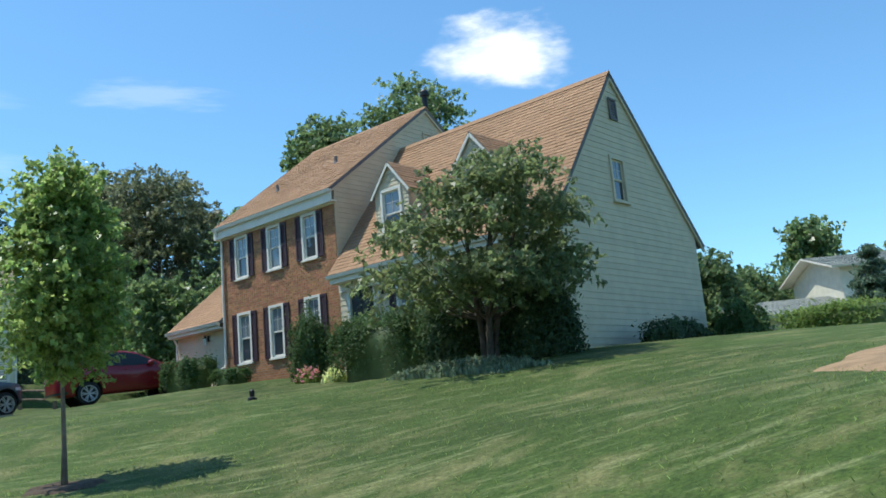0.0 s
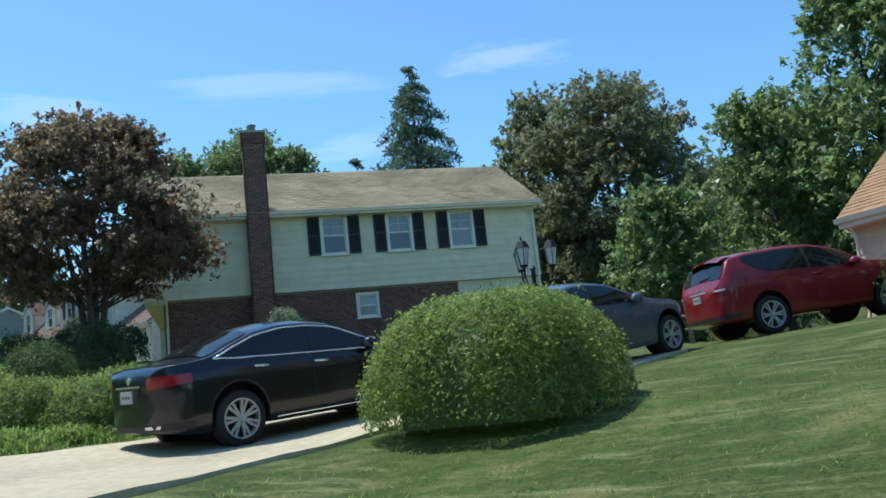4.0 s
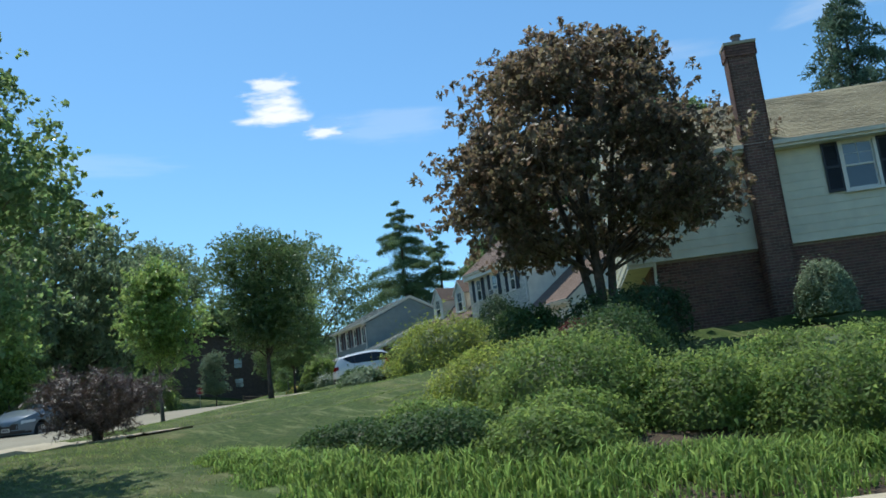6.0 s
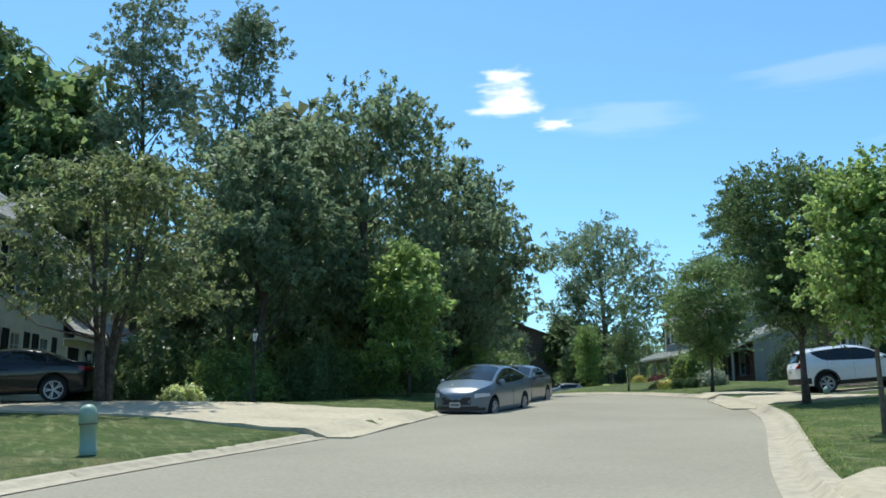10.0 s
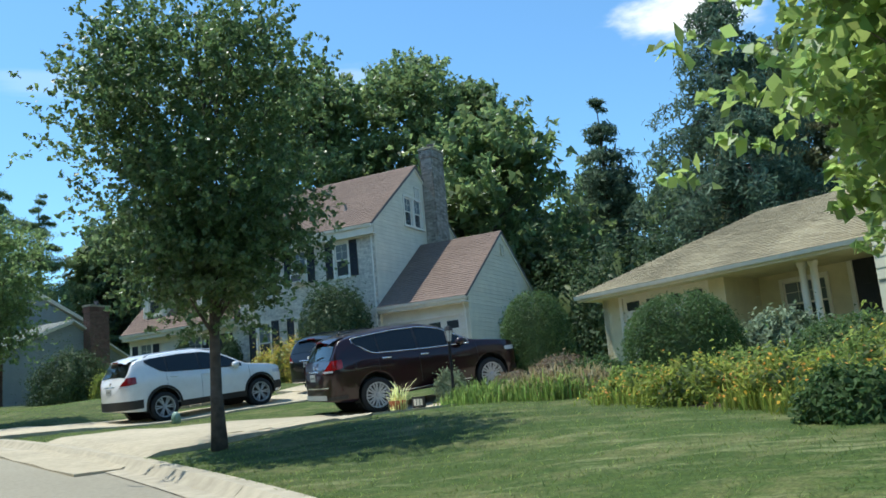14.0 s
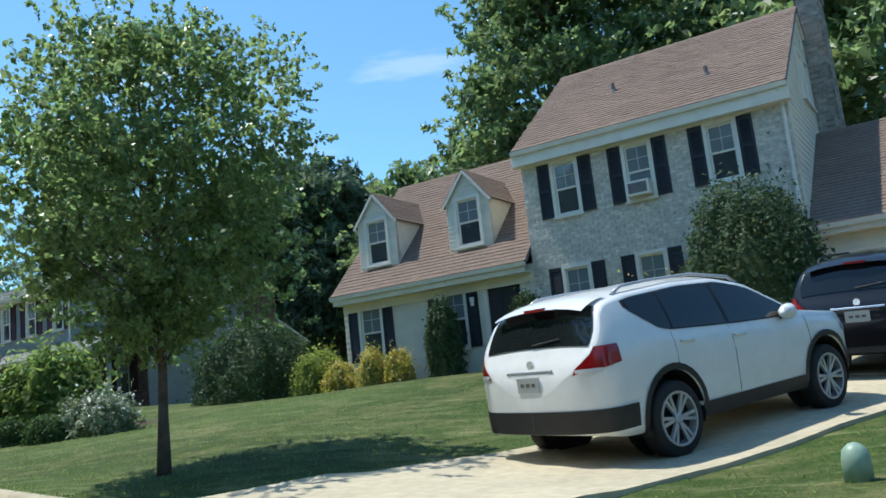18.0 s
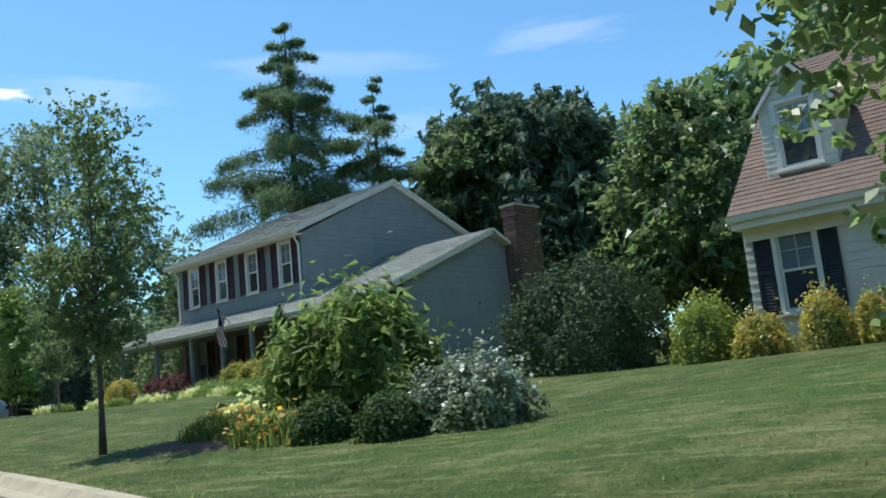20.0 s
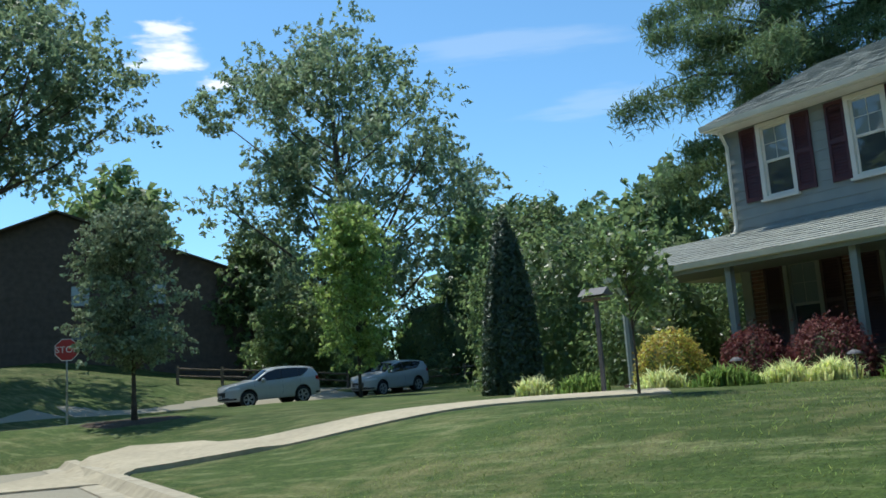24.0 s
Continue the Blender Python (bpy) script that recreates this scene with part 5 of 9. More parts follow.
class Body:
    """The surface of a car: half its width at a length s from the nose and a height z, and its top along the middle line."""

    def __init__(self, sp):
        self.sp, self.L, self.W, self.z0 = sp, sp["L"], sp["W"], sp["z0"]
        self.grid = np.arange(0, self.L + 0.005, 0.01)
        k = np.hanning(17)
        k /= k.sum()
        self.tab = {}
        for name in ("top", "belt"):
            v = np.interp(self.grid, [t[0] for t in sp[name]], [t[1] for t in sp[name]])
            soft = np.convolve(np.pad(v, 8, mode="edge"), k, "valid")
            e = np.clip(np.minimum(self.grid, self.L - self.grid) / 0.10, 0, 1)
            self.tab[name] = soft * e + v * (1 - e)
        self.wheels = (sp["front"], sp["front"] + sp["wb"])
        self.zw, self.arch = sp["r"] + 0.01, sp["r"] + 0.055

    def top(self, s):
        return float(np.interp(s, self.grid, self.tab["top"]))

    def belt(self, s):
        return min(float(np.interp(s, self.grid, self.tab["belt"])), self.top(s) - 0.012)

    def half(self, s):
        for e, (a, p) in ((s, self.sp["nose"]), (self.L - s, self.sp["tail"])):
            if e < a:
                return self.W / 2 * max(0.0, 1 - (1 - e / a) ** p) ** (1 / p)
        return self.W / 2

    def rail(self, s):
        t, b = self.top(s), self.belt(s)
        return t - min(0.085, 0.45 * (t - b))

    def low(self, s):
        e = min(s, self.L - s)
        z = self.z0 + 0.10 * max(0, 1 - e / 0.55) ** 2
        for sw in self.wheels:
            d = abs(s - sw)
            if d < self.arch:
                z = max(z, self.zw + math.sqrt(self.arch ** 2 - d * d))
        return min(z, self.belt(s) - 0.05)

    def side(self, s, z):
        w, b, r = self.half(s), self.belt(s), self.rail(s)
        if z <= b:
            q = (z - self.z0) / max(b - self.z0, 0.05)
            return w * float(np.interp(q, (0, 0.10, 0.30, 0.55, 0.74, 0.78, 0.92, 1.0), (0.92, 0.965, 0.985, 0.992, 1.0, 0.993, 0.975, 0.945)))
        q = min(1.0, (z - b) / max(r - b, 1e-3))
        return max(0.0, w * (0.945 - min(0.25, 0.42 * (r - b)) / (self.W / 2) * q ** 1.25))

    def crown(self, s, u):
        """Height of the roof or bonnet at u of its half width."""
        t, r = self.top(s), self.rail(s)
        return t - (t - r) * abs(u) ** 2.6

    def normal(self, s, z):
        h = 0.012
        a, b = max(s - h, 0.0), min(s + h, self.L)
        d = (self.side(b, z) - self.side(a, z)) / max(b - a, 1e-4)
        n = math.hypot(d, 1)
        return -d / n, 1 / n

    def point(self, s, z, sgn, proud=0.0):
        ns, ny = self.normal(s, z)
        return (self.L / 2 - s - ns * proud, sgn * (self.side(s, z) + ny * proud), z)

    def reach(self, y, z, tail=True):
        """How far the end of the body reaches at a distance y from the middle line and a height z."""
        a, b = (self.L - 1.2, self.L) if tail else (0.0, 1.4)
        for k in range(121):
            s = b - (b - a) * k / 120 if tail else a + (b - a) * k / 120
            if self.top(s) >= z and self.side(s, z) >= abs(y):
                return s
        return a if tail else b


def sheet(cols, rows, f, flip=False):
    """A curved sheet: f gives the corner at column i and row j."""
    v = [f(i, j) for i in range(cols) for j in range(rows)]
    q = [(i * rows + j, (i + 1) * rows + j, (i + 1) * rows + j + 1, i * rows + j + 1) for i in range(cols - 1) for j in range(rows - 1)]
    return Geo().add(v, [t[::-1] for t in q] if flip else q)


def car(place, towards, kind, paint, label, spokes=5, scale=1.0, name="car", rails=False, group="parked vehicles", chrome=False, cladding=False, category="car"):
    """A car whose middle stands at place, its nose towards the second place on the plan; it lies along the ground."""
    sp = CARS[kind]
    L, W, r, z0 = (sp[k] for k in ("L", "W", "r", "z0"))
    bd = Body(sp)
    d = (Vector(towards) - Vector(place)).normalized()
    x, y = place
    hl = L / 2 * scale
    zf, zr = gz(x + d.x * hl * 0.6, y + d.y * hl * 0.6), gz(x - d.x * hl * 0.6, y - d.y * hl * 0.6)
    sd = Vector((-d.y, d.x))
    zl, zrr = gz(x + sd.x * 0.8, y + sd.y * 0.8), gz(x - sd.x * 0.8, y - sd.y * 0.8)
    pitch = math.degrees(math.atan2(zf - zr, 2 * hl * 0.6))
    rollv = math.degrees(math.atan2(zl - zrr, 1.6))
    m = pose(x, y, (zf + zr) / 2 + 0.05) @ pose(0, 0, 0, 0, 0, math.degrees(math.atan2(d.y, d.x))) @ pose(0, 0, 0, rollv * 0.6, -pitch, 0) @ Matrix.Scale(scale, 4)
    ob = thing(name, m, label, category, group)
    skin = M["car_" + paint]
    # the shell, open at the wheel arches
    ends = [0.0015, 0.004, 0.01, 0.02, 0.035, 0.055, 0.08, 0.11, 0.15, 0.2]
    xs = {*np.linspace(0.25, L - 0.25, 52).round(3), *ends, *[L - e for e in ends]}
    for sw in bd.wheels:
        xs |= {round(sw + bd.arch * math.cos(math.pi * k / 14), 4) for k in range(15)}
        xs |= {round(sw + e * (bd.arch + 0.004), 4) for e in (-1, 1)}
    xs = sorted(xs)
    rings = []
    for s in xs:
        lo, b, rl = bd.low(s), bd.belt(s), bd.rail(s)
        zs = [lo + (b - lo) * q for q in (0, 0.06, 0.2, 0.4, 0.6, 0.75, 0.82, 0.93, 1.0)] + [b + (rl - b) * q for q in (0.25, 0.5, 0.75, 0.93, 1.0)]
        h = [(bd.side(s, z), z) for z in zs]
        yr = h[-1][0]
        h += [(yr * u, bd.crown(s, u)) for u in (0.93, 0.8, 0.55, 0.28)] + [(0, bd.top(s))]
        rings.append([(L / 2 - s, -a, z) for a, z in h[:-1]] + [(L / 2 - s, a, z) for a, z in h[::-1]])
    k = len(rings[0])
    g = Geo()
    faces = [(i * k + j, i * k + j + 1, (i + 1) * k + j + 1, (i + 1) * k + j) for i in range(len(xs) - 1) for j in range(k - 1)]
    faces += [(i * k + k - 1, i * k, (i + 1) * k, (i + 1) * k + k - 1) for i in range(len(xs) - 1)]
    faces += [tuple(range(k))[::-1], tuple(range((len(xs) - 1) * k, len(xs) * k))]
    g.add([p for ring in rings for p in ring], faces)
    part("body", g, skin, ob, smooth=True)
    a0, a1 = sp["glass"]
    p2, p3 = sp["pillars"]

    # side glass, following the roof line
    def side_glass(s0, s1, nm, stuff, proud, lo=0.035, hi=0.045):
        for sgn in (-1, 1):
            def f(i, j):
                s = s0 + (s1 - s0) * i / 15
                b, t = bd.belt(s) + lo, bd.rail(s) - hi
                back = max(0.0, (s - (a1 - sp["sweep"])) / sp["sweep"])
                b = b + (t - b) * 0.75 * back ** 1.6
                return bd.point(s, b + max(t - b, 0.004) * j / 4, sgn, proud)
            part(nm, sheet(16, 5, f, sgn > 0), M[stuff], ob, smooth=True)
    side_glass(a0 - 0.03, a1 + 0.02, "window_surround", "trim_black", 0.004, 0.022, 0.032)
    for s0, s1 in ((a0 + 0.06, p2 - 0.03), (p2 + 0.03, p3 - 0.02), (p3 + 0.015, a1 - 0.03)):
        side_glass(s0, s1, "side_window", "car_glass", 0.009)
    for sgn in (-1, 1):
        for s in (a0 - 0.22, p2, p3 + 0.04):
            lo = bd.low(s) + 0.02
            pts = [bd.point(s, lo + (bd.belt(s) - lo) * q, sgn, 0.0) for q in (0, 0.2, 0.45, 0.7, 0.85, 1.0)]
            part("door_seam", Geo().tube(pts, [0.004] * 6, 4), M["trim_black"], ob)

    def cross_glass(s0, s1, nm, wide=0.93, proud=0.008):
        def f(i, j):
            s, u = s0 + (s1 - s0) * i / 8, (j / 10 * 2 - 1) * wide
            return (L / 2 - s - (proud if nm == "rear_window" else -proud), u * bd.side(s, bd.rail(s)), bd.crown(s, u) + proud)
        part(nm, sheet(9, 11, f, False), M["car_glass"], ob, smooth=True)
    cross_glass(*sp["wind"], "windscreen")
    cross_glass(*sp["rear"], "rear_window", 0.90)

    # bands that lie on the flank and run round a corner of the body, to a distance y1 from the middle line
    def band(zlo, zhi, s_side, y1, sgn, tail=True, proud=0.008, rows=5, taper=0.0):
        def f(i, j):
            q = i / 13
            z = zlo + (zhi - zlo) * j / (rows - 1)
            if taper:
                z = zlo + (zhi - zlo) * (taper * (1 - q) + (1 - taper * (1 - q)) * j / (rows - 1))
            end = bd.reach(y1, z, tail)
            start = L - s_side if tail else s_side
            s = start + (end - start) * (1 - (1 - q) ** 2.4)
            return bd.point(s, min(z, bd.top(s) - 0.004), sgn, proud)
        return sheet(14, rows, f, (sgn > 0) == tail)
    lz0, lz1, ls, ly = sp["lamp"]
    for sgn in (-1, 1):
        lamp = part("tail_lamp", band(lz0, lz1, ls, ly, sgn, taper=0.35), M["tail_red"], ob, smooth=True)
        if kind != "sedan":
            part("lamp_strip", band(lz0 + 0.03, lz0 + 0.065, ls * 0.45, ly + 0.04, sgn, proud=0.012, rows=2), M["lamp_clear"], lamp, smooth=True)
        hz = bd.belt(0.3) - 0.12
        part("headlamp", band(hz - 0.07, hz + 0.06, 0.55, 0.50, sgn, tail=False, taper=0.4), M["lamp_clear"], ob, smooth=True)
        for s in (p2 - 0.22, p3 - 0.24):
            z = bd.belt(s) - 0.10
            q = bd.point(s, z, sgn, 0.016)
            e = bd.point(s + 0.19, z + 0.012, sgn, 0.016)
            part("door_handle", Geo().tube([bd.point(s, z, sgn, -0.002), q, e, bd.point(s + 0.19, z + 0.012, sgn, -0.002)], [0.012, 0.015, 0.015, 0.012], 6), M["chrome"] if chrome else skin, ob, smooth=True)
        px, py, pz = bd.point(a0 + 0.20, bd.belt(a0 + 0.20) + 0.07, sgn, 0.11)
        mir = part("mirror", Geo().lathe([(0.0, -0.10), (0.055, -0.085), (0.085, -0.02), (0.09, 0.05), (0.075, 0.07), (0.0, 0.072)], (px, py, pz), 12, "x"), skin, ob, smooth=True)
        part("mirror_foot", Geo().tube([bd.point(a0 + 0.20, bd.belt(a0 + 0.2) + 0.02, sgn, -0.01), (px, py, pz - 0.03)], [0.03, 0.025], 6), M["trim_black"], mir)
        if cladding:
            part("sill_cladding", sheet(12, 3, lambda i, j: bd.point(bd.wheels[0] + bd.arch + (sp["wb"] - 2 * bd.arch) * i / 11, z0 - 0.01 + 0.075 * j, sgn, 0.012), sgn > 0), M["trim_black"], ob, smooth=True)
        flare = "trim_black" if cladding else ""
        for sw in bd.wheels:
            if flare:
                part("arch_flare", sheet(19, 2, lambda i, j: bd.point(sw + (bd.arch - 0.006 + 0.065 * j) * math.cos(math.pi * (i / 18 * 1.16 - 0.08)), bd.zw + (bd.arch - 0.006 + 0.065 * j) * math.sin(math.pi * (i / 18 * 1.16 - 0.08)), sgn, 0.010), sgn < 0), M[flare], ob, smooth=True)
            def liner(i, j):
                a = math.pi * (1.24 * i / 18 - 0.12)
                return (L / 2 - sw - (bd.arch - 0.004) * math.cos(a), sgn * (W / 2 - 0.03 - 0.36 * j), bd.zw + (bd.arch - 0.004) * math.sin(a))
            part("wheel_arch", sheet(19, 2, liner, sgn > 0), M["trim_black"], ob)
            part("wheel_well", Geo().lathe([(bd.arch - 0.006, 0), (bd.arch - 0.006, 0.01)], (L / 2 - sw, sgn * (W / 2 - 0.36), bd.zw), 22, "y"), M["trim_black"], ob)
        if chrome:
            part("sill_strip", Geo().tube([bd.point(s, z0 + 0.05, sgn, 0.006) for s in np.linspace(bd.wheels[0] + 0.5, bd.wheels[1] - 0.5, 6)], [0.011] * 6, 5), M["chrome"], ob)
            ss = np.linspace(a0 - 0.05, a1 + 0.01, 22)

            def low_edge(s):
                b, t = bd.belt(s) + 0.018, bd.rail(s) - 0.03
                return b + (t - b) * 0.75 * max(0.0, (s - (a1 - sp["sweep"])) / sp["sweep"]) ** 1.6
            loop = [bd.point(s, bd.rail(s) - 0.028, sgn, 0.008) for s in ss] + [bd.point(s, low_edge(s), sgn, 0.008) for s in ss[::-1]]
            part("window_trim", Geo().tube(loop + loop[:1], [0.011] * (len(loop) + 1), 5), M["chrome"], ob, smooth=True)
        if rails:
            zt = [(s, bd.crown(s, 0.86), 0.86 * bd.side(s, bd.rail(s))) for s in (1.95, 2.1, 2.7, 3.4, 3.85, 4.0)]
            part("roof_rail", Geo().tube([(L / 2 - s, sgn * q, z + (0.0 if i in (0, 5) else 0.055)) for i, (s, z, q) in enumerate(zt)], [0.02, 0.018, 0.016, 0.016, 0.018, 0.02], 6), M["rim" if paint == "white" else "dark_metal"], ob, smooth=True)
    # wheels
    tyre, rim, disc = wheel_mesh(r, 0.215, spokes, False)
    for s in bd.wheels:
        for sgn in (-1, 1):
            wh = new("wheel", tyre)
            wh.parent, wh.matrix_basis = ob, pose(L / 2 - s, sgn * (W / 2 - 0.125), r - 0.045, 0, 0, 0 if sgn > 0 else 180)
            part("rim", rim, None, wh)
            part("brake_disc", disc, None, wh)

    # the two ends: bumpers, plates, trim
    def end_sheet(y0, y1, zlo, zhi, tail=True, proud=0.01, cols=9, rows=3):
        def f(i, j):
            yy, z = y0 + (y1 - y0) * i / (cols - 1), zlo + (zhi - zlo) * j / (rows - 1)
            s = bd.reach(yy, z, tail)
            return (L / 2 - s + (-proud if tail else proud), yy, z)
        return sheet(cols, rows, f, tail)
    bt = 0.30 if cladding else 0.16
    for sgn in (-1, 1):
        for tail, nm in ((True, "rear_bumper"), (False, "front_bumper")):
            part(nm, band(z0 + 0.085, z0 + bt, 0.50 if cladding else 0.40, 0.0, sgn, tail, 0.012, 4), M["trim_black"], ob, smooth=True)
    pz = sp["plate"]
    part("plate_recess", end_sheet(-0.27, 0.27, pz - 0.03, pz + 0.17, True, 0.006), M["trim_black"] if paint in ("ink", "black") else skin, ob, smooth=True)
    xb = L / 2 - bd.reach(0.1, pz + 0.10)
    plate = part("rear_plate", Geo().box(xb - 0.026, -0.155, pz, xb - 0.006, 0.155, pz + 0.145), M["plate"], ob)
    for i in range(3):
        part("lettering", Geo().box(xb - 0.028, -0.11 + i * 0.08, pz + 0.055, xb - 0.026, -0.055 + i * 0.08, pz + 0.09), M["car_grey"], plate)
    part("trunk_strip", end_sheet(-0.34, 0.34, pz + 0.175, pz + 0.20, True, 0.018), M["chrome"], ob, smooth=True)
    part("badge", Geo().lathe([(0.045, -0.012), (0.045, 0.012)], (L / 2 - bd.reach(0, pz + 0.26) - 0.01, 0, pz + 0.26), 14, "x"), M["chrome"], ob)
    if kind == "suv":
        part("spoiler", sheet(5, 9, lambda i, j: (L / 2 - 4.12 - 0.085 * i, (j / 4 - 1) * 0.88 * bd.side(4.12, bd.rail(4.12)), bd.crown(4.12 + 0.04 * i, (j / 4 - 1) * 0.88) + 0.022 - 0.004 * i * i), False), skin, ob, smooth=True)
        part("brake_light", Geo().box(L / 2 - 4.475, -0.14, bd.top(4.25) - 0.065, L / 2 - 4.40, 0.14, bd.top(4.25) - 0.035), M["tail_red"], ob)
        part("rear_wiper", Geo().tube([(L / 2 - 4.54, 0.02, bd.top(4.52) + 0.01), (L / 2 - 4.52, -0.36, bd.top(4.52) + 0.05)], [0.012, 0.007], 5), M["trim_black"], ob)
        if chrome:
            part("skid_plate", end_sheet(-0.66, 0.66, z0 + 0.10, z0 + 0.20, True, 0.028), M["plate"], ob, smooth=True)
            part("bumper_strip", end_sheet(-0.74, 0.74, z0 + 0.33, z0 + 0.355, True, 0.014), M["chrome"], ob, smooth=True)
    if chrome and kind != "suv":
        for sgn in (-1, 1):
            part("tailpipe_trim", end_sheet(sgn * 0.40, sgn * 0.66, z0 + 0.115, z0 + 0.15, True, 0.02, 5, 2), M["chrome"], ob)
    part("grille", end_sheet(-0.42, 0.42, z0 + 0.24, z0 + 0.44, False, 0.010), M["trim_black"], ob, smooth=True)
    part("air_intake", end_sheet(-0.60, 0.60, z0 + 0.10, z0 + 0.20, False, 0.016), M["trim_black"], ob, smooth=True)
    xf = L / 2 - bd.reach(0.12, z0 + 0.24, False)
    fp = part("front_plate", Geo().box(xf + 0.012, -0.155, z0 + 0.17, xf + 0.03, 0.155, z0 + 0.31), M["plate"], ob)
    for i in range(3):
        part("lettering", Geo().box(xf + 0.03, -0.11 + i * 0.08, z0 + 0.215, xf + 0.033, -0.05 + i * 0.08, z0 + 0.27), M["ink"], fp)
    return ob


# ---- ground, street, kerbs, driveways ----
build_ground()
solo("road", strip(LEFT, RIGHT, 0, len(C) - 1, 0.0), M["asphalt"], "sun-bleached pale grey asphalt street", "road", kind="structure")


def kerb(name, off, sgn, gaps, high=0.135):
    """A rolled concrete kerb with its gutter, in lengths of about three metres; lower at the driveways."""
    root = thing(name, pose(0, 0, 0), "pale rolled concrete kerb and gutter along the street", "kerb", kind="structure")
    i, n = 0, len(C) - 2
    while i < n:
        j = min(i + 6, n)
        low = any(a <= (i + j) / 2 <= b for a, b in gaps)
        h = 0.045 if low else high
        prof = [(-0.42, 0.012), (-0.16, 0.02), (-0.10, 0.35 * h + 0.02), (-0.03, h), (0.14, h + 0.004), (0.14, -0.2)]
        g, v = Geo(), []
        for q in range(i, j + 1):
            for o, z in prof:
                e = 0.02 if q in (i, j) else 0
                v.append((C[q, 0] + R2[q, 0] * (off + sgn * o) + D2[q, 0] * (0.008 if q == i else -0.008 if q == j else 0), C[q, 1] + R2[q, 1] * (off + sgn * o) + D2[q, 1] * (0.008 if q == i else -0.008 if q == j else 0), C[q, 2] + z))
        k = len(prof)
        f = [(a * k + b, a * k + b + 1, (a + 1) * k + b + 1, (a + 1) * k + b) for a in range(j - i) for b in range(k - 1)]
        g.add(v, f if sgn < 0 else [t[::-1] for t in f])
        part("kerbstone", g, M["curb"], root)
        i = j


def along(x, y):
    return int(street(x, y)[0][0])


GAPS_R = [(along(-36.4, 17.2), along(-34.0, 14.8)), (along(-21.5, 12), along(-17.3, 11)), (along(-51.0, 31), along(-46.5, 27.5)), (along(-56, 35), along(-51.3, 32)), (along(-92, 49), along(-88, 47.5))]
GAPS_L = [(along(-46.2, 15.3), along(-50.5, 19.8))]
kerb("kerb_right", RIGHT, 1, GAPS_R)
kerb("kerb_left", LEFT, -1, GAPS_L, 0.07)
drape("driveway_1", (-18.9, 13.0), (-14.3, 25.5), 5.0, 3.6, M["concrete"], "pale concrete driveway shared by parked cars", "driveway")
drape("driveway_2", (-49.4, 29.4), (-40.0, 40.9), 5.6, 4.0, M["concrete"], "pale concrete driveway running up to a garage", "driveway")
drape("path_3", (-35.2, 15.9), (-30.4, 17.6), 3.4, 1.4, M["concrete"], "pale concrete walk running from the kerb past a shrub", "path", lift=0.02)
drape("path_2", (-46.6, 31.0), (-44.4, 31.6), 1.4, 0.9, M["concrete"], "narrow concrete walk branching from a driveway", "path")
drape("driveway_3", (-54.55, 33.75), (-47.9, 42.8), 3.6, 2.6, M["concrete"], "pale concrete driveway beside a strip of lawn", "driveway")
drape("driveway_5", (-49.2, 41.6), (-46.6, 46.8), 3.6, 4.4, M["concrete"], "pale concrete apron before a garage", "driveway", lift=0.065)
drape("driveway_4", (-47.8, 18.0), (-56.2, 8.8), 6.6, 4.4, M["concrete"], "pale concrete driveway across the street", "driveway")
drape("path_1", (-90.8, 48.2), (-81.9, 52.9), 5.2, 1.7, M["concrete"], "pale concrete drive curving up to the grey house", "driveway", lift=0.02)

drape("side_street_1", (-103.5, 49.0), (-109.2, 59.0), 8.0, 5.6, M["asphalt"], "side street joining at the corner", "road", lift=0.03)
drape("side_street_2", (-109.1, 58.6), (-107.9, 75.4), 5.6, 5.6, M["asphalt"], "side street ending below the rail fence", "road", lift=0.034)

# ---- houses ----
colonial(facing(-3.05, 24.5, 3.05, 0.755, -0.656), "orange brick two-storey house with plum shutters and beige sided wing", 1, "brick_red", "mortar", "shingle_tan", "siding_beige", "shutter_plum",
         W=5.72, GW=3.1, gdoor=False, gable_window=False, door_at=0.9, cape_windows=(2.7, 5.6), singles=250, gback=6.8, gridge=4.9, cshift=-0.45, ov=0.22, uppers=(-4.585, -2.88, -1.16), lowers=(-4.585, -2.93, -1.2),
         ww=0.54, sw=0.27, lz=0.49, dormers=(2.08, 5.1), dh=1.5)
colonial(facing(-55.08, 49.19, 6.0, 0.971, -0.239), "whitewashed brick two-storey house with black shutters and brown roof", -1, "brick_white", "mortar_white", "shingle_brown", "siding_white", "shutter_black",
         W=6.4, D=7.3, CW=6.0, CD=7.0, GW=3.5, soffit=4.75, ridge=8.15, cridge=6.1, ceave=2.4, geave=2.0, gridge=4.8, gback=7.2, uppers=(-1.135, -2.985, -4.925), lowers=(-1.135, -2.985, -4.925), dormers=(1.83, 4.82),
         singles=280, door_at=0.9, cape_windows=(2.4, 5.08), stack=(4.3, 5.4, 8.95, "brick_worn"), conditioner=1, ov=0.30, ww=0.58, sw=0.33, uz=3.38, uh=1.26, dh=1.40)
colonial(facing(-61.2, 11.98, 4.1, -0.86, 0.51), "pale two-storey house with dark shutters and pale grey roof", 1, "siding_white", "siding_white", "shingle_pale", "siding_white", "shutter_black",
         W=6.4, D=7.9, CW=6.0, CD=7.0, GW=4.2, soffit=4.75, ridge=8.05, cridge=6.1, ceave=2.4, geave=2.3, gridge=4.9, gback=7.2, dormers=(2.0, 4.6), stack=(5.2, 5.95, 8.6, "brick_white"))


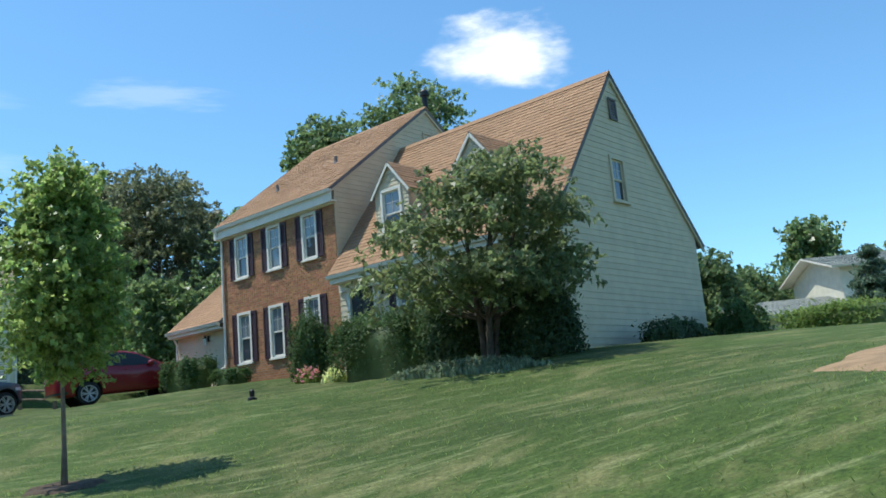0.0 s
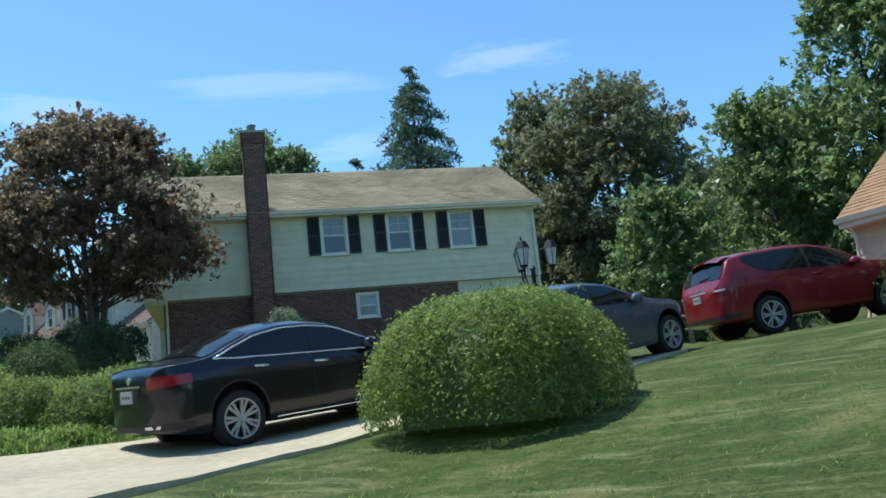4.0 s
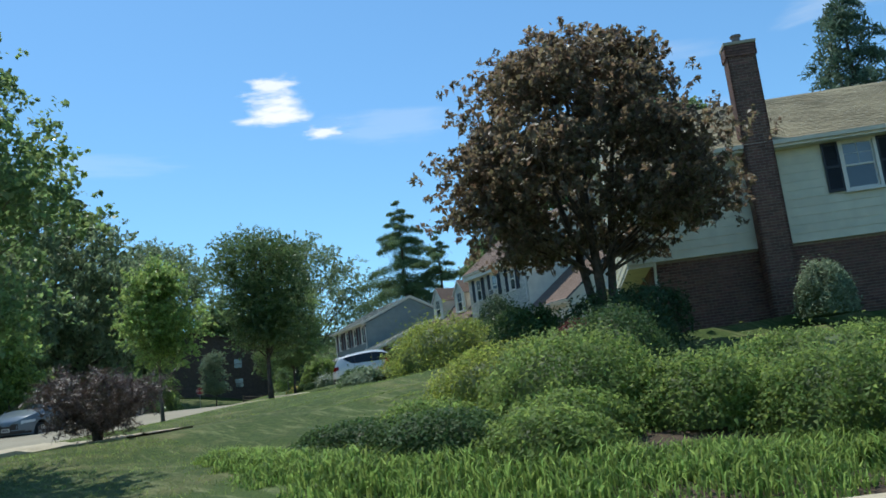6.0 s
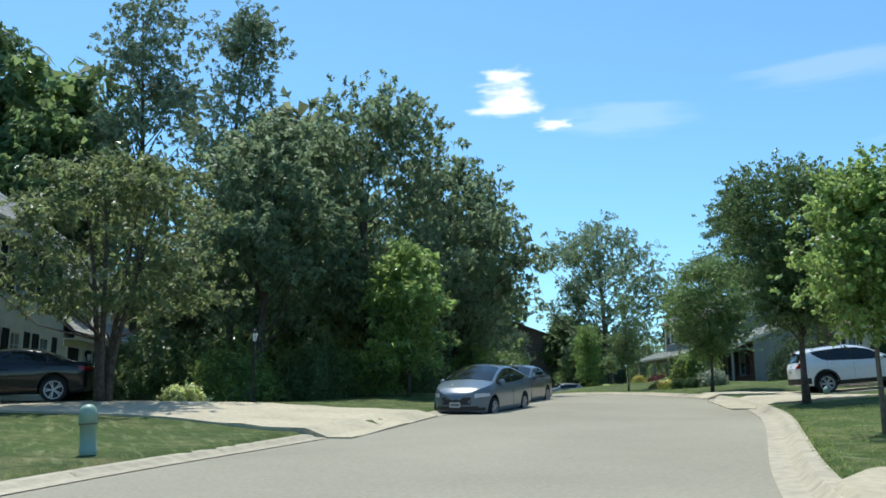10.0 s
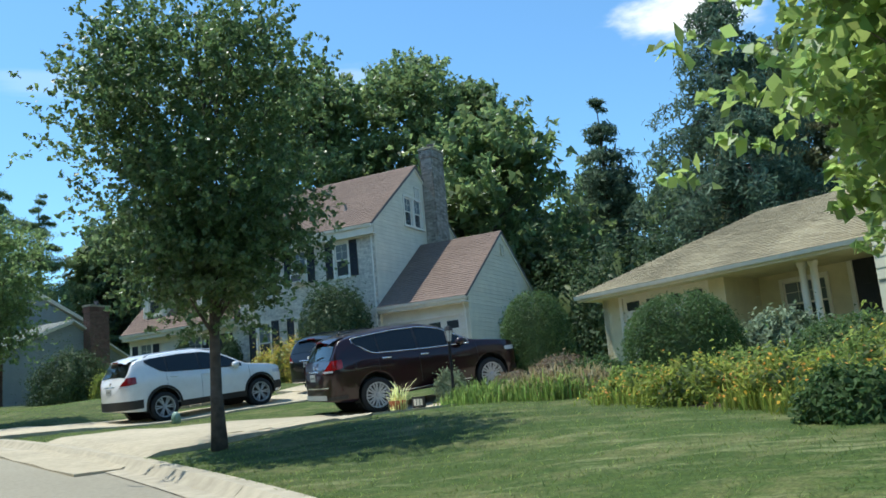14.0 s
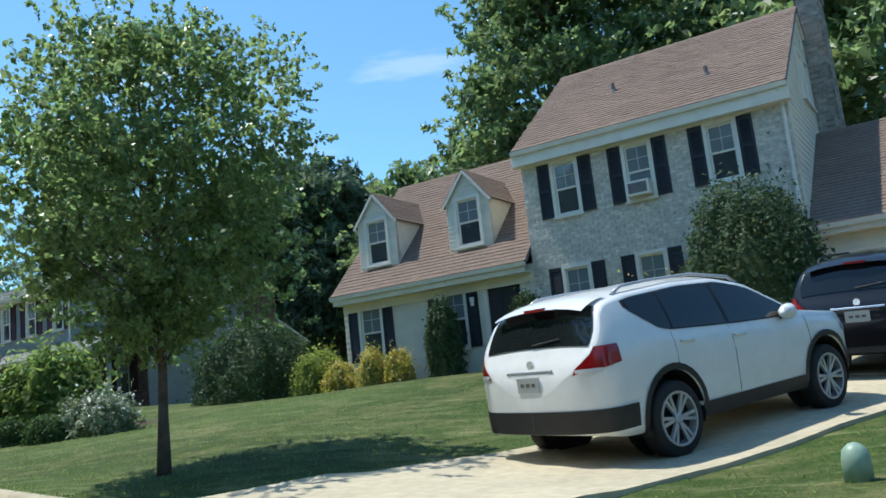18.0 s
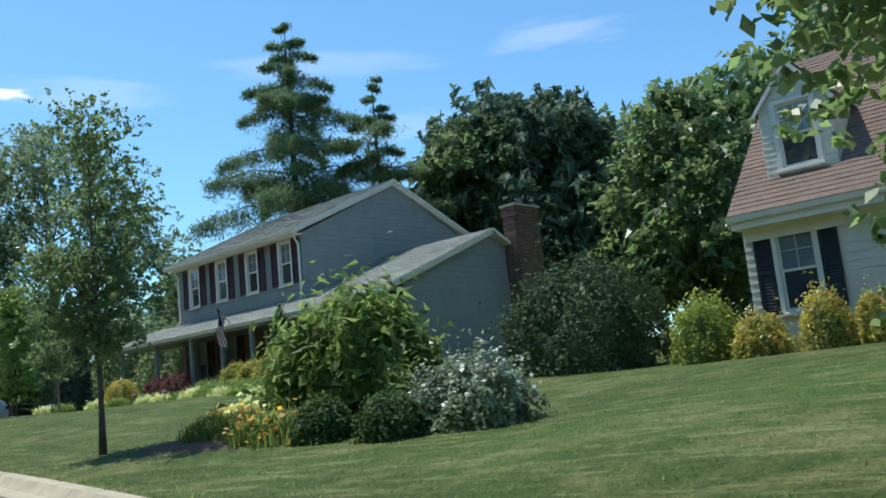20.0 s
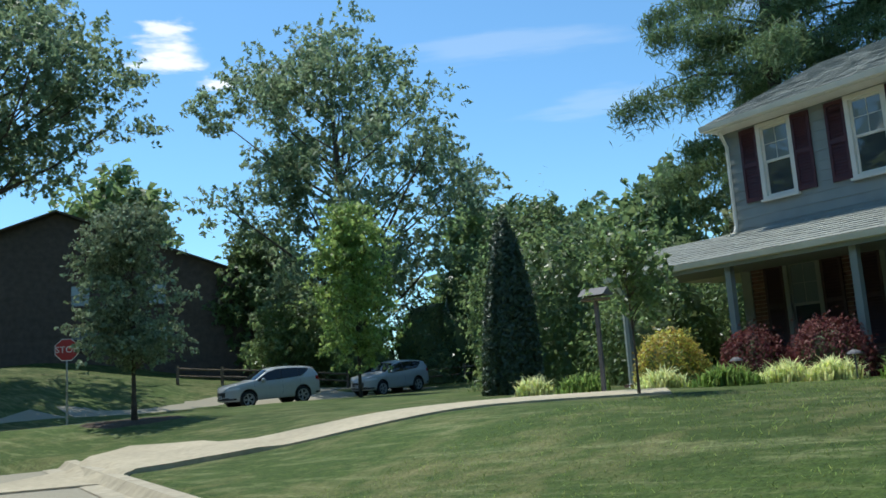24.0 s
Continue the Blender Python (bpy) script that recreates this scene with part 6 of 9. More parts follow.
def house_b():
    house = thing("house", facing(-29.82, 31.03, 4.2, 0.772, 0.636), "cream sided house with brown brick base, chimney and black shutters", "house", "houses along the street")
    L, D, bt, so, rd = 13.0, 7.4, 1.83, 4.4, 6.95
    flat = pose(0, 0, 0)
    holes = [window_set(house, pose(0, -0.12, 0), u, 3.05, 0.78, 1.25, "white", "shutter_black", 0.42, lower=lo) for u, lo in ((5.66, "pane"), (7.95, "pane"), (10.2, "pane_light"))]
    wall(house, pose(0, -0.12, 0), [(-0.6, bt), (L, bt), (L, so), (-0.6, so)], holes, "siding_cream", "siding_cream", 0.2, 0.23)
    low = [window_set(house, flat, 6.63, 0.85, 0.62, 0.72, "white", grid=(1, 1), pane="pane_light")]
    wall(house, flat, [(0, -1.5), (9.88, -1.5), (9.88, bt), (0, bt)], low, "brick_brown", "mortar", singles=120)
    wall(house, flat, [(9.9, -1.5), (L, -1.5), (L, bt), (9.9, bt)], [(10.25, -1.5, 11.35, 1.45), (11.6, -1.5, 12.7, 1.45)], "", "siding_cream")
    for u in (10.8, 12.15):
        d = part("garden_door", Geo().box(-0.55, 0.03, -1.5, -0.45, 0.09, 1.45).box(0.45, 0.03, -1.5, 0.55, 0.09, 1.45).box(-0.45, 0.03, 1.33, 0.45, 0.09, 1.45), M["white"], house, m=pose(u, 0, 0))
        for i in range(17):
            part("blind_slat", Geo().box(-0.44, 0.06, 1.25 - i * 0.11, 0.44, 0.075, 1.33 - i * 0.11), M["white"], d)
        part("pane", Geo().box(-0.45, 0.08, -1.5, 0.45, 0.09, 1.33), M["pane_light"], d)
    # end gables and the upper floor's overhang to the west
    for side in (-1, 1):
        xs = L if side > 0 else -0.6
        gm = pose(xs, 0, 0, 0, 0, 90 * side)
        pts = [(-0.12, bt), (D, bt), (D, so), (D / 2, rd - 0.2), (-0.12, so)]
        hol = []
        if side < 0:
            for u in (1.2, 6.2):
                hol.append(window_set(house, gm, -u, bt + 0.75, 0.62, 1.55, "white", "shutter_black", 0.36))
        wall(house, gm, pts if side > 0 else [(-a, b) for a, b in pts], hol, "siding_cream", "siding_cream", 0.2, 0.23)
        bars(house, "rake_board", [((xs + side * 0.09, -0.5, so + 0.05), (xs + side * 0.09, D / 2, rd - 0.14)), ((xs + side * 0.09, D + 0.4, so + 0.05), (xs + side * 0.09, D / 2, rd - 0.14))], (0.13, 0.15), "white")
    part("overhang", Geo().box(-0.6, -0.1, bt - 0.10, 0.1, D, bt - 0.002), M["siding_white"], house)
    wall(house, pose(0, 0, 0, 0, 0, -90), [(-D, -1.5), (0, -1.5), (0, bt - 0.1), (-D, bt - 0.1)], [], "brick_brown", "mortar")
    wall(house, pose(0, D, 0, 0, 0, 180), [(-L, -1.5), (0.6, -1.5), (0.6, so), (-L, so)], [], "siding_cream", "siding_cream", 0.2, 0.23)
    ev = -0.5
    slope(house, (-0.8, ev, so + 0.14), (L + 0.2, ev, so + 0.14), (L + 0.2, D / 2, rd), (-0.8, D / 2, rd), "shingle_grey")
    slope(house, (L + 0.2, D - ev, so + 0.14), (-0.8, D - ev, so + 0.14), (-0.8, D / 2, rd), (L + 0.2, D / 2, rd), "shingle_grey", tab=0.9)
    part("ridge_cap", Geo().prism([(-0.8, D / 2 - 0.14, rd - 0.07), (-0.8, D / 2, rd + 0.04), (-0.8, D / 2 + 0.14, rd - 0.07)], (L + 1.0, 0, 0)), M["shingle_grey"], house)
    soffit_set(house, "white", (-0.7, ev + 0.03, so - 0.06, L + 0.1, -0.12, so - 0.02), (-0.7, ev, so - 0.06, L + 0.1, ev + 0.03, so + 0.1))
    gutter(house, -0.8, L + 0.2, ev - 0.005, so + 0.11)
    downspout(house, L - 0.1, -0.14, -1.2, so + 0.05)
    downspout(house, 0.08, -0.02, -1.2, bt)
    chimney(house, 2.76, -0.62, 3.5, -0.10, -1.5, 7.25, "brick_brown")
    return house


def house_f():
    house = thing("house", facing(-82.76, 58.51, 6.25, 0.963, -0.27), "blue-grey sided house with wine-red shutters and long porch", "house", "houses along the street")
    L, D, z1, so, rd = 7.7, 8.6, 2.8, 4.95, 7.2
    flat = pose(0, 0, 0)
    holes = [window_set(house, flat, u, 3.40, 0.60, 1.38, "white", "shutter_wine", 0.38) for u in (1.14, 3.0, 4.91, 6.83)]
    wall(house, flat, [(0, z1 - 0.3), (L, z1 - 0.3), (L, so), (0, so)], holes, "siding_grey", "siding_grey", 0.2, 0.19)
    for side in (-1, 1):
        xs = L if side > 0 else 0
        gm = pose(xs, 0, 0, 0, 0, 90 * side)
        pts = [(0, 0), (D, 0), (D, so), (D / 2, rd - 0.22), (0, so)]
        wall(house, gm, pts if side > 0 else [(-a, b) for a, b in pts], [], "siding_grey", "siding_grey", 0.2, 0.19)
        bars(house, "rake_board", [((xs + side * 0.09, -0.45, so + 0.0), (xs + side * 0.09, D / 2, rd - 0.14)), ((xs + side * 0.09, D + 0.45, so + 0.0), (xs + side * 0.09, D / 2, rd - 0.14))], (0.13, 0.15), "white")
    slope(house, (-0.2, -0.45, so + 0.10), (L + 0.2, -0.45, so + 0.10), (L + 0.2, D / 2, rd), (-0.2, D / 2, rd), "shingle_green")
    slope(house, (L + 0.2, D + 0.45, so + 0.10), (-0.2, D + 0.45, so + 0.10), (-0.2, D / 2, rd), (L + 0.2, D / 2, rd), "shingle_green", tab=0.9)
    soffit_set(house, "white", (-0.1, -0.42, so - 0.06, L + 0.1, 0.0, so - 0.02), (-0.1, -0.45, so - 0.06, L + 0.1, -0.42, so + 0.07))
    gutter(house, -0.2, L + 0.2, -0.455, so + 0.07)
    downspout(house, 0.07, -0.02, z1 - 0.1, so + 0.05)
    downspout(house, L - 0.07, -0.02, z1 - 0.1, so + 0.05)
    # ground floor: recessed porch, its shade put into dim trim, wall, post and floor colours, and the lower wing
    lo = [window_set(house, pose(0, 0.05, 0), u, 0.45, 0.6, 1.60, "siding_grey", "shutter_plum", 0.42) for u in (1.32, 3.24, 8.6, 10.8)]
    panel_door(house, pose(5.9, 0.07, 0.0), 0.95, 2.1, "shutter_plum")
    # dark wall added to stand in for the shade at the porch's left end
    wall(house, pose(0, 3.2, 0), [(-2.2, -0.6), (0.0, -0.6), (0.0, 2.3), (-2.2, 2.3)], [], "brick_brown", "mortar", 0.1)
    # brick as at the right end; its dark colour also carries the porch shade
    wall(house, pose(0, 0.05, 0), [(0.02, -0.6), (12.2, -0.6), (12.2, 2.5), (0.02, 2.5)], lo + [(5.4, -0.6, 6.4, 2.11)], "brick_brown", "mortar")
    ev, ez = -1.75, 2.16
    wy, wr = 4.1, 4.45
    slope(house, (-2.0, ev, ez), (L + 0.0, ev, ez), (L + 0.0, 0.0, z1 + 0.02), (-2.0, 0.0, z1 + 0.02), "shingle_green")
    slope(house, (L, ev, ez), (12.5, ev, ez), (12.5, wy, wr), (L, wy, wr), "shingle_green")
    slope(house, (12.5, 8.5, ez), (L, 8.5, ez), (L, wy, wr), (12.5, wy, wr), "shingle_green", tab=0.9)
    slope(house, (-2.0, 5.0, ez), (-2.0, ev, ez), (0.0, 0.6, z1 + 0.1), (0.0, 4.5, z1 + 0.1), "shingle_green")
    gm = pose(12.2, 0, 0, 0, 0, 90)
    wall(house, gm, [(0.06, -0.6), (8.2, -0.6), (8.2, ez), (wy, wr - 0.2), (0.06, ez + 0.45)], [], "siding_grey", "siding_grey", 0.2, 0.19)
    bars(house, "rake_board", [((12.38, ev, ez - 0.12), (12.38, wy, wr - 0.12))], (0.13, 0.14), "white")
    # grey instead of white, so the ceiling's colour holds the porch shade
    part("porch_ceiling", Geo().box(-1.95, ev + 0.05, ez - 0.14, 12.45, 0.05, ez - 0.10).box(-1.95, ev, ez - 0.2, 12.45, ev + 0.04, ez - 0.03), M["siding_grey"], house)
    gutter(house, -2.0, 12.5, ev - 0.005, ez - 0.02)
    downspout(house, -1.75, ev + 0.2, -0.3, ez)
    for u in (-1.7, 0.9, 3.3, 5.2, 6.9, 9.2, 12.2):
        part("porch_post", Geo().box(u - 0.06, ev + 0.12, -0.5, u + 0.06, ev + 0.24, ez - 0.14), M["siding_grey"], house)
    # floor in dark brick colour, with the porch shade put into it
    part("porch_floor", Geo().box(-1.9, ev + 0.1, -0.7, 12.2, 0.05, -0.06), M["brick_brown"], house)
    chimney(house, 12.25, 4.9, 12.8, 6.2, -0.6, 5.2, "brick_brown")
    return house


def house_d():
    house = thing("house", facing(-41.5, 43.35, 5.0, 0.765, -0.644), "low ranch house with tan roof, columns and end garage", "house", "houses along the street")
    L, ez, ev = 8.7, 2.13, 0.0
    wy = 0.75
    garage_door(house, pose(2.55, wy + 0.02, -0.05), 2.9, 1.95, "white", 4)
    wall(house, pose(0, wy, 0), [(0.35, -0.9), (4.6, -0.9), (4.6, ez), (0.35, ez)], [(1.08, -0.9, 4.02, 1.92)], "", "cream")
    hol = [window_set(house, pose(0, wy + 1.6, 0), u, 0.5, 1.2, 1.2, "white", grid=(3, 2)) for u in (5.9,)]
    panel_door(house, pose(7.7, wy + 1.62, -0.05), 0.95, 2.05, "shutter_black")
    wall(house, pose(0, wy + 1.6, 0), [(4.6, -0.9), (L, -0.9), (L, ez), (4.6, ez)], hol + [(7.2, -0.9, 8.2, 2.0)], "", "cream")
    wall(house, pose(4.6, wy, 0, 0, 0, 90), [(0.2, -0.9), (1.6, -0.9), (1.6, ez), (0.2, ez)], [], "", "cream")
    wall(house, pose(0.35, 0, 0, 0, 0, -90), [(-7.2, -0.9), (-wy, -0.9), (-wy, ez), (-7.2, ez)], [], "siding_cream", "siding_cream")
    wall(house, pose(0, 7.2, 0, 0, 0, 180), [(-L, -0.9), (-0.35, -0.9), (-0.35, ez), (-L, ez)], [], "siding_cream", "siding_cream")
    wall(house, pose(L, 0, 0, 0, 0, 90), [(wy + 1.8, -0.9), (7.2, -0.9), (7.2, ez), (wy + 1.8, ez)], [], "siding_cream", "siding_cream")
    rz = 4.07
    slope(house, (0, ev, ez), (L + 0.4, ev, ez), (L + 0.4, 3.9, rz), (4.0, 3.9, rz), "shingle_grey")
    slope(house, (L + 0.4, 7.8, ez), (0, 7.8, ez), (4.0, 3.9, rz), (L + 0.4, 3.9, rz), "shingle_grey", tab=0.9)
    slope(house, (0, 7.8, ez), (0, ev, ez), (4.0, 3.9, rz), (4.0, 3.9, rz), "shingle_grey")
    soffit_set(house, "cream", (0.04, ev + 0.04, ez - 0.18, L + 0.36, wy + 1.6, ez - 0.14), (0.03, ev, ez - 0.2, L + 0.36, ev + 0.04, ez - 0.03))
    gutter(house, 0, L + 0.4, ev - 0.005, ez - 0.02)
    for u in (6.75, 7.05):
        part("column", Geo().lathe([(0.13, -0.9), (0.13, -0.75), (0.10, -0.7), (0.085, 1.8), (0.12, 1.88), (0.12, 1.95)], (u, wy + 0.1, 0), 14), M["white"], house, smooth=True)
    return house


house_b()
house_f()
house_d()

# ---- cars ----
def behind(wheel, nose, back, side):
    """The middle of a car from one wheel's place: back along the car, and across it."""
    d = Vector(nose).normalized()
    s = Vector((-d.y, d.x))
    p = Vector(wheel) + d * back + s * side
    return (p.x, p.y)


def park(wheel, nose, back, side, *a, **k):
    p = behind(wheel, nose, back, side)
    d = Vector(nose).normalized()
    return car(p, (p[0] + d.x, p[1] + d.y), *a, **k)


park((-16.84, 18.07), (1.06, 2.62), 1.35, 0.8, "sedan", "black", "glossy black sedan with chrome window trim parked in a driveway", 7, chrome=True)
park((-51.42, 37.06), (1.58, 2.15), 1.28, 0.83, "suv", "white", "white sport utility car with roof rails parked in a driveway", 6, rails=True, cladding=True, scale=0.985)
park((-45.45, 35.76), (2.2, 1.75), 1.28, 0.86, "suv", "maroon", "dark maroon large sport utility car parked in a driveway", 9, scale=1.06, chrome=True)
park((-48.6, 41.6), (1.3, 2.9), 1.6, 0.3, "suv", "ink", "black sport utility car with roof rails parked before a garage", 6, rails=True)
park((-12.91, 24.93), (1.27, 2.53), -1.45, 0.85, "sedan", "slate", "slate blue sedan parked behind a clipped bush", 6, scale=1.02)
park((-11.33, 26.92), (0.80, 0.6), 1.30, 0.85, "suv", "red", "red sport utility car parked beside a hedge", 6, scale=0.97)
park((-51.3, 21.4), (0.62, -0.78), -1.6, 0.2, "hatch", "bluegrey", "blue-grey hatchback parked at the kerb facing down the street", 5)
park((-56.0, 25.8), (0.66, -0.75), -1.2, 0.2, "sedan", "grey", "dark grey sedan parked behind a hatchback at the kerb", 5)
park((-56.4, 10.2), (-0.15, -1), 0, 0, "sedan", "ink", "dark sedan parked before a garage", 5)
park((-106.9, 65.85), (-0.22, -0.98), 0, 0, "suv", "silver", "silver sport utility car parked on the side street", 5, scale=0.95)
park((-106.0, 72.6), (-0.02, -1.0), 0, 0, "suv", "silver", "pale estate car parked on the side street", 5, scale=0.92)

# ---- street trees ----
row = "young street trees"
tree(-5.05, 11.25, 4.55, 0.74, 1.6, "slender young maple with light green leaves on the verge", "leaf_light", "bark_pale", shape="oval", n=15000, size=0.055, seed=3, trunk=0.036, group=row, clumps=60, spread=0.24, ragged=0.4, fine=2.2, corners=4)
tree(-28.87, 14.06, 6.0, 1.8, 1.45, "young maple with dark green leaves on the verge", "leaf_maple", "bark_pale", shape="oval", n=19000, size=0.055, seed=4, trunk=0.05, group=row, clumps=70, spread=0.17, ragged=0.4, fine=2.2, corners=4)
tree(-38.23, 21.2, 4.3, 1.1, 1.75, "young maple with large light green leaves on the verge", "leaf_light", "bark_pale", shape="oval", n=10500, size=0.056, seed=5, trunk=0.045, group=row, clumps=60, spread=0.22, ragged=0.4, fine=2.2, corners=4)
tree(-45.83, 28.95, 6.8, 2.35, 2.2, "dense vase-shaped street tree with dark green leaves", "leaf_vase", shape="vase", n=36000, size=0.052, seed=6, trunk=0.095, group=row, clumps=110, spread=0.17, ragged=0.3, lean=(-0.2, -0.1), rise=0.5, fine=2.2, corners=4)
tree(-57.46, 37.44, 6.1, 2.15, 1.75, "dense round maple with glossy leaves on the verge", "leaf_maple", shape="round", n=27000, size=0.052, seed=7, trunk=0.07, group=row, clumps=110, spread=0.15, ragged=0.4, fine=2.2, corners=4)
tree(-69.86, 43.42, 6.0, 1.08, 1.5, "young open maple with broad leaves on the verge", "leaf_mid", shape="spindle", n=9500, size=0.044, seed=8, trunk=0.05, group=row, clumps=45, spread=0.24, fine=2.2, corners=4)
tree(-96.5, 53.25, 5.8, 1.5, 1.7, "small street tree in a mulch ring at the corner", "leaf_silver", shape="oval", n=10500, size=0.07, seed=9, trunk=0.065, group=row, clumps=60, spread=0.25, fine=2.2, corners=4)
# ---- trees in the gardens ----
tree(-28.2, 26.6, 7.2, 3.4, 2.1, "spreading purple-leaved maple with several stems", "leaf_purple", shape="dome", n=52000, size=0.074, seed=10, trunk=0.11, stems=4, clumps=190, spread=0.11, squash=0.6, ragged=0.2, twig_length=3.0, fill=0.5)
tree(0.73, 17.0, 4.35, 2.65, 1.25, "spreading dogwood with several stems and dull green leaves", "leaf_dogwood", shape="dome", n=15000, size=0.075, seed=11, trunk=0.075, stems=4, clumps=75, spread=0.14, squash=0.45, ragged=0.4, lean=(0.35, -0.1))
tree(-55.0, 12.6, 7.1, 3.7, 2.3, "airy dogwood before the house across the street", "leaf_dogwood", shape="dome", n=13500, size=0.085, seed=12, trunk=0.10, stems=4, clumps=85, spread=0.13, squash=0.4, ragged=0.4)
tree(-58.0, 23.2, 5.9, 1.7, 1.3, "young tree with pale green leaves beside the street", "leaf_light", shape="oval", n=10000, size=0.1, seed=13, trunk=0.06, clumps=60, spread=0.22, ragged=0.4)
tree(-81.9, 52.0, 2.6, 0.72, 1.1, "thin small ornamental tree on the lawn", "leaf_mid", shape="round", n=1700, size=0.055, seed=14, trunk=0.02, clumps=34, spread=0.24, ragged=0.5)
# ---- trees behind the houses ----
tree(-23.0, 68.0, 18.5, 6.6, 3, "broad bronze-green tree behind the driveway", "leaf_bronze", shape="round", n=46000, size=0.165, seed=24, trunk=0.3, clumps=120, spread=0.12)
tree(-0.8, 50.0, 20.0, 4.6, 9.0, "feathery locust tree behind the brick house", "leaf_mid", shape="dome", n=17000, size=0.15, seed=25, trunk=0.2, clumps=55, spread=0.16, ragged=0.45)
tree(-12.5, 56.0, 14.0, 4.2, 2, "tall green tree behind the garage", "leaf_mid", shape="oval", n=18000, size=0.18, seed=26, trunk=0.22, clumps=90, spread=0.15, ragged=0.4)
tree(-7.0, 54.0, 19.0, 4.8, 3.0, "tall green tree above the brick house", "leaf_mid", shape="oval", n=18000, size=0.2, seed=27, trunk=0.26, clumps=90, spread=0.15, ragged=0.4)
tree(-17.0, 50.0, 7.8, 2.9, 1.0, "small green tree beyond the parked cars", "leaf_mid", shape="round", n=9000, size=0.18, seed=28, trunk=0.12, clumps=70, spread=0.17)
conifer(-34.1, 60.3, 18.6, 7.2, "tall dark spruce behind the cream house", "needle_blue", seed=21, n=22000, size=0.13, tiers=34, long=3.5, fan=0.8)
tree(-46.0, 60.0, 13.5, 5.0, 3, "green tree behind the cream house", "leaf_mid", shape="round", n=11000, size=0.28, seed=29, trunk=0.25, clumps=80, spread=0.16)
tree(-55.7, 60.8, 17.6, 5.0, 3, "large broad tree behind the whitewashed house", "leaf_mid", shape="round", n=40000, size=0.16, seed=30, trunk=0.32, clumps=120, spread=0.14, ragged=0.4)
tree(-51.5, 64.5, 19.6, 5.6, 3, "tall broad tree behind the whitewashed house", "leaf_mid", shape="round", n=40000, size=0.16, seed=31, trunk=0.36, clumps=120, spread=0.14, ragged=0.4)
tree(-47.6, 65.0, 17.4, 4.2, 2, "tall dark tree behind the chimney", "leaf_dark", shape="oval", n=18000, size=0.2, seed=32, trunk=0.28, clumps=90, spread=0.15, ragged=0.4)
conifer(-40.4, 63.0, 14.0, 4.2, "dark blue-green spruce behind the ranch house", "needle_blue", seed=22, n=18000, size=0.11, tiers=30, long=3.5, fan=0.8)
tree(-29.5, 73.0, 20.0, 5.2, 3, "tall bronze-green tree behind the spruces", "leaf_bronze", shape="oval", n=18000, size=0.22, seed=33, trunk=0.3, clumps=100, spread=0.14, ragged=0.4)
tree(-43.8, 57.7, 6.8, 2.5, 1, "yellow-green small tree beyond the garage", "leaf_dogwood", shape="round", n=9000, size=0.15, seed=35, trunk=0.12, clumps=70, spread=0.18)
bush(-40.0, 53.5, 3.6, 2.6, 4.6, "tall dark evergreen bushes behind the ranch house", "leaf_holly", n=7000, size=0.15, seed=36, rough=0.5, shag=0.12)
bush(-44.6, 50.5, 1.8, 1.4, 2.4, "green shrub beside the garage end wall", "leaf_mid", n=3500, size=0.09, seed=37, rough=0.4, shag=0.1)
tree(-77.8, 77.5, 15.5, 5.0, 3, "blue-green pine beyond the gardens", "needle_blue", shape="round", n=11000, size=0.24, seed=38, trunk=0.25, clumps=80, spread=0.12, long=2.4)
tree(-73.0, 76.0, 14.0, 4.2, 3, "blue-green pine beyond the gardens", "needle_blue", shape="round", n=9000, size=0.24, seed=39, trunk=0.22, clumps=70, spread=0.12, long=2.4)
conifer(-85.0, 69.5, 19.5, 5.6, "tall white pine with open drooping boughs", "needle", seed=40, n=60000, size=0.055, tiers=17, droop=0.16, clear=1.0, open_top=True, long=6.0, fan=1.2, sheaf=0.8)
conifer(-80.5, 70.5, 15.0, 4.2, "white pine with open boughs behind the grey house", "needle", seed=41, n=24000, size=0.06, tiers=10, droop=0.1, clear=2.0, open_top=True, long=6.0, fan=1.2, sheaf=0.8)
tree(-77.5, 75.0, 14.0, 4.0, 2, "dark tree behind the grey house", "leaf_dark", shape="oval", n=10000, size=0.22, seed=42, trunk=0.22, clumps=80, spread=0.15)
tree(-71.5, 78.0, 12.5, 4.6, 2, "dark green tree behind the grey house", "leaf_mid", shape="oval", n=10000, size=0.24, seed=43, trunk=0.22, clumps=80, spread=0.15)
tree(-66.0, 72.0, 12.0, 4.6, 2, "green tree between two houses", "leaf_mid", shape="oval", n=10000, size=0.24, seed=44, trunk=0.22, clumps=80, spread=0.15)
tree(-112.8, 76.6, 22.4, 9.1, 3.9, "tall open oak with bare upper twigs", "leaf_willow", shape="round", n=32000, size=0.165, seed=45, trunk=0.40, clumps=105, spread=0.095, ragged=0.5, fill=0.55)
tree(-103.0, 82.0, 10.3, 4.4, 3.0, "dark oak beside the side street", "leaf_dark", shape="round", n=11000, size=0.18, seed=46, trunk=0.2, clumps=80, spread=0.15, ragged=0.45)
tree(-97.6, 62.3, 7.0, 1.45, 1.5, "slim upright young tree on the corner lawn", "leaf_light", shape="oval", n=11000, size=0.085, seed=47, trunk=0.06, clumps=70, spread=0.26)
tree(-117.5, 57.5, 20.5, 8.0, 10.0, "large oak whose boughs hang over the side street", "leaf_willow", shape="round", n=26000, size=0.16, seed=48, trunk=0.4, clumps=120, spread=0.11, ragged=0.5)
tree(-121.5, 77.5, 10.5, 3.4, 1.5, "round tree beside the brown house", "leaf_dark", shape="round", n=8000, size=0.24, seed=49, trunk=0.2, clumps=70, spread=0.17)
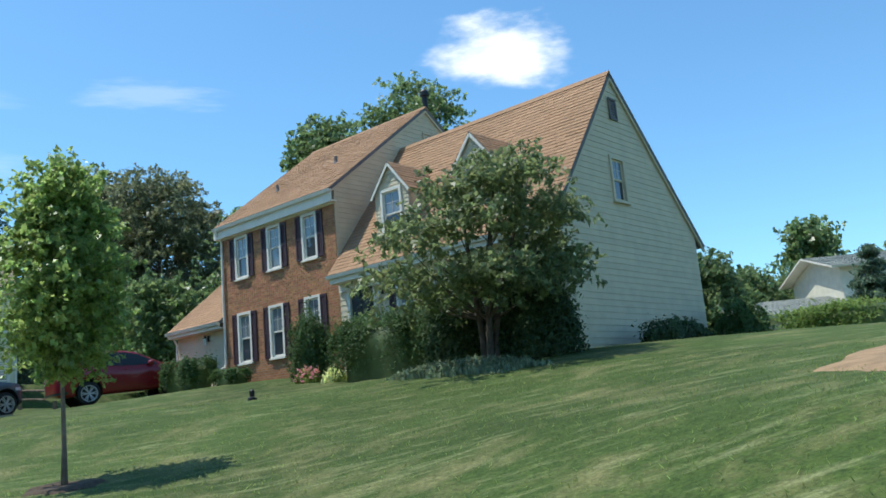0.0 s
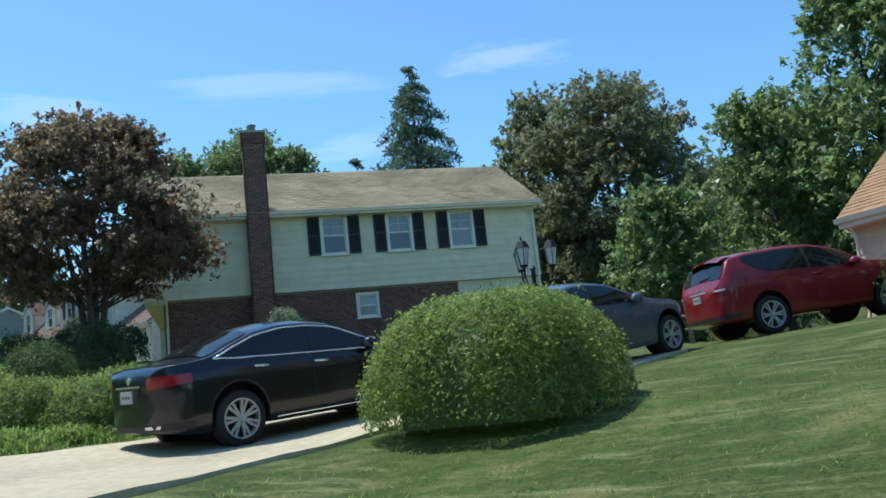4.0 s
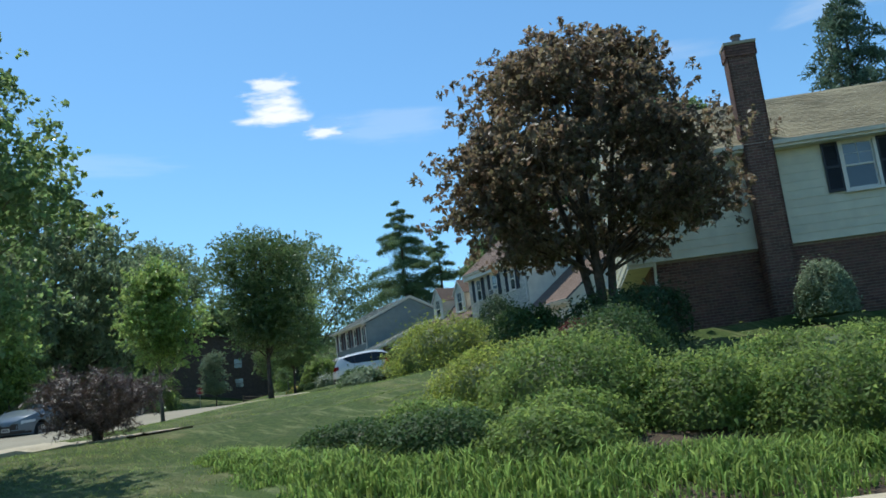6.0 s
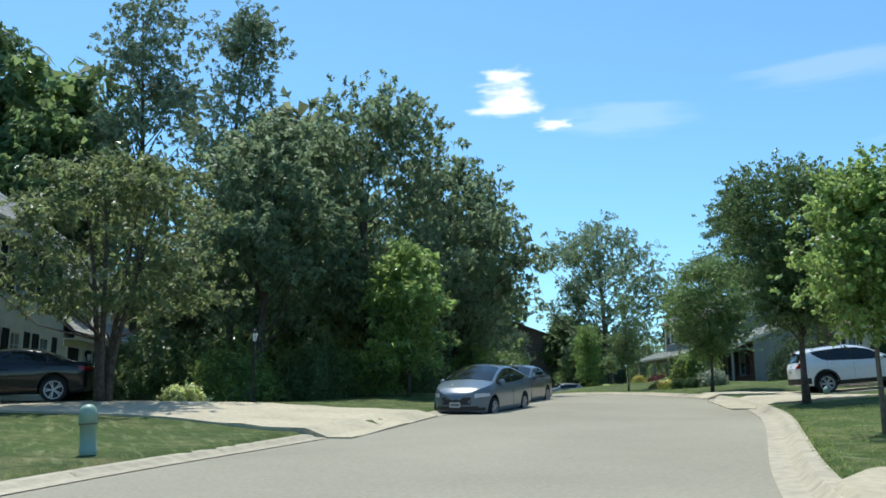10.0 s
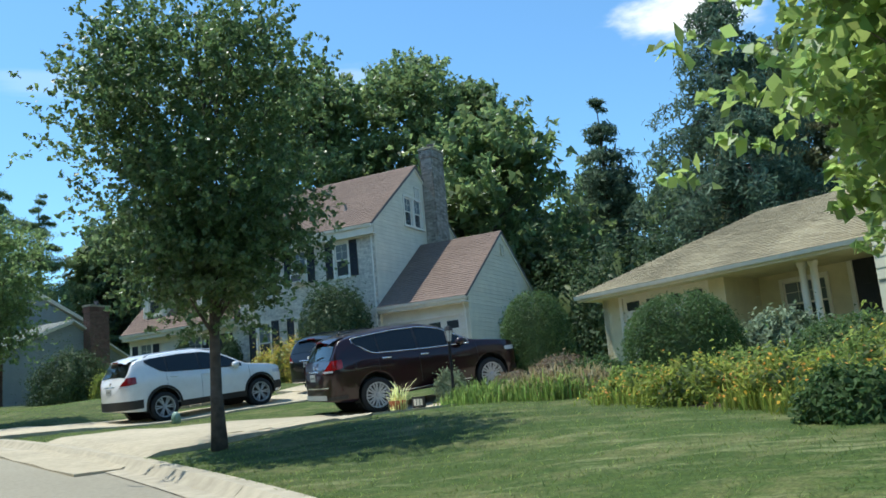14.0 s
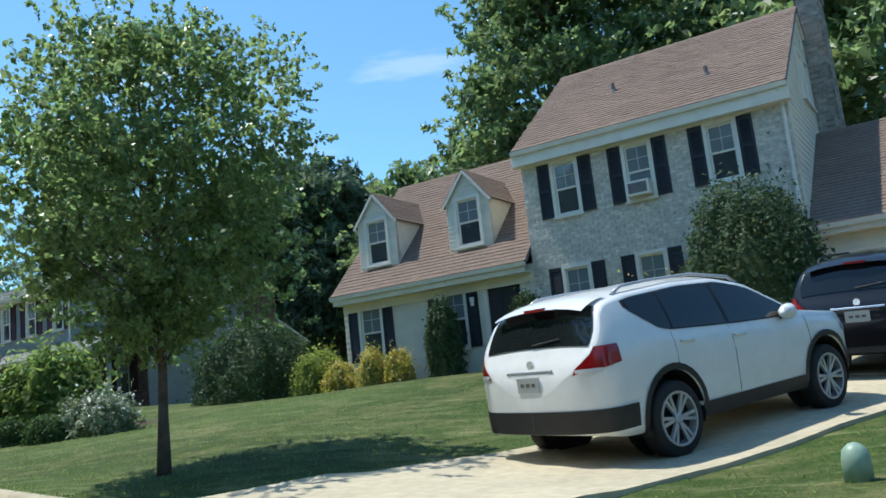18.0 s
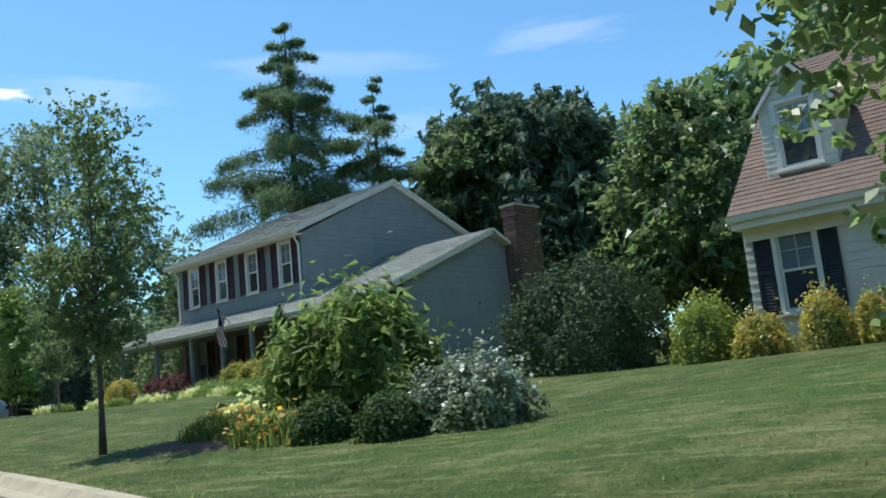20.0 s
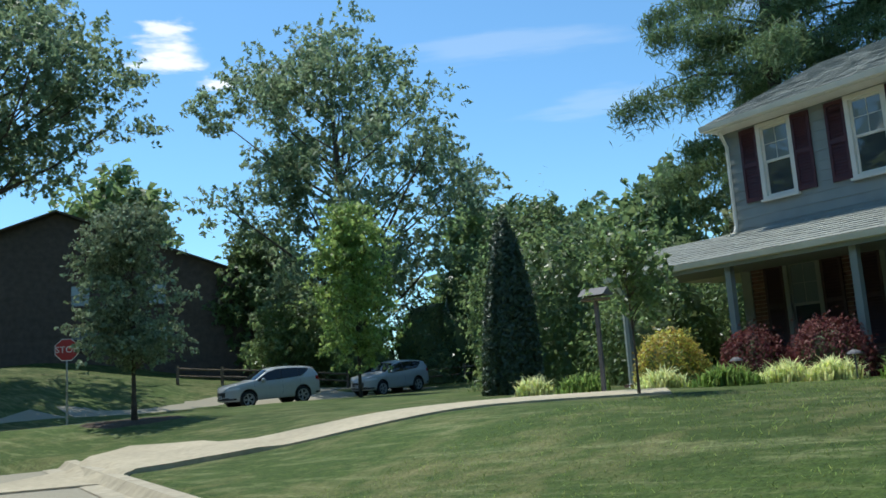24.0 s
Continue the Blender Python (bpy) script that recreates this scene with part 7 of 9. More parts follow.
tree(-114.5, 73.2, 5.0, 2.6, 0.8, "small green tree beyond the rail fence", "leaf_mid", shape="dome", n=5000, size=0.14, seed=50, trunk=0.08, clumps=50, spread=0.18)
for i, (x, y, r, h) in enumerate([(-108.0, 80.0, 4.0, 5.0), (-114.0, 77.0, 4.0, 4.2), (-102.0, 83.0, 4.0, 5.5), (-97.0, 82.0, 4.0, 5.5), (-92.5, 77.0, 3.6, 5.0)]):
    bush(x, y, r, r * 0.8, h, "rough thicket beyond the side street", "leaf_mid" if i % 2 else "leaf_holly", n=3600, size=0.17, seed=280 + i, rough=0.7, shag=0.25, group="thicket beyond the side street")
bush(-88.1, 57.9, 0.75, 0.75, 4.2, "tall narrow dark cypress", "leaf_cypress", n=12000, size=0.065, seed=51, p=1.7, rough=0.12, name="cypress", category="tree", core="leaf_cypress", shag=0.02)
bush(-90.7, 63.5, 2.6, 2.2, 4.4, "tall green shrubs beyond the drive", "leaf_mid", n=7000, size=0.11, seed=52, rough=0.5, shag=0.15)
bush(-86.0, 61.5, 1.8, 1.6, 3.2, "green shrub at the house corner", "leaf_mid", n=5000, size=0.09, seed=53, rough=0.4, shag=0.12)
# across the street
tree(-64.0, 24.0, 14.0, 5.2, 2.6, "broad willow-like tree across the street", "leaf_willow", shape="round", n=27000, size=0.105, seed=54, trunk=0.26, clumps=120, spread=0.13, long=2.2, droop=0.5, ragged=0.4)
tree(-66.5, 29.5, 12.0, 4.6, 2.2, "blue-green tree across the street", "leaf_willow", shape="round", n=21000, size=0.11, seed=55, trunk=0.24, clumps=110, spread=0.14, long=2.0, droop=0.4, ragged=0.4)
tree(-60.5, 18.5, 11.0, 3.6, 2.8, "blue-green tree beside the driveway across the street", "leaf_willow", shape="oval", n=15000, size=0.11, seed=56, trunk=0.2, clumps=90, spread=0.15, long=1.9, ragged=0.4)
tree(-71.0, 15.6, 20.0, 3.4, 5.0, "tall airy tree with feathery crown", "leaf_silver", shape="oval", n=15000, size=0.105, seed=57, trunk=0.2, clumps=70, spread=0.17, ragged=0.4, long=1.8)
tree(-66.0, 18.8, 18.0, 2.6, 5.0, "tall airy tree with thin crown", "leaf_silver", shape="oval", n=11000, size=0.105, seed=58, trunk=0.17, clumps=55, spread=0.2, ragged=0.4, long=1.8)
tree(-76.5, 2.5, 20.5, 5.6, 4.0, "large tree behind the house across the street", "leaf_mid", shape="oval", n=24000, size=0.18, seed=59, trunk=0.3, clumps=90, spread=0.14)
tree(-73.5, 9.0, 17.0, 3.0, 3.0, "dark tree behind the house across the street", "needle", shape="oval", n=15000, size=0.15, seed=60, trunk=0.22, clumps=70, spread=0.17)
tree(-70.0, 11.5, 12.5, 2.8, 2.0, "light green tree behind the house across the street", "leaf_mid", shape="oval", n=8000, size=0.2, seed=61, trunk=0.16, clumps=70, spread=0.17)
tree(-76.0, 36.0, 9.5, 3.2, 1.0, "dark tree at the bend of the street", "leaf_dark", shape="round", n=8000, size=0.22, seed=62, trunk=0.18, clumps=70, spread=0.17)


def far_wood():
    """The belt of trees that closes the distance, and unseen ones added behind the eye."""
    rng = random.Random(77)
    kinds = [tree(-140, 120, 15, 5.2, 2, "distant green tree in the wood behind the gardens", ("leaf_dark", "leaf_mid", "leaf_bronze")[i], shape=("round", "oval", "round")[i], n=4200, size=0.46, seed=90 + i, trunk=0.25, clumps=60,
                  spread=0.2, group="distant trees", name="distant_tree") for i in range(3)]
    spots = []
    for i in range(26):                                   # behind the houses on the right
        a = i / 25
        spots.append((-118 + 150 * a + rng.uniform(-3, 3), 97 - 8 * a + 6 * math.sin(i * 1.7) + rng.uniform(-5, 5)))
    for i in range(12):                                   # beyond the side street
        spots.append((-138 - 8 * (i % 3) + rng.uniform(-3, 3), 42 + i * 5.5))
    for i in range(13):                                   # across the street
        spots.append((-72 - 4.0 * i + rng.uniform(-2, 2), 22 + 2.4 * i - 14 * (i % 2) + rng.uniform(-3, 3)))
    for i in range(9):                                    # at the end of the lawn on the right
        spots.append((22 + i * 6 + rng.uniform(-2, 2), 66 - i * 5 + rng.uniform(-4, 4)))
    for i in range(14):                                   # added unseen behind the eye, for reflections
        spots.append((-75 + i * 9, -26 + 6 * math.sin(i) - (8 if i > 7 else 0)))
    for i, (x, y) in enumerate(spots):
        s = rng.uniform(0.75, 1.2) * (0.5 if x > 15 and y > 0 else 1.0)
        if i == 0:
            for k in kinds:
                k.location = (-150 - 7 * kinds.index(k), 100 + 9 * kinds.index(k), gz(-150, 100) - 0.1)
        o = copy_thing(kinds[rng.randrange(3)], pose(x, y, gz(x, y) - 0.1, 0, 0, rng.uniform(0, 360)))
        o.scale = (s, s, s * rng.uniform(0.85, 1.15))


far_wood()

# ---- hedges, shrubs and beds, house by house ----
# the brick house
A = facing(-3.05, 24.5, 0, 0.755, -0.656)


def on(frame_, u, v):
    p = frame_ @ Vector((u, v, 0))
    return p.x, p.y


AY = math.degrees(math.atan2(-0.656, 0.755))
bush(*on(A, -5.9, -1.3), 0.95, 0.6, 1.05, "clipped green box hedge at the house corner", "leaf_hedge", n=4000, size=0.055, p=5, seed=101, yaw=AY, rough=0.1)
bush(*on(A, -3.6, -1.3), 0.62, 0.4, 0.5, "low clipped hedge under a window", "leaf_hedge", n=2200, size=0.05, p=5, seed=102, yaw=AY, rough=0.1)
bush(*on(A, -0.35, -0.9), 0.62, 0.55, 1.85, "upright rounded yew against the brick front", "leaf_hedge", n=4200, size=0.055, p=2.3, seed=103, rough=0.3, shag=0.08)
bush(*on(A, 2.1, -0.8), 0.6, 0.5, 1.65, "rounded yew beside the front door", "leaf_hedge", n=3800, size=0.055, p=2.3, seed=104, rough=0.35, shag=0.08)
bush(*on(A, 4.2, -2.2), 1.75, 0.75, 1.5, "long clipped dark hedge before the wing", "leaf_hedge", n=15000, size=0.045, p=4.5, seed=105, yaw=AY, rough=0.15)
bush(*on(A, 8.1, -2.1), 0.95, 0.9, 1.75, "large round dark holly at the wing's corner", "leaf_holly", n=9000, size=0.06, p=2.5, seed=106, rough=0.12)
bush(*on(A, 6.6, -2.5), 0.9, 0.7, 1.25, "dark bush below the dogwood", "leaf_holly", n=3600, size=0.06, p=2.5, seed=107, rough=0.25)
tufts(*on(A, 7.6, -3.9), 1.7, 0.6, 0.32, "silvery groundcover spilling onto the lawn", "leaf_silver", n=3200, seed=108, yaw=AY, name="groundcover", width=0.022, bend=0.8)
tufts(*on(A, 0.4, -1.7), 0.45, 0.25, 0.5, "pink lilies before the brick front", "leaf_grass", n=500, seed=109, yaw=AY, name="flower_clump", flowers=("petal_pink", 150, 0.09))
tufts(*on(A, 1.7, -1.9), 0.32, 0.25, 0.5, "variegated leafy clump by the hedge", "leaf_variegated", n=420, seed=110, yaw=AY, name="leafy_clump", width=0.03)
bush(*on(A, 8.7, 3.0), 0.5, 1.6, 0.55, "low dark shrubs along the gable wall", "leaf_holly", n=2400, size=0.06, seed=111, yaw=AY, rough=0.4)
bush(*on(A, 8.9, 6.6), 0.7, 0.9, 1.0, "shrub at the back corner of the gable wall", "leaf_hedge", n=2400, size=0.07, seed=112, yaw=AY, rough=0.4, shag=0.12)
bush(12.5, 24.5, 3.0, 0.9, 1.0, "clipped green hedge at the end of the lawn", "leaf_box", n=5000, size=0.08, p=4, seed=113, yaw=-25, rough=0.2)
# the cream house and its bank of shrubs
bush(-13.62, 18.5, 1.4, 1.45, 1.42, "large clipped rounded bush on the lawn", "leaf_box", n=24000, size=0.034, seed=2, p=2.7, rough=0.06, shag=0.015)
bush(-25.75, 31.85, 0.68, 0.66, 1.30, "round pale-tipped bush before the brick base", "leaf_silver", n=5000, size=0.05, seed=114, rough=0.12, p=2.3, lift=0.25)
bush(-22.2, 33.9, 0.8, 0.5, 0.9, "low clipped bush before the brick base", "leaf_hedge", n=2400, size=0.055, seed=115, rough=0.15, yaw=39)
bush(-21.6, 21.9, 1.35, 0.7, 0.63, "low clipped hedge beside the driveway", "leaf_box", n=7371, size=0.034, p=3, seed=116, yaw=40, rough=0.16)
bush(-20.35, 19.35, 0.95, 0.8, 0.82, "rounded clipped bush beside the driveway", "leaf_box", n=8775, size=0.034, p=2.6, seed=117, rough=0.16)
bush(-21.7, 19.2, 0.85, 0.75, 0.71, "rounded clipped bush in the bank of shrubs", "leaf_box", n=7371, size=0.034, p=2.4, seed=118, rough=0.16)
bush(-23.0, 18.9, 1.15, 0.95, 0.97, "loose azalea bush in the bank of shrubs", "leaf_box", n=9126, size=0.034, p=2.2, seed=119, rough=0.16, shag=0.04)
bush(-24.6, 19.6, 1.2, 1.0, 0.88, "light green shrub in the bank", "leaf_lime", n=7371, size=0.034, p=2.2, seed=120, rough=0.16, shag=0.04)
bush(-23.4, 17.2, 0.85, 0.65, 0.44, "low spreading shrub at the lawn's edge", "leaf_hedge", n=5265, size=0.034, seed=121, rough=0.16, shag=0.04)
bush(-22.2, 17.4, 0.75, 0.6, 0.46, "low spreading shrub at the lawn's edge", "leaf_box", n=4563, size=0.034, seed=122, rough=0.16, shag=0.04)
bush(-25.0, 17.4, 0.9, 0.6, 0.35, "low dark spreading shrub at the lawn's edge", "leaf_hedge", n=4563, size=0.034, seed=123, rough=0.16, shag=0.04)
bush(-24.4, 21.6, 0.85, 0.75, 1.09, "rounded dark azalea below the purple maple", "leaf_hedge", n=6318, size=0.034, seed=124, rough=0.16)
bush(-26.8, 25.4, 1.1, 0.9, 1.25, "dark clipped hedge below the purple maple", "leaf_holly", n=4000, size=0.055, p=3.5, seed=125, rough=0.15)
bush(-29.0, 25.0, 0.95, 0.85, 1.1, "round dark shrub beside the purple maple", "leaf_hedge", n=3600, size=0.055, seed=126, rough=0.25)
bush(-33.9, 27.0, 1.65, 1.3, 1.5, "lime green shrub on the lawn", "leaf_lime", n=6000, size=0.05, seed=127, rough=0.3, shag=0.08)
bush(-25.6, 22.4, 0.6, 0.5, 0.76, "red-tinged shrub in the bank", "leaf_red", n=3510, size=0.034, seed=129, rough=0.16, shag=0.04)
for i, (x, y, r, w) in enumerate([(-19.9, 18.5, 0.7, 0.6), (-20.4, 17.6, 0.9, 0.75), (-21.4, 17.0, 1.0, 0.75), (-22.5, 16.6, 1.0, 0.7), (-23.6, 16.35, 1.0, 0.6), (-24.7, 16.4, 0.9, 0.5), (-25.8, 16.6, 0.9, 0.4), (-26.8, 16.8, 0.8, 0.35)]):
    tufts(x, y, r, w, 0.27 if i < 5 else 0.2, "bright green lilyturf along the bank's edge", "leaf_grass", n=3000, seed=130 + i, yaw=-32, bend=0.9, width=0.009, group="lilyturf along the bank")
for i, (x, y, r, h, lm) in enumerate([(-22.4, 18.0, 0.7, 0.5, "leaf_box"), (-24.3, 17.9, 0.75, 0.45, "leaf_box")]):
    bush(x, y, r, r * 0.85, h, "low light green shrub in the bank", lm, n=4200, size=0.035, seed=240 + i, rough=0.2, shag=0.04, group="bank of shrubs")
tree(-31.2, 16.9, 1.2, 1.05, 0.3, "leafless brown twiggy shrub on the verge", "twig_brown", shape="vase", n=11000, size=0.013, clumps=60, seed=133, trunk=0.035, stems=6, category="shrub", name="bush", spread=0.13, long=9.0, droop=0.0, rise=0.6, twig_length=14.0, fill=0.5, fine=1.2)
# across the street
bush(-50.2, 6.3, 1.35, 1.2, 2.3, "large dark shrub before the garage across the street", "leaf_hedge", n=6000, size=0.09, seed=134, rough=0.35, shag=0.1)
bush(-55.9, 14.9, 0.8, 0.6, 0.45, "pale leafy groundcover beside the driveway", "leaf_variegated", n=1400, size=0.09, seed=135, rough=0.4, shag=0.15)
for i, (x, y) in enumerate([(-63.5, 15.2), (-66.5, 13.5), (-65.5, 18.0)]):
    bush(x, y, 1.8, 1.4, 2.4, "dark shrubs behind the house across the street", "leaf_mid", n=3200, size=0.11, seed=290 + i, rough=0.5, group="undergrowth across the street")
bush(-57.5, 12.6, 1.3, 0.9, 0.8, "dark low shrubs before the house front", "leaf_holly", n=3200, size=0.08, seed=136, rough=0.35)
for i, (x, y, h) in enumerate([(-58.5, 17.0, 1.6), (-60.5, 20.5, 1.9), (-61.5, 23.0, 1.7), (-63.0, 26.0, 2.0), (-65.0, 30.0, 2.2), (-68.5, 33.5, 2.4), (-72.5, 36.5, 2.6)]):
    bush(x, y, 1.7, 1.3, h, "sunlit undergrowth below the trees across the street", "leaf_mid" if i % 2 else "leaf_box", n=2600, size=0.10, seed=140 + i, rough=0.5, shag=0.2, group="undergrowth across the street")
# the ranch house
bush(-42.3, 39.0, 0.95, 0.9, 2.25, "tall rounded clipped evergreen by the driveway", "leaf_hedge", n=14000, size=0.032, p=2.6, seed=151, rough=0.06, shag=0.02, long=1.8)
bush(-39.1, 33.7, 1.12, 1.04, 1.5, "broad clipped dark bush before the garage", "leaf_hedge", n=14000, size=0.032, p=2.6, seed=152, rough=0.06, shag=0.02, long=1.8)
bush(-37.2, 35.2, 0.8, 0.7, 0.9, "leafy pale green shrub", "leaf_silver", n=2800, size=0.07, seed=153, rough=0.3, shag=0.1)
bush(-36.2, 33.6, 1.2, 0.9, 0.85, "clipped low bush by the columns", "leaf_hedge", n=3600, size=0.05, seed=154, rough=0.15)
bush(-41.5, 35.4, 0.7, 0.6, 0.65, "low purple barberry beside the driveway", "leaf_purple", n=2600, size=0.04, seed=155, rough=0.15)
bush(-42.4, 34.6, 0.55, 0.5, 0.5, "low purple barberry at the bed's edge", "leaf_purple", n=2000, size=0.04, seed=156, rough=0.2)
bush(-44.0, 36.2, 0.38, 0.36, 0.7, "grey-green rounded shrub by the driveway", "leaf_silver", n=2000, size=0.045, seed=157, rough=0.25, shag=0.08)
bush(-43.2, 34.9, 0.6, 0.45, 0.32, "low spreading juniper at the bed's edge", "leaf_hedge", n=1800, size=0.045, seed=158, rough=0.4, shag=0.1)
tufts(-44.5, 33.6, 0.16, 0.16, 0.75, "spiky variegated plant in a pot", "leaf_variegated", n=160, seed=159, width=0.016, bend=0.6)
tufts(-41.3, 32.75, 1.5, 0.6, 0.62, "tan ornamental grasses in a long bed", "leaf_tan", n=1500, seed=160, yaw=-35, bend=0.6)
tufts(-41.5, 32.55, 1.55, 0.6, 0.5, "green blades among the tan grasses", "leaf_grass", n=1700, seed=168, yaw=-35, bend=0.6)
tufts(-42.84, 33.67, 0.99, 0.55, 0.55, "green blades at the end of the bed", "leaf_grass", n=700, seed=161, yaw=-35)
tufts(-39.07, 30.6, 1.65, 0.99, 0.56, "bed of orange coneflowers", "leaf_lime", n=2600, seed=162, yaw=-35, bend=0.8, flowers=("petal_orange", 420, 0.042), name="flower_bed")
tufts(-37.42, 28.71, 1.54, 1.10, 0.62, "bed of orange and yellow flowers", "leaf_lime", n=2600, seed=163, yaw=-35, bend=0.8, flowers=("petal_orange", 520, 0.042), name="flower_bed")
for i, (x, y, r, h, lm, fl) in enumerate([(-40.01, 31.31, 0.6, 0.5, "leaf_box", 60), (-39.19, 30.13, 0.75, 0.6, "leaf_lime", 140), (-38.36, 30.96, 0.7, 0.62, "leaf_box", 90), (-38.01, 29.07, 0.75, 0.65, "leaf_lime", 160), (-36.94, 29.78, 0.75, 0.75, "leaf_box", 120), (-37.06, 27.89, 0.6, 0.55, "leaf_lime", 90),
                                         (-36.0, 30.6, 0.9, 0.95, "leaf_lime", 120), (-40.72, 33.32, 0.6, 0.5, "leaf_hedge", 0)]):
    bush(x, y, r, r * 0.85, h, "leafy green perennials with orange flowers", lm, n=2200, size=0.05, seed=260 + i, rough=0.5, shag=0.2, flowers=("petal_orange", fl * 2, 0.04) if fl else None, group="flower bed perennials")
bush(-35.76, 28.24, 1.43, 1.10, 1.26, "lime green shrub in the flower bed", "leaf_lime", n=3400, size=0.06, seed=164, rough=0.4, shag=0.15, flowers=("petal_orange", 90, 0.04))
bush(-36.24, 26.24, 0.8, 0.6, 0.5, "grey-green leafy plants in the flower bed", "leaf_silver", n=2600, size=0.07, seed=165, rough=0.4, shag=0.15)
bush(-37.89, 27.06, 0.55, 0.50, 0.61, "dark green plant in the flower bed", "leaf_hedge", n=1500, size=0.06, seed=166, rough=0.3, shag=0.1)
bush(-34.35, 29.42, 1.32, 1.10, 1.00, "bronze-leaved bush at the end of the flower bed", "leaf_bronze", n=3200, size=0.06, seed=167, rough=0.4, shag=0.15)
# the whitewashed house
E = facing(-48.86, 47.66, 0, 0.971, -0.239)
bush(*on(E, -0.9, -1.6), 1.42, 1.25, 3.4, "large rounded dark holly before the brick front", "leaf_holly", n=8500, size=0.07, p=2.4, seed=171, rough=0.15)
for i, (u, v, r, h) in enumerate([(-2.3, -1.5, 0.7, 1.6), (-3.3, -1.4, 0.75, 1.45), (-4.3, -1.3, 0.6, 1.1)]):
    bush(*on(E, u, v), r, r * 0.85, h, "golden-leaved shrub below the windows", "leaf_yellow", n=2600, size=0.06, seed=172 + i, rough=0.4, shag=0.12, core="leaf_mid", group="golden shrubs")
for i, (u, r, h, lm) in enumerate([(-13.1, 0.45, 1.05, "leaf_lime"), (-12.0, 0.45, 0.75, "leaf_yellow"), (-10.9, 0.45, 1.0, "leaf_yellow"), (-10.1, 0.38, 0.85, "leaf_yellow")]):
    bush(*on(E, u, -0.9), r, r * 0.9, h, "small golden shrub along the wing's foot", lm, n=1800, size=0.05, seed=176 + i, rough=0.4, shag=0.12, core="leaf_mid", group="golden shrubs")
bush(*on(E, -8.8, -0.7), 0.5, 0.45, 1.95, "upright dark holly beside the front door", "leaf_holly", n=3000, size=0.06, seed=181, p=2.4, rough=0.25)
bush(*on(E, -6.4, -0.7), 0.45, 0.42, 1.8, "upright dark holly beside the front door", "leaf_holly", n=3000, size=0.06, seed=182, p=2.4, rough=0.25)
bush(-64.6, 51.8, 1.9, 1.5, 2.35, "broad dark shaggy yew between the houses", "leaf_holly", n=7500, size=0.075, seed=183, rough=0.3, shag=0.14)
bush(-61.9, 51.0, 0.7, 0.6, 1.2, "light green shrub at the wing's corner", "leaf_lime", n=2200, size=0.06, seed=184, rough=0.4, shag=0.14)
# the flower bed by the street
bush(-66.2, 45.1, 1.4, 1.1, 1.85, "tall joe-pye plants with mauve flower heads", "leaf_box", n=6500, size=0.10, seed=191, rough=0.35, shag=0.12, flowers=("petal_mauve", 260, 0.07), long=2.2)
bush(-66.9, 45.9, 1.0, 0.9, 1.8, "tall leafy plants with mauve flower heads", "leaf_box", n=5000, size=0.10, seed=192, rough=0.35, shag=0.12, flowers=("petal_mauve", 180, 0.07), long=2.2)
bush(-63.5, 43.6, 0.8, 0.65, 0.85, "white-flowered plants at the bed's end", "leaf_silver", n=2600, size=0.06, seed=193, rough=0.4, shag=0.15, flowers=("petal_white", 700, 0.06))
bush(-64.3, 43.0, 0.45, 0.4, 0.6, "dark rounded shrub in the flower bed", "leaf_hedge", n=1800, size=0.05, seed=194, rough=0.2)
bush(-65.5, 43.2, 0.42, 0.4, 0.6, "dark rounded shrub in the flower bed", "leaf_hedge", n=1800, size=0.05, seed=195, rough=0.2)
tufts(-66.3, 43.4, 0.9, 0.5, 0.55, "yellow and orange flowers in the bed", "leaf_box", n=1600, seed=196, flowers=("petal_orange", 160, 0.08), name="flower_bed", bend=0.4)
tufts(-68.0, 44.2, 0.9, 0.5, 0.5, "orange coneflowers at the bed's edge", "leaf_box", n=1600, seed=197, flowers=("petal_orange", 160, 0.08), name="flower_bed", bend=0.4)
bush(-68.2, 44.9, 0.5, 0.4, 0.45, "broad pale leaves at the bed's edge", "leaf_variegated", n=700, size=0.10, seed=198, rough=0.4, shag=0.2)
# the grey house
F = facing(-82.76, 58.51, 0, 0.963, -0.27)
FY = math.degrees(math.atan2(-0.27, 0.963))
bush(*on(F, 0.2, -2.6), 0.68, 0.62, 1.05, "rounded bright golden shrub before the porch", "leaf_yellow", n=3000, size=0.045, seed=201, rough=0.12, core="leaf_mid")
bush(*on(F, 1.44, -1.85), 0.62, 0.55, 0.95, "rounded red barberry before the porch", "leaf_red", n=2800, size=0.045, seed=202, rough=0.15)
bush(*on(F, 2.88, -1.9), 0.72, 0.6, 1.0, "rounded red barberry before the porch", "leaf_red", n=3000, size=0.045, seed=203, rough=0.15)
bush(*on(F, 4.2, -1.9), 0.42, 0.36, 0.62, "small round green shrub before the porch", "leaf_hedge", n=1800, size=0.045, seed=204, rough=0.15)
bush(*on(F, 5.3, -2.2), 0.55, 0.45, 0.6, "round green shrub before the porch", "leaf_box", n=2200, size=0.05, seed=205, rough=0.2)
bush(*on(F, 6.5, -2.3), 0.6, 0.45, 0.75, "round green shrub before the steps", "leaf_hedge", n=2200, size=0.05, seed=206, rough=0.2)
for i, (u, v) in enumerate([(8.9, -3.45), (9.9, -3.6), (10.9, -3.75), (12.7, -4.25)]):
    bush(*on(F, u, v), 0.56, 0.52, 0.86, "rounded green and golden euonymus before the house", "leaf_box", n=3400, size=0.04, seed=207 + i, rough=0.15, shag=0.05, core="leaf_mid", group="golden shrubs", flowers=("leaf_yellow", 4800, 0.042))
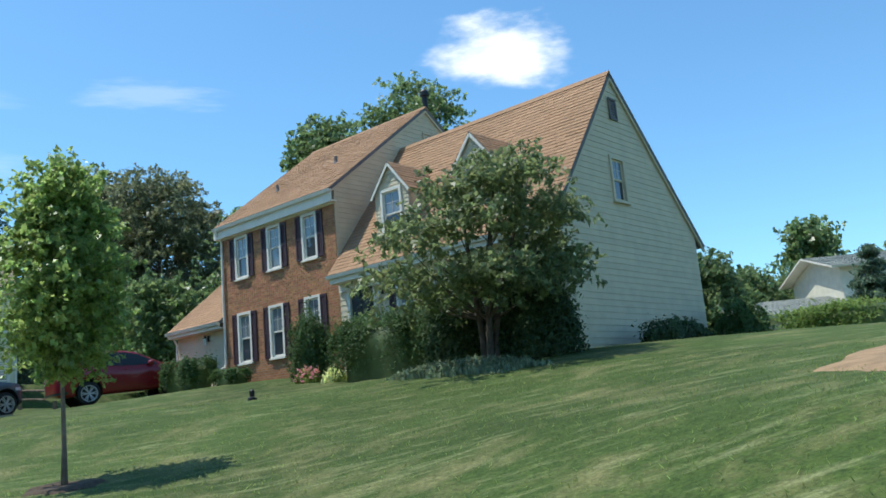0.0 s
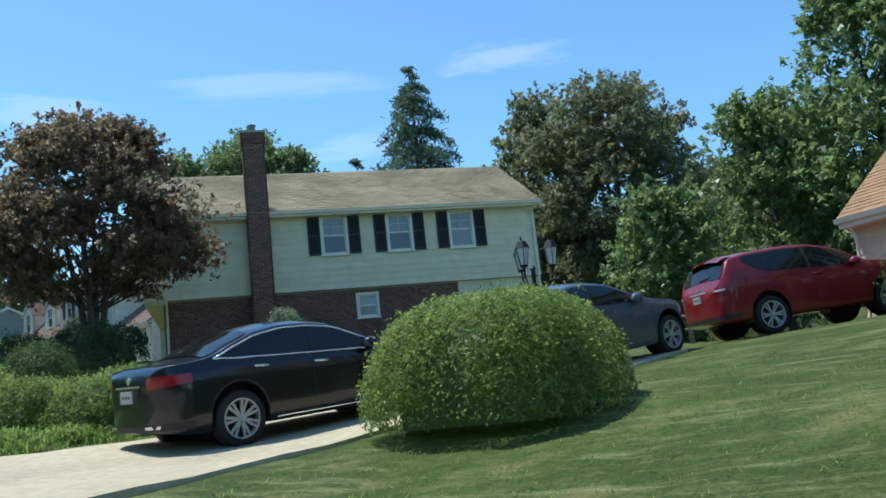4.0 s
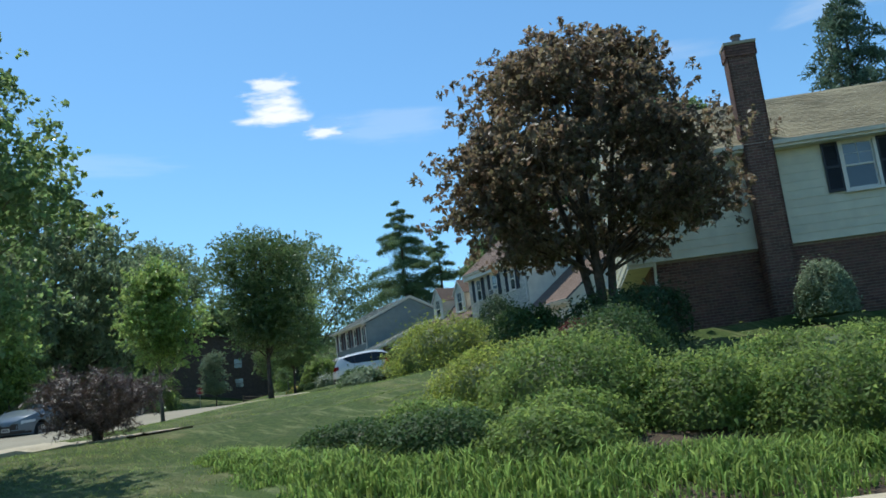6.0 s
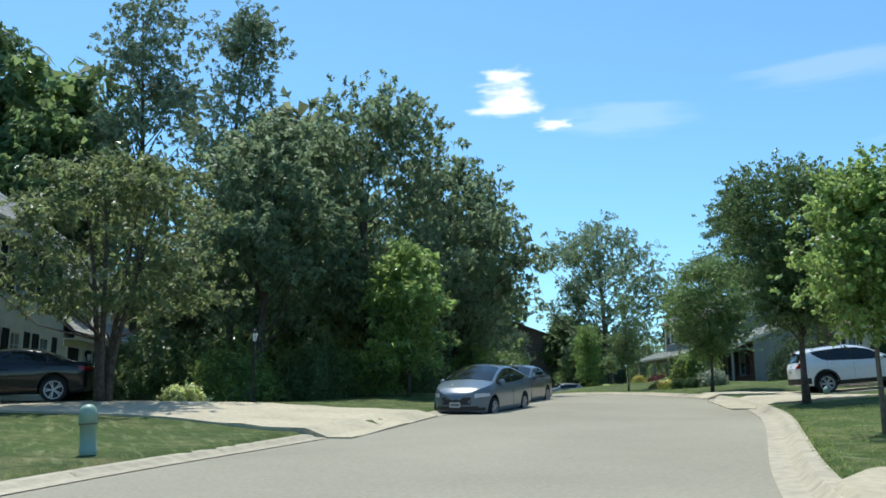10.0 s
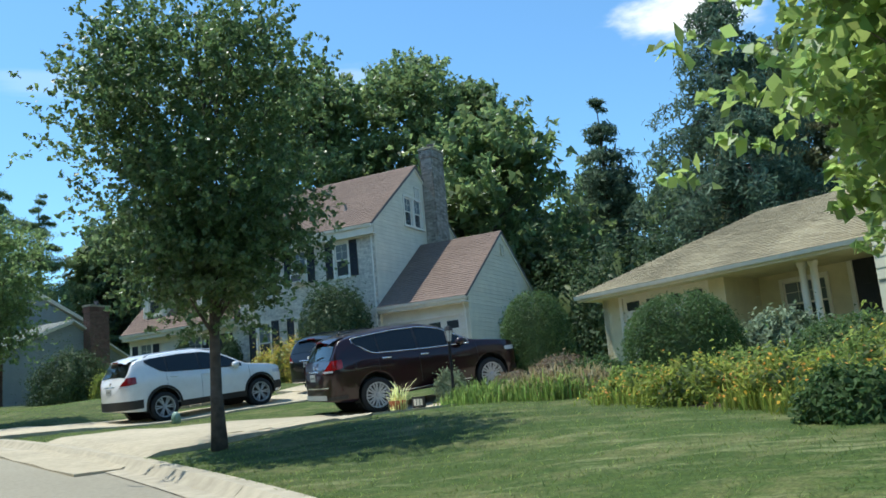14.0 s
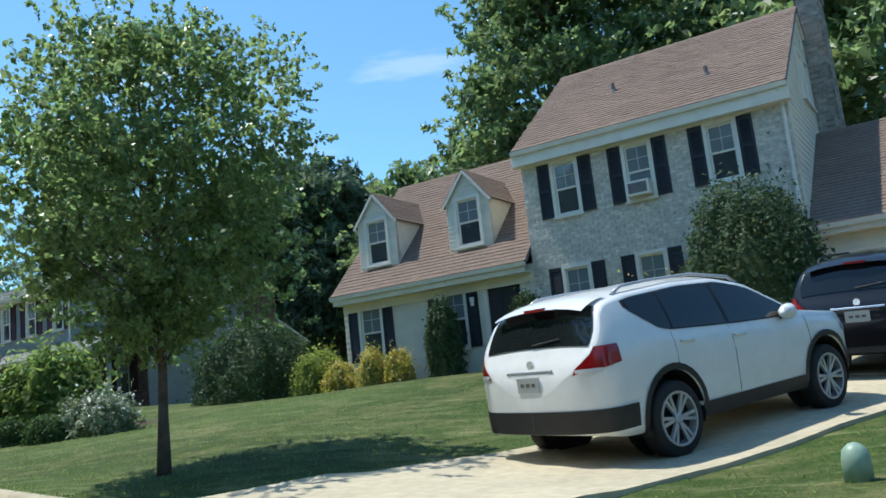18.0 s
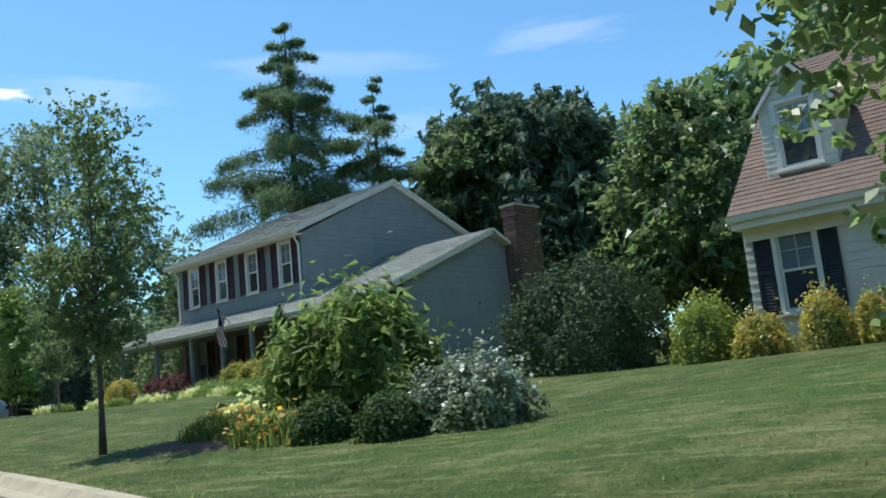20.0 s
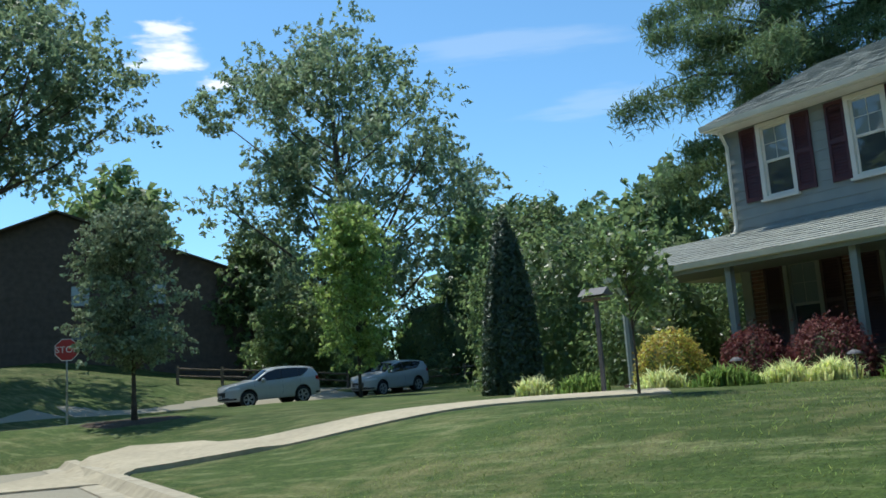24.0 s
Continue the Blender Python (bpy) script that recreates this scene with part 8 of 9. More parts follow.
for i, u in enumerate((9.4, 10.7)):
    bush(*on(F, u, -2.3), 0.5, 0.5, 2.35, "upright narrow arborvitae by the porch", "leaf_hedge", n=3600, size=0.05, p=1.6, seed=211 + i, rough=0.15, group="arborvitae")
for i, (u, v, r) in enumerate([(2.3, -3.8, 0.42), (2.85, -3.1, 0.34), (3.5, -2.9, 0.36), (4.7, -2.85, 0.42), (5.5, -2.9, 0.34), (6.2, -2.75, 0.48), (7.0, -3.6, 0.42), (7.7, -4.2, 0.4), (8.6, -4.3, 0.42), (0.05, -4.65, 0.42), (-0.9, -4.9, 0.3), (1.2, -4.0, 0.34)]):
    tufts(*on(F, u, v), r * 1.1, r * 0.9, 0.42, "variegated lilyturf clump edging the lawn" if i % 3 else "green lilyturf clump edging the lawn", "leaf_variegated" if i % 3 else "leaf_grass", n=650, seed=213 + i, bend=0.9, width=0.014, group="lilyturf clumps")
for i, u in enumerate((10.4, 11.3, 12.2, 13.1, 14.0, 14.9)):
    bush(*on(F, u, -5.2 - 0.08 * i), 0.62, 0.4, 0.36, "low ivy hedge edging the lawn", "leaf_box", n=1500, size=0.05, seed=225 + i, yaw=FY, rough=0.3, shag=0.06, group="ivy edging")
    tufts(*on(F, u + 0.3, -5.6 - 0.08 * i), 0.55, 0.25, 0.3, "variegated lilyturf along the ivy hedge", "leaf_variegated" if i % 2 else "leaf_grass", n=420, seed=235 + i, yaw=FY, bend=0.9, width=0.013, group="lilyturf clumps")

# ---- clouds, far behind everything ----
def cloud_mat(name, seed, thick, scale):
    m = bpy.data.materials.new(name)
    m.use_nodes = True
    n, l = m.node_tree.nodes, m.node_tree.links
    n.remove(n["Principled BSDF"])
    tc = n.new("ShaderNodeTexCoord")
    mp = n.new("ShaderNodeMapping")
    mp.inputs["Location"].default_value = (seed * 3.1, seed * 1.7, seed)
    mp.inputs["Scale"].default_value = (1.0, 1.25, 1.0)
    l.new(tc.outputs["Object"], mp.inputs[0])
    nz = n.new("ShaderNodeTexNoise")
    nz.inputs["Scale"].default_value, nz.inputs["Detail"].default_value, nz.inputs["Roughness"].default_value = scale, 7.0, 0.55
    l.new(mp.outputs[0], nz.inputs["Vector"])
    ln = n.new("ShaderNodeVectorMath")
    ln.operation = "LENGTH"
    l.new(tc.outputs["Object"], ln.inputs[0])
    fall = n.new("ShaderNodeMapRange")
    fall.inputs["From Min"].default_value, fall.inputs["From Max"].default_value = 0.15, 0.98
    fall.inputs["To Min"].default_value, fall.inputs["To Max"].default_value = 0.30, -0.34
    l.new(ln.outputs["Value"], fall.inputs["Value"])
    add = n.new("ShaderNodeMath")
    l.new(nz.outputs["Fac"], add.inputs[0])
    l.new(fall.outputs[0], add.inputs[1])
    al = n.new("ShaderNodeMapRange")
    al.interpolation_type = "SMOOTHSTEP"
    al.inputs["From Min"].default_value, al.inputs["From Max"].default_value = 0.44, 0.80
    al.inputs["To Max"].default_value = thick
    l.new(add.outputs[0], al.inputs["Value"])
    em = n.new("ShaderNodeEmission")
    em.inputs[0].default_value, em.inputs[1].default_value = (1.0, 0.99, 0.98, 1), 0.95
    tr = n.new("ShaderNodeBsdfTransparent")
    mx = n.new("ShaderNodeMixShader")
    l.new(al.outputs[0], mx.inputs[0])
    l.new(tr.outputs[0], mx.inputs[1])
    l.new(em.outputs[0], mx.inputs[2])
    l.new(mx.outputs[0], n["Material Output"].inputs[0])
    return m


def cloud(way, w, h, seed, thick=1.0, scale=1.6, label="small bright fair-weather cloud"):
    way = Vector(way).normalized()
    at_ = Vector((-40, 20, 0)) + way * 2400
    g = Geo().add([(-1, -1, 0), (1, -1, 0), (1, 1, 0), (-1, 1, 0)], [(0, 1, 2, 3)])
    ob = solo("cloud", g, cloud_mat("cloud_%d" % seed, seed, thick, scale), label, "cloud", group="clouds", kind="structure")
    q = (-way).to_track_quat("Z", "Y").to_matrix().to_4x4()
    ob.matrix_basis = Matrix.Translation(at_) @ q @ Matrix.Diagonal((w, h, 1, 1))
    ob.visible_shadow = False


cloud((0.105, 0.915, 0.392), 330, 190, 1, 1.0, 1.5)
cloud((-0.785, 0.513, 0.361), 190, 72, 2, 1.0, 1.7)
cloud((-0.788, 0.510, 0.379), 140, 46, 9, 0.85, 1.7)
cloud((-0.786, 0.508, 0.393), 120, 50, 12, 0.9, 1.7)
cloud((-0.750, 0.545, 0.330), 90, 36, 5, 0.9, 1.6)
cloud((-0.70, 0.60, 0.33), 420, 90, 3, 0.15, 1.5, "thin veil of cloud")
cloud((-0.52, 0.76, 0.36), 520, 80, 4, 0.14, 1.5, "thin veil of cloud")
cloud((-0.45, 0.82, 0.29), 380, 70, 6, 0.14, 1.5, "thin veil of cloud")
cloud((-0.90, 0.32, 0.31), 420, 70, 7, 0.12, 1.5, "thin veil of cloud")
cloud((-0.28, 0.88, 0.37), 330, 70, 8, 0.19, 1.5, "thin veil of cloud")

# ---- the far houses ----
def brown_house():
    house = thing("house", facing(-129.5, 64.0, 8.9, 0.52, 0.854), "large dark brown house on the hill", "house", "houses along the street")
    W_, H_, P_, D_ = 15.0, 5.2, 9.4, 10.0
    holes = [window_set(house, pose(0, 0, 0), u, z, 1.1, 1.3, "brown_wall") for u in (4.5, 9.0) for z in (0.9, 3.6)]
    wall(house, pose(0, 0, 0), [(-8, -2), (W_, -2), (W_, H_), (3.2, P_), (-8, H_)], holes, "brown_wall", "brown_wall", 0.2, 0.3)
    wall(house, pose(W_, 0, 0, 0, 0, 90), [(0, -2), (D_, -2), (D_, H_), (0, H_)], [], "brown_wall", "brown_wall", 0.2, 0.3)
    slope(house, (W_ + 0.4, D_, H_ - 0.1), (W_ + 0.4, -0.5, H_ - 0.1), (3.2, -0.5, P_ + 0.15), (3.2, D_, P_ + 0.15), "shingle_brown", tab=1.2, edge="brown_wall")
    slope(house, (-8.4, -0.5, H_ - 0.1), (-8.4, D_, H_ - 0.1), (3.2, D_, P_ + 0.15), (3.2, -0.5, P_ + 0.15), "shingle_brown", tab=1.2, edge="brown_wall")


def far_ranch():
    house = thing("house", facing(14.6, 41.6, 2.95, 1.0, -0.05), "pale split-level house with green-grey roof", "house", "houses along the street")
    wall(house, pose(0, 0, 0), [(0, -1), (5.5, -1), (5.5, 1.7), (0, 1.7)], [window_set(house, pose(0, 0, 0), 3.6, 0.4, 1.2, 0.9)], "siding_white", "siding_white")
    wall(house, pose(0, 0, 0, 0, 0, -90), [(-7, -1), (0, -1), (0, 1.7), (-3.5, 2.5), (-7, 1.7)], [], "siding_white", "siding_white")
    slope(house, (-0.9, -0.7, 1.6), (6.2, -0.7, 1.6), (6.2, 3.5, 2.7), (-0.9, 3.5, 2.7), "shingle_green", tab=0.6)
    slope(house, (6.2, 7.7, 1.6), (-0.9, 7.7, 1.6), (-0.9, 3.5, 2.7), (6.2, 3.5, 2.7), "shingle_green", tab=0.9)
    bars(house, "rake_board", [((-0.95, -0.7, 1.5), (-0.95, 3.5, 2.6))], (0.08, 0.22), "white")
    u = pose(5.0, 1.6, 0)
    hol = [window_set(house, u, s, 2.95, 0.95, 0.7, grid=(1, 1)) for s in (1.4, 4.4, 7.0)]
    wall(house, u, [(0, -1), (9, -1), (9, 4.0), (0, 4.0)], hol, "siding_white", "siding_white")
    wall(house, pose(5.0, 1.6, 0, 0, 0, -90), [(-7, 1.6), (0, 1.6), (0, 4.0), (-3.5, 4.8), (-7, 4.0)], [], "siding_white", "siding_white")
    slope(house, (4.4, 1.0, 3.95), (14.6, 1.0, 3.95), (14.6, 5.1, 5.0), (4.4, 5.1, 5.0), "shingle_green", tab=0.6)
    slope(house, (14.6, 9.2, 3.95), (4.4, 9.2, 3.95), (4.4, 5.1, 5.0), (14.6, 5.1, 5.0), "shingle_green", tab=0.9)


brown_house()
far_ranch()
conifer(19.0, 38.5, 4.4, 1.6, "small dark spruce beside the pale house", "needle_blue", seed=231, n=5000, size=0.13, tiers=20)
tree(10.0, 47.0, 6.0, 3.0, 1, "green tree beyond the gable wall", "leaf_mid", shape="oval", n=8000, size=0.2, seed=232, trunk=0.15, clumps=70, spread=0.17)

for i, (x, y, h, r) in enumerate([(13.9, 45.6, 6.2, 1.7), (18.5, 53.0, 5.4, 2.6), (22.5, 54.0, 5.0, 2.6), (27.5, 54.0, 5.8, 2.8), (33.0, 53.0, 6.0, 3.0)]):
    tree(x, y, h, r, 0.6, "round green tree beyond the far lawn", "leaf_mid" if i % 2 else "leaf_dark", shape="round", n=7000, size=0.16, seed=330 + i, trunk=0.12, clumps=60, spread=0.2, group="trees beyond the far lawn")

# ---- small street things ----
def pedestal(x, y):
    ob = thing("utility_pedestal", pose(x, y, gz(x, y) - 0.03, 4, 0, 0), "pale green plastic utility pedestal on the lawn", "utility box")
    part("post", Geo().lathe([(0.125, -0.1), (0.125, 0.12), (0.115, 0.13), (0.115, 0.46), (0.13, 0.47), (0.13, 0.60), (0.115, 0.68), (0.07, 0.73), (0.0, 0.745)], k=20), M["green_box"], ob, smooth=True)
    part("collar", Geo().lathe([(0.134, 0.455), (0.134, 0.475)], k=20), M["lead"], ob)


def cap(x, y):
    ob = thing("vent_cap", pose(x, y, gz(x, y) - 0.02), "small pale green domed cap in the grass", "utility cap")
    part("dome", Geo().lathe([(0.10, 0), (0.10, 0.17), (0.085, 0.24), (0.04, 0.28), (0, 0.29)], k=16), M["green_box"], ob, smooth=True)


def lamp_post(x, y, h, label, heads=1):
    ob = thing("lamp_post", pose(x, y, gz(x, y) - 0.03), label, "lamp post", "garden lamp posts")
    part("pole", Geo().lathe([(0.07, 0), (0.065, 0.12), (0.035, 0.16), (0.03, h - 0.42), (0.045, h - 0.40), (0.02, h - 0.36)], k=10), M["dark_metal"], ob)
    spots = [(0, 0)] if heads == 1 else [(0.26 * math.cos(a), 0.26 * math.sin(a)) for a in (0.4, 2.5, 4.6)]
    for px, py in spots:
        if heads > 1:
            part("arm", Geo().tube([(0, 0, h - 0.62), (px * 0.6, py * 0.6, h - 0.66), (px, py, h - 0.52), (px, py, h - 0.40)], [0.014] * 4, 6), M["dark_metal"], ob)
        hd = part("lantern", Geo().lathe([(0.05, h - 0.40), (0.055, h - 0.37)], (px, py, 0), 8), M["dark_metal"], ob)
        part("lantern_glass", Geo().lathe([(0.05, h - 0.37), (0.085, h - 0.16), (0.085, h - 0.15)], (px, py, 0), 6), M["lamp_clear"], hd)
        part("lantern_roof", Geo().lathe([(0.105, h - 0.15), (0.06, h - 0.06), (0.015, h - 0.04), (0.012, h)], (px, py, 0), 6), M["dark_metal"], hd)
        for k in range(6):
            a = math.pi / 3 * k
            part("lantern_bar", Geo().tube([(px + 0.052 * math.cos(a), py + 0.052 * math.sin(a), h - 0.37), (px + 0.088 * math.cos(a), py + 0.088 * math.sin(a), h - 0.15)], [0.005, 0.005], 4), M["dark_metal"], hd)


def fence(a, b, n, label, h=0.95):
    ob = thing("rail_fence", pose(0, 0, 0), label, "fence")
    a, b = Vector(a), Vector(b)
    posts = []
    for i in range(n + 1):
        p = a.lerp(b, i / n)
        z = gz(p.x, p.y)
        posts.append((p.x, p.y, z))
        part("post", Geo().box(p.x - 0.06, p.y - 0.06, z - 0.1, p.x + 0.06, p.y + 0.06, z + h), M["wood"], ob)
    for p, q in zip(posts, posts[1:]):
        for k in (0.42, 0.80):
            part("rail", Geo().tube([(p[0], p[1], p[2] + k * h + 0.02), (q[0], q[1], q[2] + k * h - 0.01)], [0.05, 0.045], 6), M["wood"], ob)


def words(text, size, parent, material, m):
    """Flat raised letters in the built-in font."""
    cu = bpy.data.curves.new("lettering", "FONT")
    cu.body, cu.align_x, cu.align_y, cu.size, cu.extrude, cu.resolution_u = text, "CENTER", "CENTER", size, 0.001, 3
    tmp = bpy.data.objects.new("lettering", cu)
    me = bpy.data.meshes.new_from_object(tmp)
    bpy.data.objects.remove(tmp)
    me.materials.append(M[material])
    return part("lettering", me, None, parent, m=m)


def stop_sign(x, y, face):
    ob = thing("stop_sign", facing(x, y, gz(x, y) - 0.05, *face), "red octagonal stop sign on a steel post", "road sign")
    part("post", Geo().box(-0.03, 0.0, -0.1, 0.03, 0.035, 2.85), M["steel"], ob)
    octo = [(0.38 * math.cos(math.pi / 8 + k * math.pi / 4), -0.012, 2.62 + 0.38 * math.sin(math.pi / 8 + k * math.pi / 4)) for k in range(8)]
    edge = [(0.405 * math.cos(math.pi / 8 + k * math.pi / 4), -0.006, 2.62 + 0.405 * math.sin(math.pi / 8 + k * math.pi / 4)) for k in range(8)]
    plate = part("plate", Geo().prism(edge, (0, 0.006, 0)), M["white"], ob)
    part("face", Geo().prism(octo, (0, 0.004, 0)), M["sign_red"], plate)
    words("STOP", 0.30, plate, "white", pose(0, -0.016, 2.62, 90, 0, 0))


def flag(x, y, z, yaw):
    ob = thing("flag", pose(x, y, z, 0, 0, yaw), "striped flag with blue canton on a slanted pole", "flag")
    part("pole", Geo().tube([(0, 0.35, -0.45), (0, -0.55, 0.55)], [0.014, 0.012], 6), M["wood"], ob)

    def cloth(u, v):
        return (0.05 * math.sin(5 * v + 2 * u) + 0.30 * u - 0.06, -0.5 + 0.10 * u + 0.05 * math.sin(7 * v + 9 * u), 0.46 - 0.28 * u - 1.15 * v * (1 - 0.12 * u))
    for i in range(13):
        g = Geo()
        for j in range(10):
            v0, v1 = j / 10, (j + 1) / 10
            if i < 7 and v0 < 0.4:
                continue
            g.add([cloth(i / 13, v0), cloth((i + 1) / 13, v0), cloth((i + 1) / 13, v1), cloth(i / 13, v1)], [(0, 1, 2, 3)])
        part("stripe", g, M["white" if i % 2 else "flag_red"], ob)
    g = Geo()
    for i in range(7):
        for j in range(4):
            g.add([cloth(i / 13, j / 10), cloth((i + 1) / 13, j / 10), cloth((i + 1) / 13, (j + 1) / 10), cloth(i / 13, (j + 1) / 10)], [(0, 1, 2, 3)])
    part("canton", g, M["flag_blue"], ob)


pedestal(-43.6, 11.0)
cap(-50.1, 35.25)
lamp_post(-43.75, 35.3, 1.72, "black garden lamp post beside the driveway")
lamp_post(-53.06, 16.1, 2.05, "black garden lamp post across the street")
lamp_post(-13.7, 20.35, 2.1, "black lamp post with three lanterns behind a clipped bush", 3)
fence((-18.6, 34.5), (-13.8, 33.0), 3, "weathered wooden rail fence beyond the parked cars", 0.9)
fence((-115.0, 66.6), (-110.6, 74.2), 4, "weathered split-rail fence along the side street")
fence((-109.6, 75.9), (-103.6, 79.2), 3, "weathered split-rail fence beyond the parked cars")
stop_sign(-105.2, 55.9, (0.55, 0.83))
flag(-77.62, 55.46, 8.5, -16)
ob = thing("sprinkler", pose(-4.07, 17.47, gz(-4.07, 17.47)), "small dark lawn sprinkler head on the grass", "sprinkler")
part("base", Geo().lathe([(0.10, -0.02), (0.09, 0.05), (0.03, 0.08)], k=10), M["dark_metal"], ob)
part("nozzle", Geo().lathe([(0.05, 0.08), (0.055, 0.19), (0.03, 0.22)], k=10), M["dark_metal"], ob)
gs = gz(-53.3, 40.13)
ob = thing("yard_sign", pose(-53.3, 40.13, gs, 0, 0, -2), "blue and red yard sign on thin wire legs", "sign")
top = 5.73 - gs
board = part("board", Geo().box(-0.31, -0.006, top - 0.37, 0.31, 0.006, top), M["white"], ob)
part("upper_field", Geo().box(-0.305, -0.009, top - 0.225, 0.305, -0.006, top - 0.006), M["flag_blue"], board)
part("lower_field", Geo().box(-0.305, -0.009, top - 0.364, 0.305, -0.006, top - 0.225), M["sign_red"], board)
part("small_print", Geo().box(-0.24, -0.012, top - 0.062, 0.24, -0.009, top - 0.035), M["white"], board)
words("ADULT", 0.135, board, "white", pose(0, -0.012, top - 0.125, 90))
words("2020", 0.12, board, "white", pose(0, -0.012, top - 0.31, 90))
for i in range(7):
    part("star", Geo().box(-0.19 + i * 0.06, -0.012, top - 0.235, -0.17 + i * 0.06, -0.009, top - 0.215), M["white"], board)
for sx in (-0.2, 0.2):
    part("leg", Geo().tube([(sx, 0.008, -0.1), (sx, 0.008, top - 0.03)], [0.004, 0.004], 5), M["steel"], ob)
ring = thing("stone_ring", pose(-53.05, 41.0, 0), "ring of pale edging stones round a mulch bed", "edging")
for i in range(16):
    a = 2 * math.pi * i / 16
    px, py = 0.78 * math.cos(a), 0.62 * math.sin(a)
    g = Geo().box(-0.135, -0.06, -0.05, 0.135, 0.06, 0.075)
    part("edging_stone", g, M["concrete"], ring, m=pose(px, py, gz(-53.05 + px, 41.0 + py), random.uniform(-3, 3), random.uniform(-3, 3), math.degrees(math.atan2(0.62 * math.cos(a), -0.78 * math.sin(a)))))
ob = thing("flower_pot", pose(-44.5, 33.6, gz(-44.5, 33.6) - 0.02), "terracotta pot at the edge of the driveway", "pot")
part("pot", Geo().lathe([(0.10, 0), (0.15, 0.22), (0.165, 0.22), (0.165, 0.27), (0.12, 0.27)], k=14), M["terracotta"], ob)
ob = thing("garden_sign", pose(-43.9, 32.9, gz(-43.9, 32.9), 0, 0, -30), "small dark garden plaque with pale marks", "sign")
part("board", Geo().box(-0.16, -0.015, 0.05, 0.16, 0.015, 0.25), M["trim_black"], ob)
for i in range(3):
    part("lettering", Geo().box(-0.11 + i * 0.08, -0.02, 0.09, -0.05 + i * 0.08, -0.014, 0.21), M["white"], ob)
ob = thing("bird_feeder", pose(-83.1, 53.2, gz(-83.1, 53.2)), "grey wooden bird feeder on a post", "bird feeder")
part("post", Geo().box(-0.028, -0.028, -0.1, 0.028, 0.028, 1.42), M["lead"], ob)
part("tray", Geo().box(-0.18, -0.14, 1.42, 0.18, 0.14, 1.46), M["wood"], ob)
part("roof", Geo().prism([(-0.22, -0.17, 1.50), (-0.22, 0, 1.62), (-0.22, 0.17, 1.50)], (0.44, 0, 0)), M["lead"], ob)
for i, (u, v) in enumerate([(1.9, -3.0), (3.9, -3.0), (6.9, -2.9)]):
    x, y = on(F, u, v)
    ob = thing("path_light", pose(x, y, gz(x, y)), "small grey garden path light among shrubs", "garden light", "garden path lights")
    part("stem", Geo().tube([(0, 0, 0), (0, 0, 0.36)], [0.012, 0.012], 6), M["lead"], ob)
    part("hood", Geo().lathe([(0.11, 0.36), (0.09, 0.39), (0.02, 0.42)], k=10), M["lead"], ob)


def patch(name, x, y, rx, ry, material, label, category, yaw=0, lift=0.03, seed=1, n=40, rings=6):
    """An irregular patch lying on the ground."""
    g, v = Geo(), []
    ca, sa = math.cos(radians(yaw)), math.sin(radians(yaw))
    for r in range(rings + 1):
        for i in range(n):
            a = 2 * math.pi * i / n
            k = r / rings * (1 + 0.22 * noise.noise((2 * math.cos(a) + seed, 2 * math.sin(a), seed)))
            p, q = rx * k * math.cos(a), ry * k * math.sin(a)
            v.append((x + p * ca - q * sa, y + p * sa + q * ca))
    w = np.array(v)
    z = ground(w[:, 0], w[:, 1]) + lift
    z[-n:] -= lift + 0.02
    f = [(r * n + i, r * n + (i + 1) % n, (r + 1) * n + (i + 1) % n, (r + 1) * n + i) for r in range(rings) for i in range(n)]
    g.add([(a, b, float(c)) for (a, b), c in zip(v, z)], [q[::-1] for q in f])
    return solo(name, g, material, label, category, kind="structure", smooth=True)


patch("bare_soil", 6.2, 8.6, 3.0, 2.0, M["dirt"], "bare orange-brown soil at the end of the lawn", "soil", 20, seed=3)
patch("mulch_bed_1", -38.0, 30.1, 3.4, 1.3, M["soil"], "dark mulch under the flower bed", "mulch", -38, seed=4)
patch("mulch_bed_2", -66.3, 44.7, 3.2, 1.6, M["soil"], "dark mulch under the roadside flower bed", "mulch", 25, seed=5)
patch("mulch_ring_1", -96.5, 53.25, 1.5, 1.3, M["soil"], "dark mulch ring round a street tree", "mulch", seed=6)
patch("mulch_bed_3", -22.3, 18.7, 3.4, 1.6, M["soil"], "dark mulch under the bank of shrubs", "mulch", 150, seed=7, lift=0.02)
patch("mulch_ring_3", -53.05, 41.0, 0.72, 0.56, M["soil"], "dark mulch inside a ring of stones", "mulch", seed=9)
